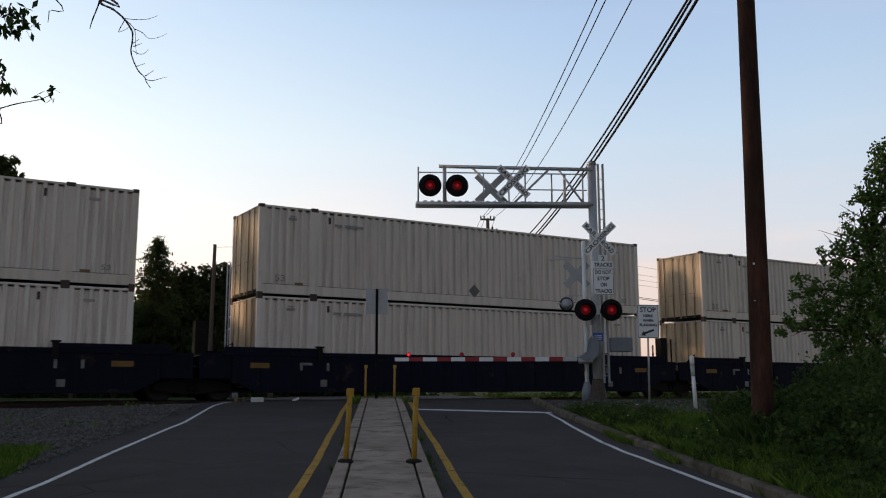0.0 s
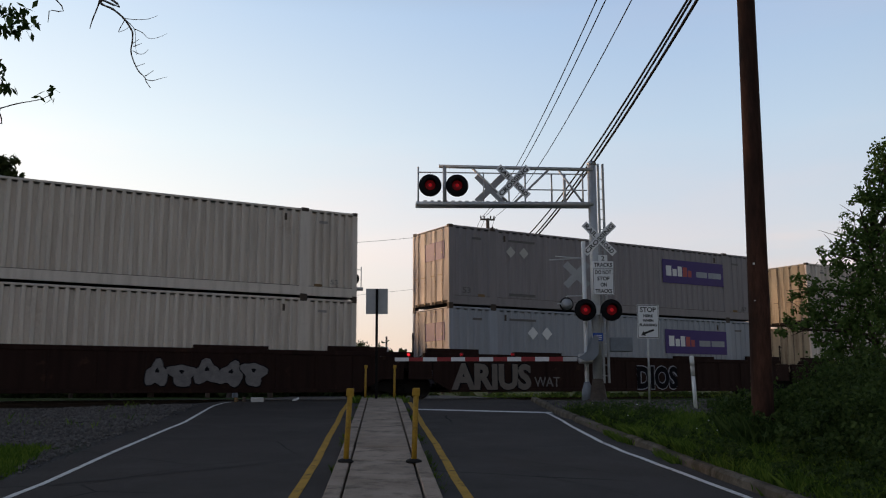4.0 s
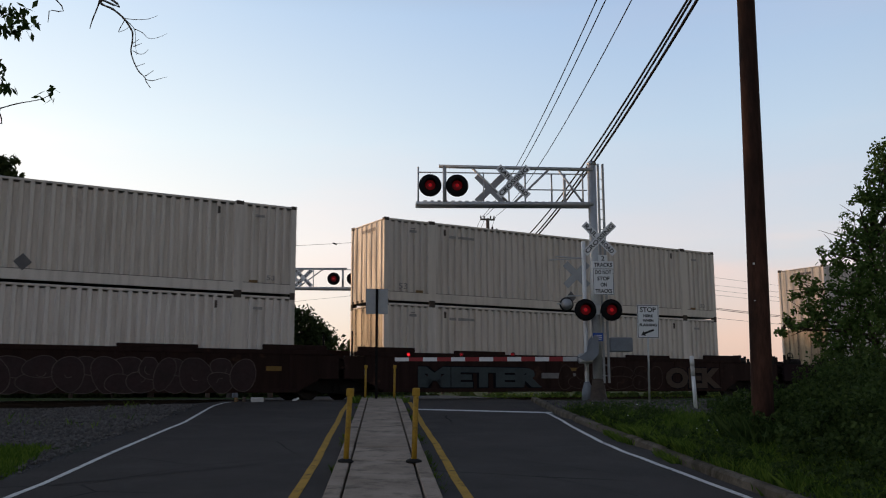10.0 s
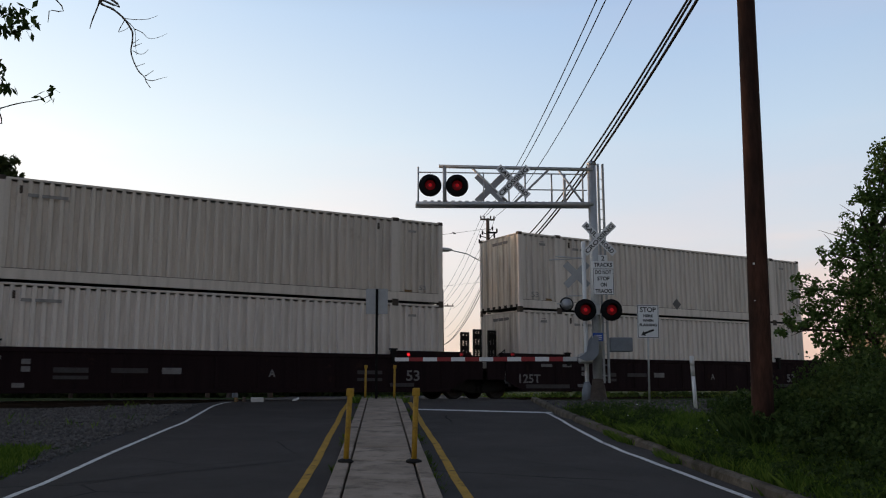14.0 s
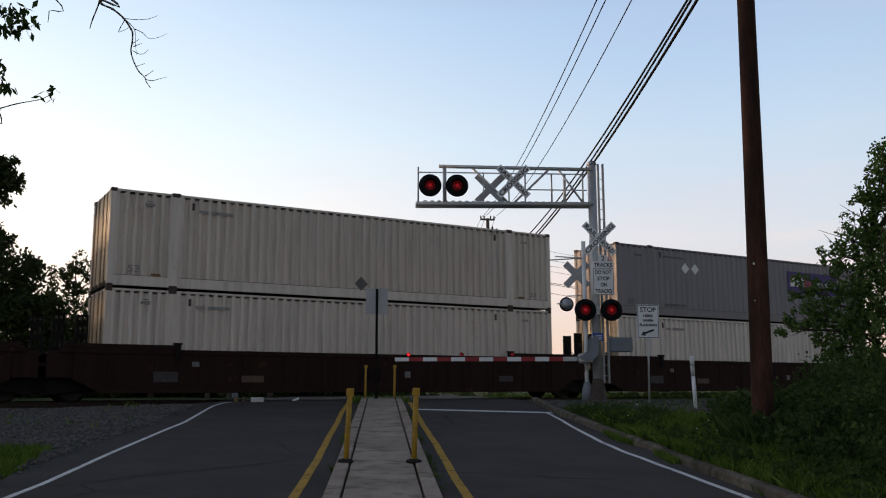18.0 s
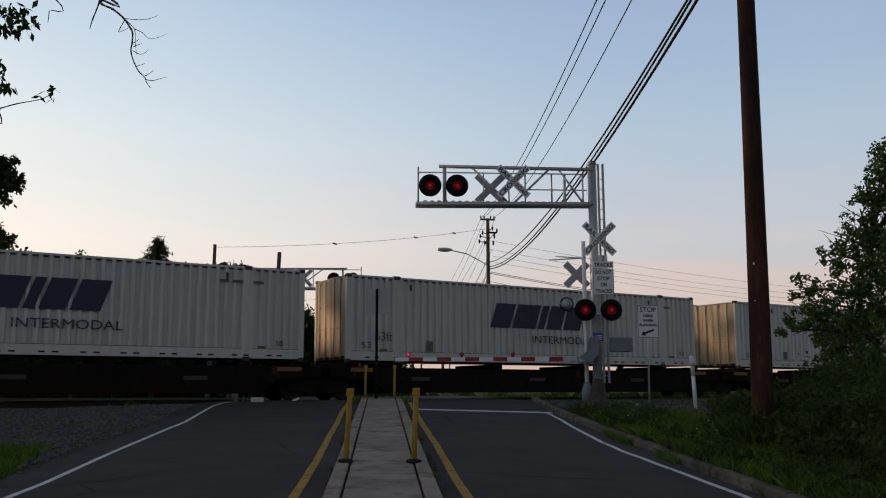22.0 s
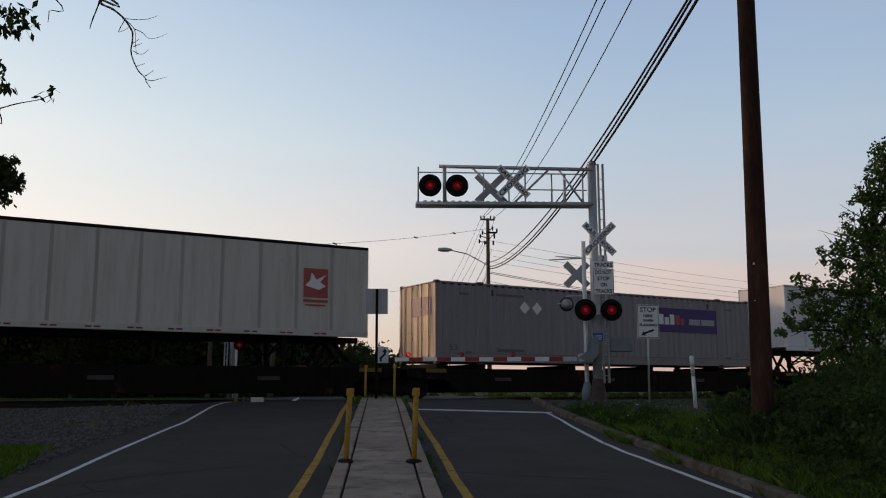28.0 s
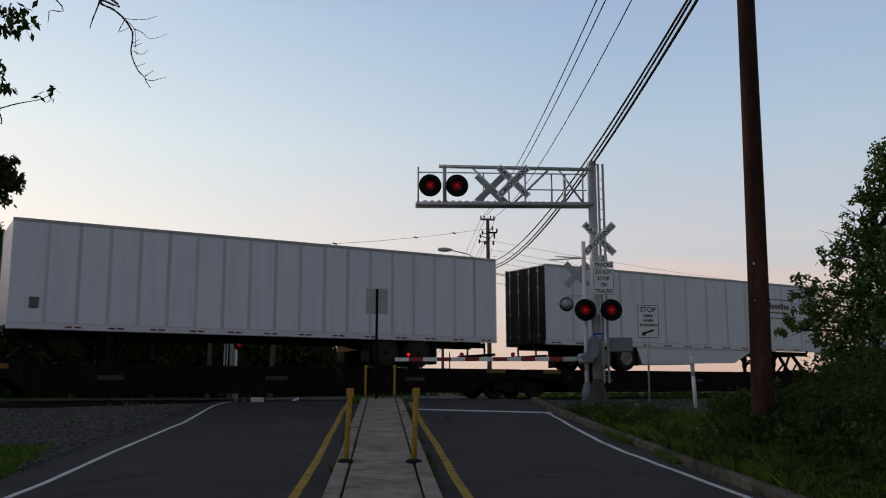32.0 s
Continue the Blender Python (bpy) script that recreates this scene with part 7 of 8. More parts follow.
# leading ends of the stacks along the track at 0 s; top and bottom boxes; the car's paint
STACKS = [
    (44.99, "white_doors", "white_doors", "car_navy", "tall"),
    (25.42, "placard_doors", "white_doors", "car_navy", "tall"),
    (5.79, "white_plain", "white_doors", "car_navy", "tall"),
    (-18.11, "white_doors", "white_doors", "car_brown", "stepped"),
    (-37.66, "dusky_marked", "light_grey_marked", "car_brown", "stepped"),
    (-57.18, "white_plain", "white_doors", "car_brown", "stepped"),
    (-80.93, "white_plain", "white_doors", "car_maroon", "tall"),
    (-100.16, "white_placard", "white_plain", "car_maroon", "tall"),
    (-119.66, "white_plain", "white_doors", "car_maroon", "tall"),
    (-143.03, "white_placard", "white_doors", "car_brown", "stepped"),
    (-162.15, "white_placard", "white_plain", "car_brown", "stepped"),
    (-181.37, "white_plain", "white_doors", "car_brown", "stepped"),
    (-204.24, "white_placard", "white_plain", "car_maroon", "plain"),
    (-223.47, "white_doors", "white_doors", "car_maroon", "plain"),
    (-242.80, "white_doors", "white_doors", "car_maroon", "plain"),
    (-265.48, "grey_marked", "white_doors", "car_rust", "plain"),
    (-284.75, "placard_doors", "white_doors", "car_rust", "plain"),
    (-303.80, "grey_marked", "grey_marked", "car_rust", "plain"),
]
NAMES = {"dusky_marked": "dull purplish grey container, purple panel, white diamonds", "white_doors": "dirty off-white corrugated container with barred doors", "white_plain": "dirty off-white corrugated container, stained plain end", "white_placard": "off-white corrugated container with a diamond placard", "placard_doors": "off-white corrugated container with a diamond placard, rusty doors",
         "grey_marked": "dark grey container, purple panel, white diamonds", "light_grey_marked": "light grey container, purple panel, white diamonds", "navy_plain": "white intermodal container, dark blue lettering", "navy_doors": "white intermodal container, dark blue lettering"}
CARS = []
for i, (lead, up, low, paint, style) in enumerate(STACKS):
    mid = lead - HX
    k = i % 3
    ahead = STACKS[i - 1][0] - LEN - lead if i else 3.3
    behind = lead - LEN - STACKS[i + 1][0] if i + 1 < len(STACKS) else 4.6
    car = well_car(paint, TITLES[paint], mid, k == 0, True, min(ahead / 2, 3.6), min(behind / 2, 3.6), style)
    CARS.append(car)
    for kind, z, where in ((low, 0.34, "in a well car"), (up, 3.24, "on top of another container")):
        c = container(kind)
        c["label"] = NAMES[kind] + (", lower one" if z < 1 else ", stacked on top")
        run(c, mid, z)



def soot(c, spots):
    """Dirt baked onto the ribs: strips that follow the corrugation."""
    for x0, x1, z0, z1 in spots:
        part("soot_stain", corrugated(z0, z1, -HY + 0.005, [(x0, x1)], (x1 - x0) / max(1, round((x1 - x0) / 0.275)), 0.078), M["soot"], c, "dark soot on the ribs")


BOXES = [ob for ob, s, z, ab in MOVERS if ob.name.startswith("container")]
w = 11.88 / 43
soot(BOXES[5], [(-5.94, -5.94 + w * 32, 0.30, 0.72), (-5.94, -5.94 + w * 1.5, 0.72, 2.72)])
rs = random.Random(9)
for k in range(22, 36):
    edge = min(1.0, (min(k - 21, 36 - k)) / 5)
    for f in (0.0, 0.5):
        if rs.random() < 0.45 + 0.5 * edge:
            soot(BOXES[12], [(-5.94 + w * (k + f), -5.94 + w * (k + f + 0.5), 0.30, 0.6 + 2.1 * edge * rs.uniform(0.7, 1.0))])
for k in range(26, 41):
    if rs.random() < 0.6:
        soot(BOXES[13], [(-5.94 + w * k, -5.94 + w * (k + 0.4), 1.2 + rs.uniform(0, 0.8), 2.0 + rs.uniform(0, 0.7))])
N = "pale_ink"
for i in (0, 1, 2):
    car_marks(CARS[i], [("bar", -8.2, 0.98, 0.6, 0.16, "reflector"), ("bar", 7.4, 0.98, 0.6, 0.16, "reflector"), ("bar", -6.6, 0.92, 0.09, 0.24, N), ("bar", -6.5, 1.08, 0.3, 0.08, N), ("bar", -5.7, 0.92, 0.09, 0.24, N), ("bar", 5.9, 0.92, 0.09, 0.24, N), ("bar", 6.6, 0.92, 0.09, 0.24, N), ("bar", -5.9, 0.42, 0.22, 0.22, N), ("bar", 6.0, 0.42, 0.22, 0.2, N)])
graffiti(CARS[3], "DIOS", -6.3, 0.26, 5.7, 1.06, "spray_black", ("spray_blue", "spray_silver"), 1)
graffiti(CARS[4], "DIOS", 0.5, 0.34, 2.2, 0.92, "spray_black", ("car_brown", "spray_silver"), 2, False)
graffiti(CARS[4], "ARIUS", -8.05, 0.32, 3.4, 0.95, "sprayed_sand", ("car_brown", "spray_black"), 12, False)
word("graffiti_letters", "WAT", 0.36, M["faded_ink"], CARS[4], -4.5, -1.540, 0.42, False, 1.15, extrude=0.002)
scribble(CARS[5], 1.2, 0.40, 3.6, 0.8, 5, "faded_ink", "spray_black", 3)
for i in (6, 7, 8):
    car_marks(CARS[i], [("53", -7.65, 0.48, 0.72, 0.34, N), ("bar", -8.3, 0.95, 0.55, 0.18, "reflector"), ("bar", -5.6, 1.02, 0.5, 0.1, "reflector"), ("bar", -4.2, 0.74, 0.95, 0.17, "ink"), ("bar", -3.0, 0.74, 1.2, 0.17, "ink"), ("BCA"[i - 6], -1.0, 0.72, 0.2, 0.22, N), ("bar", -6.4, 0.72, 0.6, 0.05, "ink"), ("bar", -6.4, 0.82, 0.6, 0.05, "ink"), ("bar", -4.8, 1.0, 0.25, 0.1, N), ("bar", 7.2, 0.95, 0.55, 0.18, "reflector"), ("bar", 0.0, 1.1, 0.5, 0.06, "reflector")])
    swoosh(CARS[i], 2.1, 0.68, 2.7, 0.28)
graffiti(CARS[9], "OEK", 4.6, 0.36, 3.2, 0.85, "spray_dun", ("spray_dun", "spray_black"), 4, False)
bubble_row(CARS[9], -0.8, 0.34, 5.2, 0.85, 6, "car_brown", "spray_dun", 14)
car_marks(CARS[9], [("bar", -1.6, 0.72, 0.9, 0.2, N), ("bar", -0.5, 0.72, 1.1, 0.2, N), ("bar", -0.4, 1.0, 0.6, 0.12, "reflector_dull")])
graffiti(CARS[9], "METER", -6.8, 0.40, 5.2, 0.7, "spray_teal", ("spray_black", "spray_black"), 5, False)
bubble_row(CARS[10], -5.4, 0.25, 12.0, 1.0, 15, "spray_red", "spray_line", 15)
car_marks(CARS[10], [("bar", -6.3, 0.95, 0.5, 0.12, "reflector_dull"), ("bar", 7.0, 0.9, 0.5, 0.14, "reflector_dull")])
car_marks(CARS[11], [("53", -7.95, 0.48, 0.62, 0.36, "brown_plate"), ("bar", -8.6, 0.82, 0.5, 0.16, "reflector"), ("bar", -6.3, 0.5, 0.2, 0.6, "brown_plate"), ("bar", -8.4, 1.05, 1.2, 0.05, "spray_blue")])
graffiti(CARS[11], "TERPS", -5.85, 0.24, 5.6, 1.06, "spray_silver", ("spray_blue", "spray_black"), 6)
for i in (12, 13, 14):
    car_marks(CARS[i], [("125T", -8.2, 0.56, 0.95, 0.30, N), ("bar", -7.9, 0.36, 2.0, 0.14, "ink"), ("bar", -5.5, 0.40, 0.3, 0.12, N), ("A", 1.6, 0.72, 0.22, 0.22, N), ("bar", -4.5, 0.62, 0.9, 0.1, "ink"), ("bar", -4.5, 0.8, 0.9, 0.14, "ink"), ("bar", -3.0, 0.8, 1.0, 0.14, "ink"), ("bar", -1.6, 0.78, 0.55, 0.18, N), ("53", 6.4, 0.62, 0.5, 0.34, N), ("bar", 4.6, 0.82, 0.9, 0.12, "ink"), ("bar", 4.6, 0.6, 0.9, 0.1, "ink"), ("bar", -5.3, 1.02, 0.22, 0.14, N), ("bar", -5.3, 0.82, 0.22, 0.14, N), ("bar", -7.2, 1.14, 0.5, 0.10, N), ("bar", -6.2, 1.14, 0.4, 0.10, N), ("bar", 5.8, 0.42, 0.9, 0.12, "ink")])
for i in (15, 16, 17):
    car_marks(CARS[i], [("bar", -5.5, 1.0, 0.2, 0.14, N), ("bar", -6.6, 0.55, 0.7, 0.3, "ink"), ("bar", 0.0, 0.6, 0.7, 0.42, "car_maroon"), ("bar", 1.6, 0.72, 0.2, 0.2, N), ("bar", 5.4, 0.6, 0.6, 0.2, "ink"), ("bar", -4.0, 0.55, 0.7, 0.2, "spray_tan")])


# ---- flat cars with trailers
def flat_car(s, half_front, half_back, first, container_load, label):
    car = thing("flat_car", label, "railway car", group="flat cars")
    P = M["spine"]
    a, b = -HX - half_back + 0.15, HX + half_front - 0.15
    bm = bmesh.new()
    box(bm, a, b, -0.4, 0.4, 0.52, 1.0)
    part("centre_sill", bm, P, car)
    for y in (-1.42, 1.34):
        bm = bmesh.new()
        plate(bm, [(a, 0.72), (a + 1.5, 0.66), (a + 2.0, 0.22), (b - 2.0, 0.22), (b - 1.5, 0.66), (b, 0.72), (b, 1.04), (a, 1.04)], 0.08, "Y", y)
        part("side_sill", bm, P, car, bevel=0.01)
    for i in range(9):
        bm = bmesh.new()
        x = a + 0.4 + (b - a - 0.8) * i / 8
        box(bm, x - 0.1, x + 0.1, -1.34, 1.34, 0.78, 0.98)
        part("cross_bearer", bm, P, car)
    bm = bmesh.new()
    box(bm, a, b, -1.34, 1.34, 0.985, 1.035)
    part("deck", bm, P, car)
    for x, w in ((a + 0.7, 0.8), (b - 1.5, 0.8)):
        bm = bmesh.new()
        box(bm, x, x + w, -1.436, -1.42, 0.90, 1.03)
        part("marking", bm, M["reflector_dull"], car)
    for k in range(3):
        bm = bmesh.new()
        x = -5.6 + k * 4.9
        box(bm, x, x + 0.7, -1.432, -1.42, 0.62, 0.74)
        part("marking", bm, M["worn_ink"], car)
    if container_load:
        for x in (-HX + 0.25, -6.1, -2.0, 2.0, 6.1, HX - 0.25):
            bm = bmesh.new()
            box(bm, x - 0.2, x + 0.2, -1.28, 1.28, 1.03, 1.205)
            part("pedestal", bm, P, car, bevel=0.01)
    truck(car, -HX - half_back)
    if first:
        truck(car, HX + half_front)
    return run(car, s)


def trailer_wheels(t, x, tag=""):
    for y in (-0.98, 0.98):
        for k in (0, 1):
            yy = y + (0.16 if k else -0.16)
            if "tyre" not in proto:
                bm = bmesh.new()
                lathe(bm, [(0.29, -0.11), (0.42, -0.13), (0.49, -0.10), (0.505, 0.0), (0.49, 0.10), (0.42, 0.13), (0.29, 0.11)], "Y", 24)
                proto["tyre"] = mesh_of("tyre", bm, M["rubber"])
                bm = bmesh.new()
                lathe(bm, [(0.30, -0.12), (0.27, -0.10), (0.24, -0.03), (0.14, -0.02), (0.13, -0.10), (0.09, -0.12), (0.0, -0.12)], "Y", 24)
                lathe(bm, [(0.30, 0.12), (0.27, 0.10), (0.24, 0.03), (0.14, 0.02), (0.13, 0.10), (0.09, 0.12), (0.0, 0.12)], "Y", 24)
                proto["rim"] = mesh_of("rim", bm, M["rim"])
                bm = bmesh.new()
                lathe(bm, [(0.242, -0.128), (0.250, -0.136), (0.285, -0.136), (0.30, -0.128)], "Y", 24)
                proto["rim_ring"] = mesh_of("rim_ring", bm, M["rim_ring"])
            w = part("tyre", proto["tyre"], None, t, "black rubber tyre")
            w.location = (x, yy, 1.04 + 0.505)
            part("rim", proto["rim"], None, w)
            if k == 0:
                part("rim_ring", proto["rim_ring"], None, w, "pale steel rim edge")
    bm = bmesh.new()
    rod(bm, (x, -1.0, 1.545), (x, 1.0, 1.545), 0.07, 8)
    part("axle", bm, M["dark_steel"], t)


def trailer(length, paint, rear_paint, label, axles, posts, skirt=False, dashes="dash_red", lo=2.08):
    """A highway trailer on the car's deck; its front is at +X, z is over the rail."""
    t = thing("trailer", label, "trailer", group="trailers")
    h = length / 2
    hi = 5.01
    P = M[paint]
    bm = bmesh.new()
    box(bm, -h + 0.04, h - 0.02, -1.285, 1.285, lo + 0.16, hi - 0.08)
    part("body", bm, P, t)
    for y in (-1, 1):
        bm = bmesh.new()
        a, b = sorted((y * 1.30, y * 1.20))
        box(bm, -h, h, a, b, lo, lo + 0.17)
        part("bottom_rail", bm, M["trailer_white"] if paint == "trailer_white" else P, t, bevel=0.006)
        bm = bmesh.new()
        a2, b2 = sorted((y * 1.302, y * 1.28))
        box(bm, -h, h, a2, b2, lo + 0.165, lo + 0.195)
        part("rub_strip", bm, M["trailer_seam"], t)
        bm = bmesh.new()
        box(bm, -h, h, a, b, hi - 0.10, hi)
        part("top_rail", bm, M["dark_steel" if paint == "trailer_grime" else "sign_back"], t, bevel=0.006)
        n = round(length / posts)
        for i in range(n + 1):
            bm = bmesh.new()
            x = -h + 0.1 + (length - 0.2) * i / n
            a, b = sorted((y * 1.299, y * 1.28))
            w = 0.05 if 0 < i < n else 0.1
            box(bm, x - w, x + w, a, b, lo + 0.17, hi - 0.1)
            part("side_post", bm, M["trailer_seam" if paint == "trailer_white" else "grime_seam"] if 0 < i < n else P, t)
    if dashes:
        n = int(length / 1.15)
        for i in range(n):
            for k in (0.0, 0.24):
                bm = bmesh.new()
                x = -h + 0.25 + i * 1.15 + k
                box(bm, x, x + 0.18, -1.305, -1.298, lo + 0.055, lo + 0.105)
                part("reflector_strip", bm, M[dashes], t)
                bm = bmesh.new()
                box(bm, x, x + 0.18, 1.298, 1.305, lo + 0.055, lo + 0.105)
                part("reflector_strip", bm, M[dashes], t)
    bm = bmesh.new()
    box(bm, -h + 0.03, h - 0.03, -1.25, 1.25, hi - 0.06, hi - 0.02)
    part("roof", bm, P, t)
    for s in (-1, 1):
        a, b = (-1.24, -0.01) if s < 0 else (0.01, 1.24)
        bm = bmesh.new()
        box(bm, -h - 0.02, -h + 0.03, a, b, lo + 0.05, hi - 0.06)
        d = part("rear_door", bm, M[rear_paint], t, bevel=0.006)
        for k in (0.28, 0.74):
            bm = bmesh.new()
            yy = a + (b - a) * k
            rod(bm, (-h - 0.045, yy, lo + 0.03), (-h - 0.045, yy, hi - 0.08), 0.018, 6)
            for z in (2.3, 3.2, 4.1, 4.75):
                box(bm, -h - 0.06, -h - 0.015, yy - 0.05, yy + 0.05, z, z + 0.06)
            part("locking_bar", bm, M["galvanized"], d)
    for y in (-0.475, 0.475):
        bm = bmesh.new()
        box(bm, -h, h, y - 0.075, y + 0.075, lo - 0.16, lo + 0.02)
        part("frame_rail", bm, M["dark_steel"], t)
    for x in axles:
        trailer_wheels(t, x)
    bm = bmesh.new()
    box(bm, min(axles) - 0.75, max(axles) + 0.75, -0.80, 0.80, 1.62, lo - 0.1)
    part("bogie", bm, M["dark_steel"], t)
    for y in (-0.95, 0.95):
        bm = bmesh.new()
        box(bm, max(axles) + 0.62, max(axles) + 0.64, y - 0.3, y + 0.3, 1.25, lo - 0.1)
        part("mudflap", bm, M["rubber"], t)
        bm = bmesh.new()
        box(bm, min(axles) - 0.72, min(axles) - 0.69, y - 0.3, y + 0.3, 1.18, lo - 0.1)
        part("mudflap", bm, M["rubber"], t)
        bm = bmesh.new()
        x = h - 2.75 if length > 10 else h - 2.3
        box(bm, x - 0.08, x + 0.08, y * 0.85 - 0.08, y * 0.85 + 0.08, 1.30, lo)
        box(bm, x - 0.055, x + 0.055, y * 0.85 - 0.055, y * 0.85 + 0.055, 1.12, 1.30)
        box(bm, x - 0.14, x + 0.14, y * 0.85 - 0.12, y * 0.85 + 0.12, 1.09, 1.12)
        rod(bm, (x, y * 0.85, 1.42), (x + 0.75, y * 0.55, lo - 0.05), 0.042, 6)
        rod(bm, (x, y * 0.85, 1.42), (x - 0.75, y * 0.55, lo - 0.05), 0.042, 6)
        rod(bm, (x, y * 0.85, 1.40), (x, -y * 0.85, lo - 0.08), 0.03, 6)
        if y < 0:
            rod(bm, (x, -0.81, 1.62), (x, 0.81, 1.62), 0.035, 6)
        part("landing_leg", bm, M["dark_steel"], t)
        bm = bmesh.new()
        rod(bm, (-h + 0.05, y * 0.6, 1.55), (-h + 0.05, y * 0.6, lo), 0.04, 6)
        part("guard_post", bm, M["dark_steel"], t)
    bm = bmesh.new()
    box(bm, -h, -h + 0.1, -1.2, 1.2, 1.50, 1.60)
    part("rear_guard", bm, M["dark_steel"], t)
    # the car's hitch stands under the king pin
    for y in (-0.36, 0.36):
        for (xa, za), (xb, zb), k in (((h - 0.95, 1.97), (h - 0.10, 1.06), 0.085), ((h - 0.95, 1.97), (h - 1.62, 1.06), 0.06), ((h - 0.52, 1.52), (h - 1.02, 1.06), 0.045)):
            bm = bmesh.new()
            rod(bm, (xa, y, za), (xb, y * 1.2, zb), k, 6)
            part("hitch_strut", bm, M["dark_steel"], t)
    for name, a in (("hitch_plate", (h - 1.40, h - 0.55, -0.50, 0.50, 1.93, lo - 0.02)), ("hitch_base", (h - 0.34, h + 0.06, -0.56, 0.56, 1.04, 1.20)), ("hitch_base", (h - 1.80, h - 1.45, -0.56, 0.56, 1.04, 1.13))):
        bm = bmesh.new()
        box(bm, *a)
        part(name, bm, M["dark_steel"], t)
    if skirt:
        for y in (-1.25, 1.22):
            bm = bmesh.new()
            plate(bm, [(-3.15, 1.30), (2.2, 1.42), (3.4, lo), (-3.45, lo)], 0.03, "Y", y)
            part("side_skirt", bm, P, t, "white aerodynamic skirt")
    return t


def sticker(t, a, b, z0, z1, mk, name="marking", y=-1.31):
    bm = bmesh.new()
    box(bm, a, b, y, y + 0.012, z0, z1)
    return part(name, bm, M[mk], t)


def shape(t, pts, mk, y=-1.312, label=""):
    bm = bmesh.new()
    plate(bm, pts, 0.012, "Y", y)
    return part("logo_shape", bm, M[mk], t, label)


LOADS = [-324.67, -343.15, -360.57, -379.26, -397.80, -417.82, -436.24, -454.79, -474.84, -493.80, -511.99, -531.00]
for i, lead in enumerate(LOADS):
    ahead = (LOADS[i - 1] - (LEN if i != 5 else 17.63) - lead) if i else 4.6
    behind = lead - LEN - LOADS[i + 1] if i + 1 < len(LOADS) else 2.4
    if i == 4:
        behind = 2.3 + 1.5
    box_load = i in (0, 1, 2, 6)
    flat_car(lead - HX, max(0.5, min(ahead / 2, 2.3)), max(0.5, min(behind / 2, 2.3)), i == 0, box_load, "dark brown flat car carrying " + ("a container" if box_load else "a trailer"))
for lead, kind in ((-324.67, "navy_doors"), (-343.15, "navy_doors"), (-360.57, "navy_plain"), (-436.24, "grey_marked")):
    c = container(kind)
    c["label"] = NAMES[kind] + " on a flat car"
    run(c, lead - HX, 1.21)

# white trailer with a dark wordmark over a green arrow
t = trailer(LEN, "trailer_white", "trailer_white", "white trailer with dark letters and a green swoosh", (-4.0, -5.22), 8.0)
for x, w in ((2.45, 0.86), (3.37, 0.95), (4.40, 0.80)):
    shape(t, [(x - 0.08, 3.50), (x + w - 0.15, 3.46), (x + w, 3.66), (x + w, 4.16), (x + w - 0.14, 4.32), (x + 0.08, 4.32), (x, 4.2)], "navy_ink")
shape(t, [(2.6, 3.62), (3.6, 3.44), (4.1, 3.52), (4.1, 3.38), (4.35, 3.58), (4.15, 3.76), (4.12, 3.63), (3.6, 3.56)], "green_ink", -1.322, "green arrow swoosh")
sticker(t, 2.95, 4.5, 2.98, 3.10, "pale_ink")
sticker(t, 7.0, 7.3, 2.5, 2.68, "ink")
for k in range(7):
    sticker(t, -6.2, -6.05, 4.35 - 0.3 * k, 4.55 - 0.3 * k, "pale_ink")
run(t, -379.26 - LEN / 2)

# two short white trailers with big purple and red blocks
for lead, about in ((-397.70, False), (-406.72, True)):
    t = trailer(8.53, "trailer_white", "trailer_white", "short white trailer with big purple and red lettering", (-3.35,), 1.45 * 3, dashes="dash_red")
    f = -1 if about else 1
    yy = -1.312
    z0, z1 = 3.10, 4.42
    marks = [([(a, z0), (b, z0), (b, top), (a, top)], mk) for a, b, top, mk in ((-3.85, -3.06, z1, "deep_purple"), (-1.34, -1.0, z1, "deep_purple"), (-0.98, -0.12, z1, "red_orange"))]
    marks += [([(cx + 0.47 * math.cos(k * 0.3491), 3.52 + 0.44 * math.sin(k * 0.3491)) for k in range(18)], "deep_purple") for cx in (-2.52, -1.62)]
    marks.append(([(0.0, 3.52), (0.55, z0 - 0.02), (1.12, 3.52), (0.55, 3.98)], "red_orange"))
    y_side = yy if not about else 1.300
    for pts, mk in marks:
        bm = bmesh.new()
        plate(bm, [(f * a, b) for a, b in pts], 0.012, "Y", y_side)
        part("logo_shape", bm, M[mk], t, "purple lettering block" if mk == "deep_purple" else "red lettering block")
    word("letters", "Ground", 0.34, M["ink"], t, f * -0.75, y_side - 0.002 if not about else y_side + 0.014, 2.62, False, 1.35, extrude=0.003, rz=180 if about else 0)
    for a, b, zz in ((2.6, 3.9, 3.60), (2.6, 3.9, 3.38)):
        bm = bmesh.new()
        box(bm, *sorted((f * a, f * b)), y_side, y_side + 0.01, zz, zz + 0.1)
        part("marking", bm, M["pale_ink"], t)
    bm = bmesh.new()
    box(bm, *((4.255, 4.262) if about else (-4.295, -4.287)), -0.9, 0.2, 4.0, 4.4)
    part("logo_shape", bm, M["deep_purple"], t)
    run(t, lead - 8.53 / 2, 0.0, about)

t = trailer(LEN, "trailer_white", "trailer_grime", "plain white trailer with ribbed sides", (-4.3, -5.55), 1.22, lo=2.03)
run(t, -417.82 - LEN / 2, 0, True)
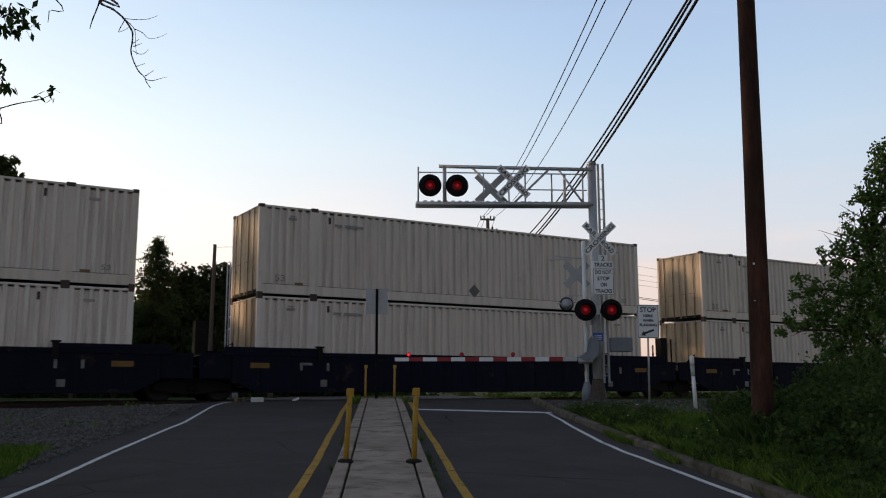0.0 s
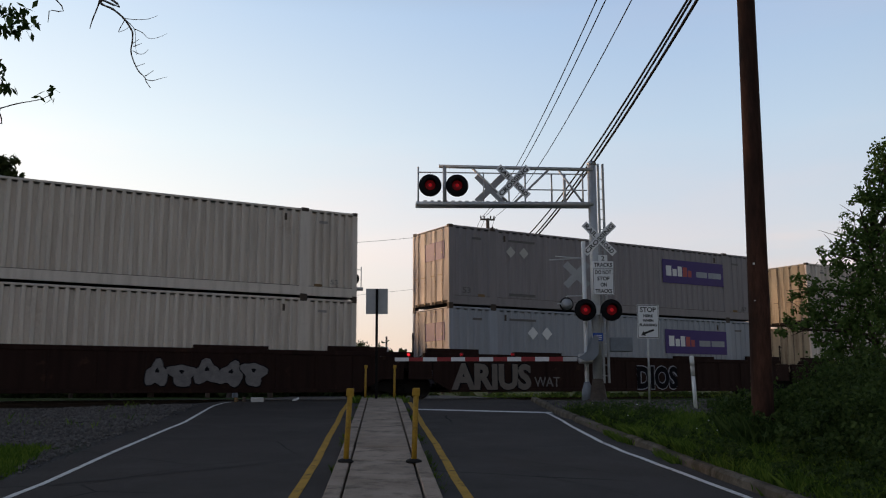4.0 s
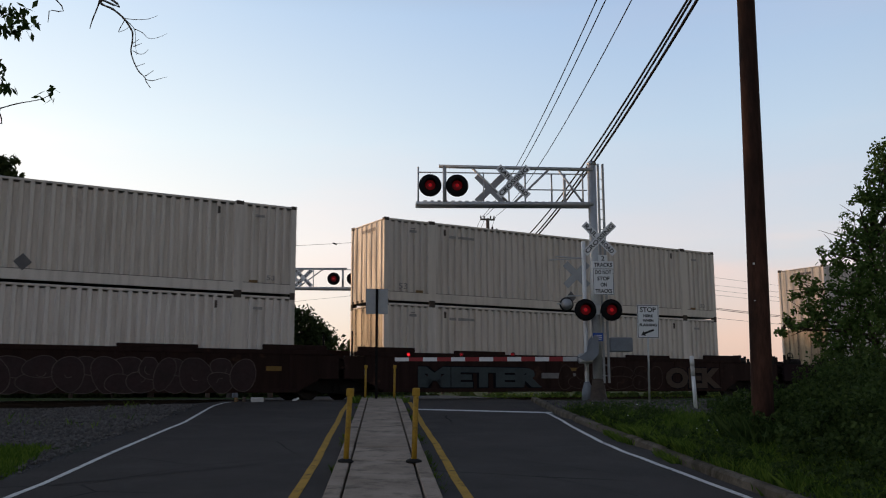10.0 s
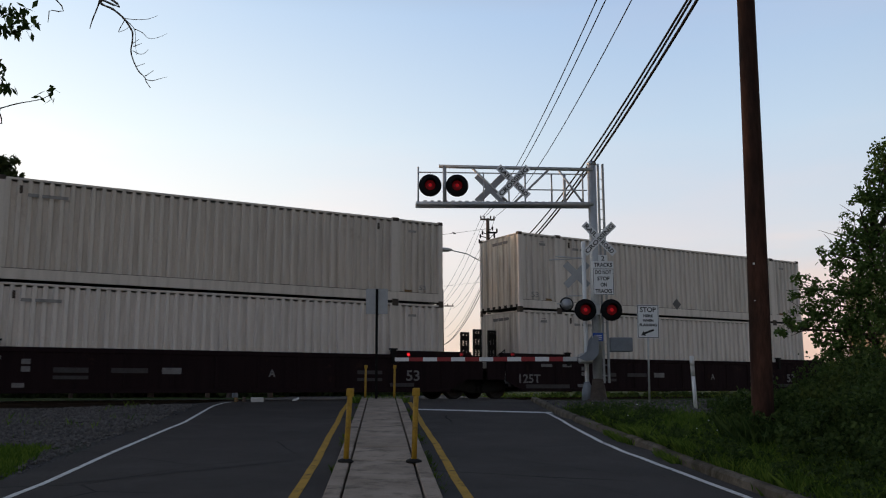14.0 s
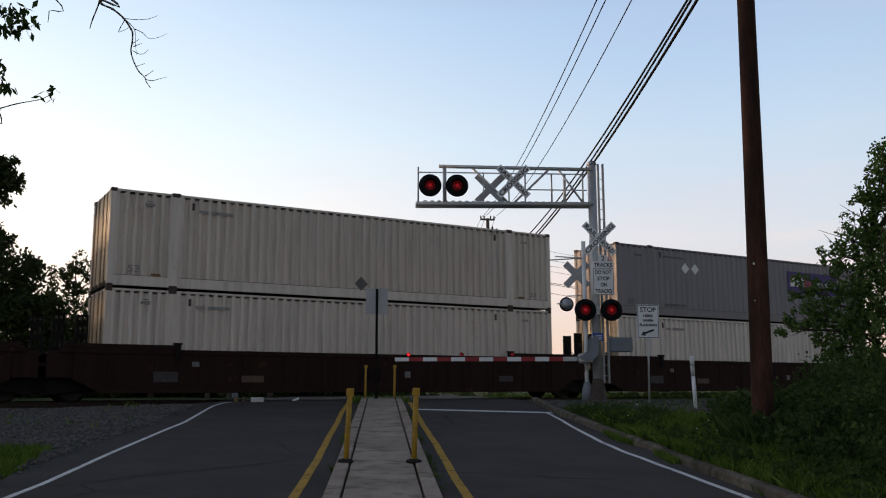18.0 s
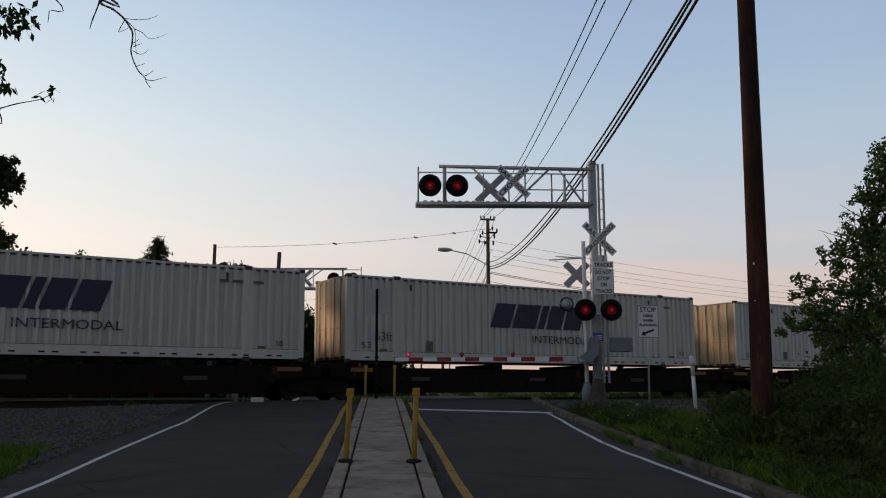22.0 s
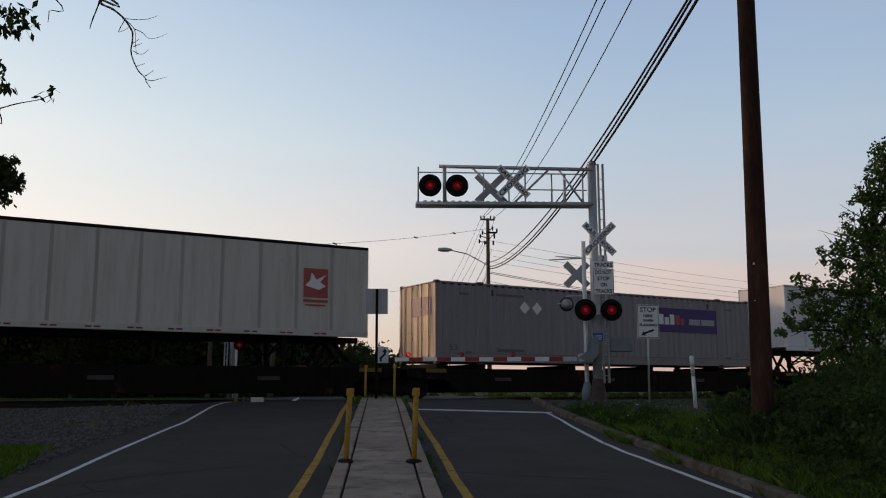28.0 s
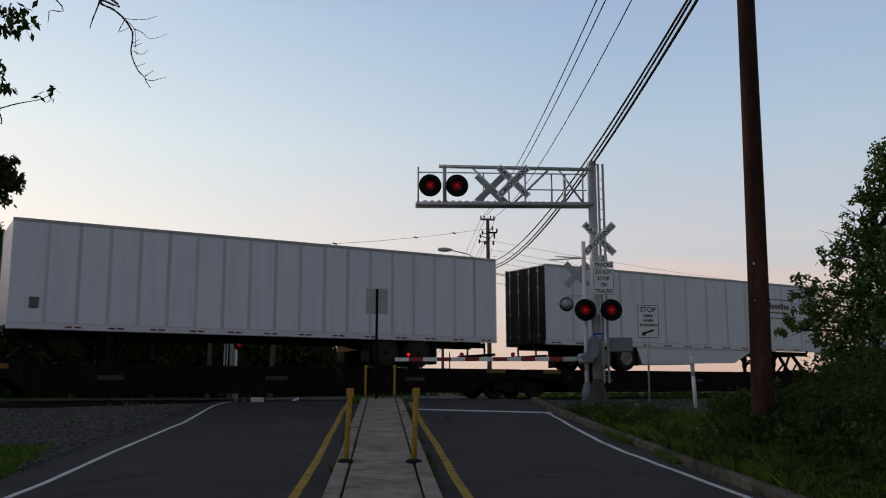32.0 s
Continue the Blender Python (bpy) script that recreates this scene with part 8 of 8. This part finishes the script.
for lead, about, lx, paint in ((-454.79, False, 6.1, "trailer_grime"), (-474.84, True, 6.35, "trailer_white")):
    t = trailer(LEN, paint, "box_grime", "white trailer with a red square emblem", (-3.25, -4.5) if about else (-3.6, -4.83), 1.22, dashes="dark_steel" if about else "dash_red", lo=2.02)
    f = -1 if about else 1
    ys = -1.312 if not about else 1.300
    cx = lx if not about else -5.9
    for pts, mk, dy in (([(-0.42, 3.25), (0.42, 3.25), (0.42, 4.18), (-0.42, 4.18)], "logo_red", 0.0), ([(-0.36, 3.62), (0.1, 3.5), (0.34, 3.62), (0.15, 3.75), (0.34, 4.0), (0.02, 3.82), (-0.15, 4.05), (-0.2, 3.8)], "white_sign", 0.008), ([(-0.42, 3.10), (0.42, 3.10), (0.42, 3.18), (-0.42, 3.18)], "logo_red", 0.0), ([(-0.34, 2.98), (0.34, 2.98), (0.34, 3.03), (-0.34, 3.03)], "logo_red", 0.0)):
        bm = bmesh.new()
        plate(bm, [(f * (cx + a), b) for a, b in pts], 0.012, "Y", ys + (dy if about else -dy))
        part("logo_shape", bm, M[mk], t)
    if not about:                              # worn red emblem on the far rear door
        for y0, y1, z0, z1 in ((0.42, 0.86, 4.42, 4.72), (0.50, 0.86, 4.12, 4.34), (0.42, 0.70, 3.86, 4.02)):
            bm = bmesh.new()
            box(bm, -HX - 0.028, -HX - 0.018, y0, y1, z0, z1)
            part("logo_shape", bm, M["logo_red"], t, "worn red emblem")
    run(t, lead - LEN / 2, 0, about)
t = trailer(LEN, "trailer_white", "dark_steel", "white trailer with a framed green wordmark and a side skirt", (-4.0, -5.22), 1.22, True, lo=1.98)
for a, b, z0, z1 in ((4.35, 6.15, 4.26, 4.30), (4.35, 6.15, 3.42, 3.46), (4.35, 4.39, 3.42, 4.3), (6.11, 6.15, 3.42, 4.3)):
    sticker(t, a, b, z0, z1, "ink")
for k in range(7):
    sticker(t, 4.55 + 0.2 * k, 4.70 + 0.2 * k, 3.86, 4.12 if k in (0, 4) else 4.05, "ink")
sticker(t, 4.6, 5.9, 3.66, 3.72, "green_ink")
sticker(t, 6.9, 7.2, 2.4, 2.5, "pale_ink")
word("letters", "53'", 0.24, M["ink"], t, 7.33, -1.314, 2.38, False, 0.36, extrude=0.003, bold=0.004)
run(t, -493.80 - LEN / 2)
t = trailer(LEN, "trailer_white", "dark_steel", "plain white trailer with close ribs", (-3.53, -4.77), 0.82, lo=1.97)
bm = bmesh.new()
box(bm, 7.2, 7.45, 1.300, 1.312, 2.55, 2.85)
part("marking", bm, M["ink"], t)
run(t, -511.99 - LEN / 2, 0, True)
t = trailer(LEN, "trailer_white", "dark_steel", "plain white trailer with close ribs", (-3.53, -4.77), 0.82, lo=1.97)
run(t, -531.00 - LEN / 2, 0, False)


# ---- what moves
SPEED = ((0, 17.72), (4, 17.31), (8, 17.10), (12, 16.67), (16, 16.48), (20, 16.52), (24, 16.23), (28, 15.70), (32, 15.48))


def way(t):
    """How far the train has gone after t seconds."""
    s = 0.0
    for (t0, v0), (t1, v1) in zip(SPEED, SPEED[1:]):
        if t <= t0:
            break
        d = min(t, t1) - t0
        s += v0 * d + (v1 - v0) / (t1 - t0) * d * d / 2
    return s


def motions():
    for ob, s0, z, about in MOVERS:
        walk(ob, [(t, pose(*on_track(s0 + way(t), CENTRE, RAIL_Z + z), 0, 0, 31.3 + (180 if about else 0))) for t in range(0, 33, 2)])
    start = {ob.name: s0 for ob, s0, z, about in MOVERS}
    for w, car, x in WHEELS:
        s0 = start[car.name] + x
        inside = [k for k in range(0, 961) if -3 < s0 + way(k / 30) < 42]
        if not inside:
            continue
        rows = []
        for k in sorted({0, *inside, 960}):
            kk = min(max(k, inside[0]), inside[-1])
            rows.append((k / 30, pose(w.location.x, 0, 0.42, 0, math.degrees((way(kk / 30) - way(inside[0] / 30)) / 0.42), 0)))
        walk(w, rows)
    # the lamps flash in turn; each change passes through the afterglow face
    for ob, phase in LAMPS:
        place = ob.matrix_basis.translation.copy()
        now = -240.0 if phase else 0.0
        rows = [(0.0, -120.0)]
        for k in range(0, 49):
            c = 2 * k / 3 - (0.04 if k % 2 == 0 and k < 45 else 0.0)
            then = -240.0 - now
            if k:
                rows += [(c - 0.095, now), (c - 0.075, (now - 120) / 2), (c - 0.055, -120.0)]
            if k < 48:
                rows += [(c + 0.075, -120.0), (c + 0.095, (then - 120) / 2), (c + 0.115, then)]
            now = then
        rows.append((32.0, -120.0))
        walk(ob, [(t, pose(*place, 0, 0, a)) for t, a in rows])


motions()
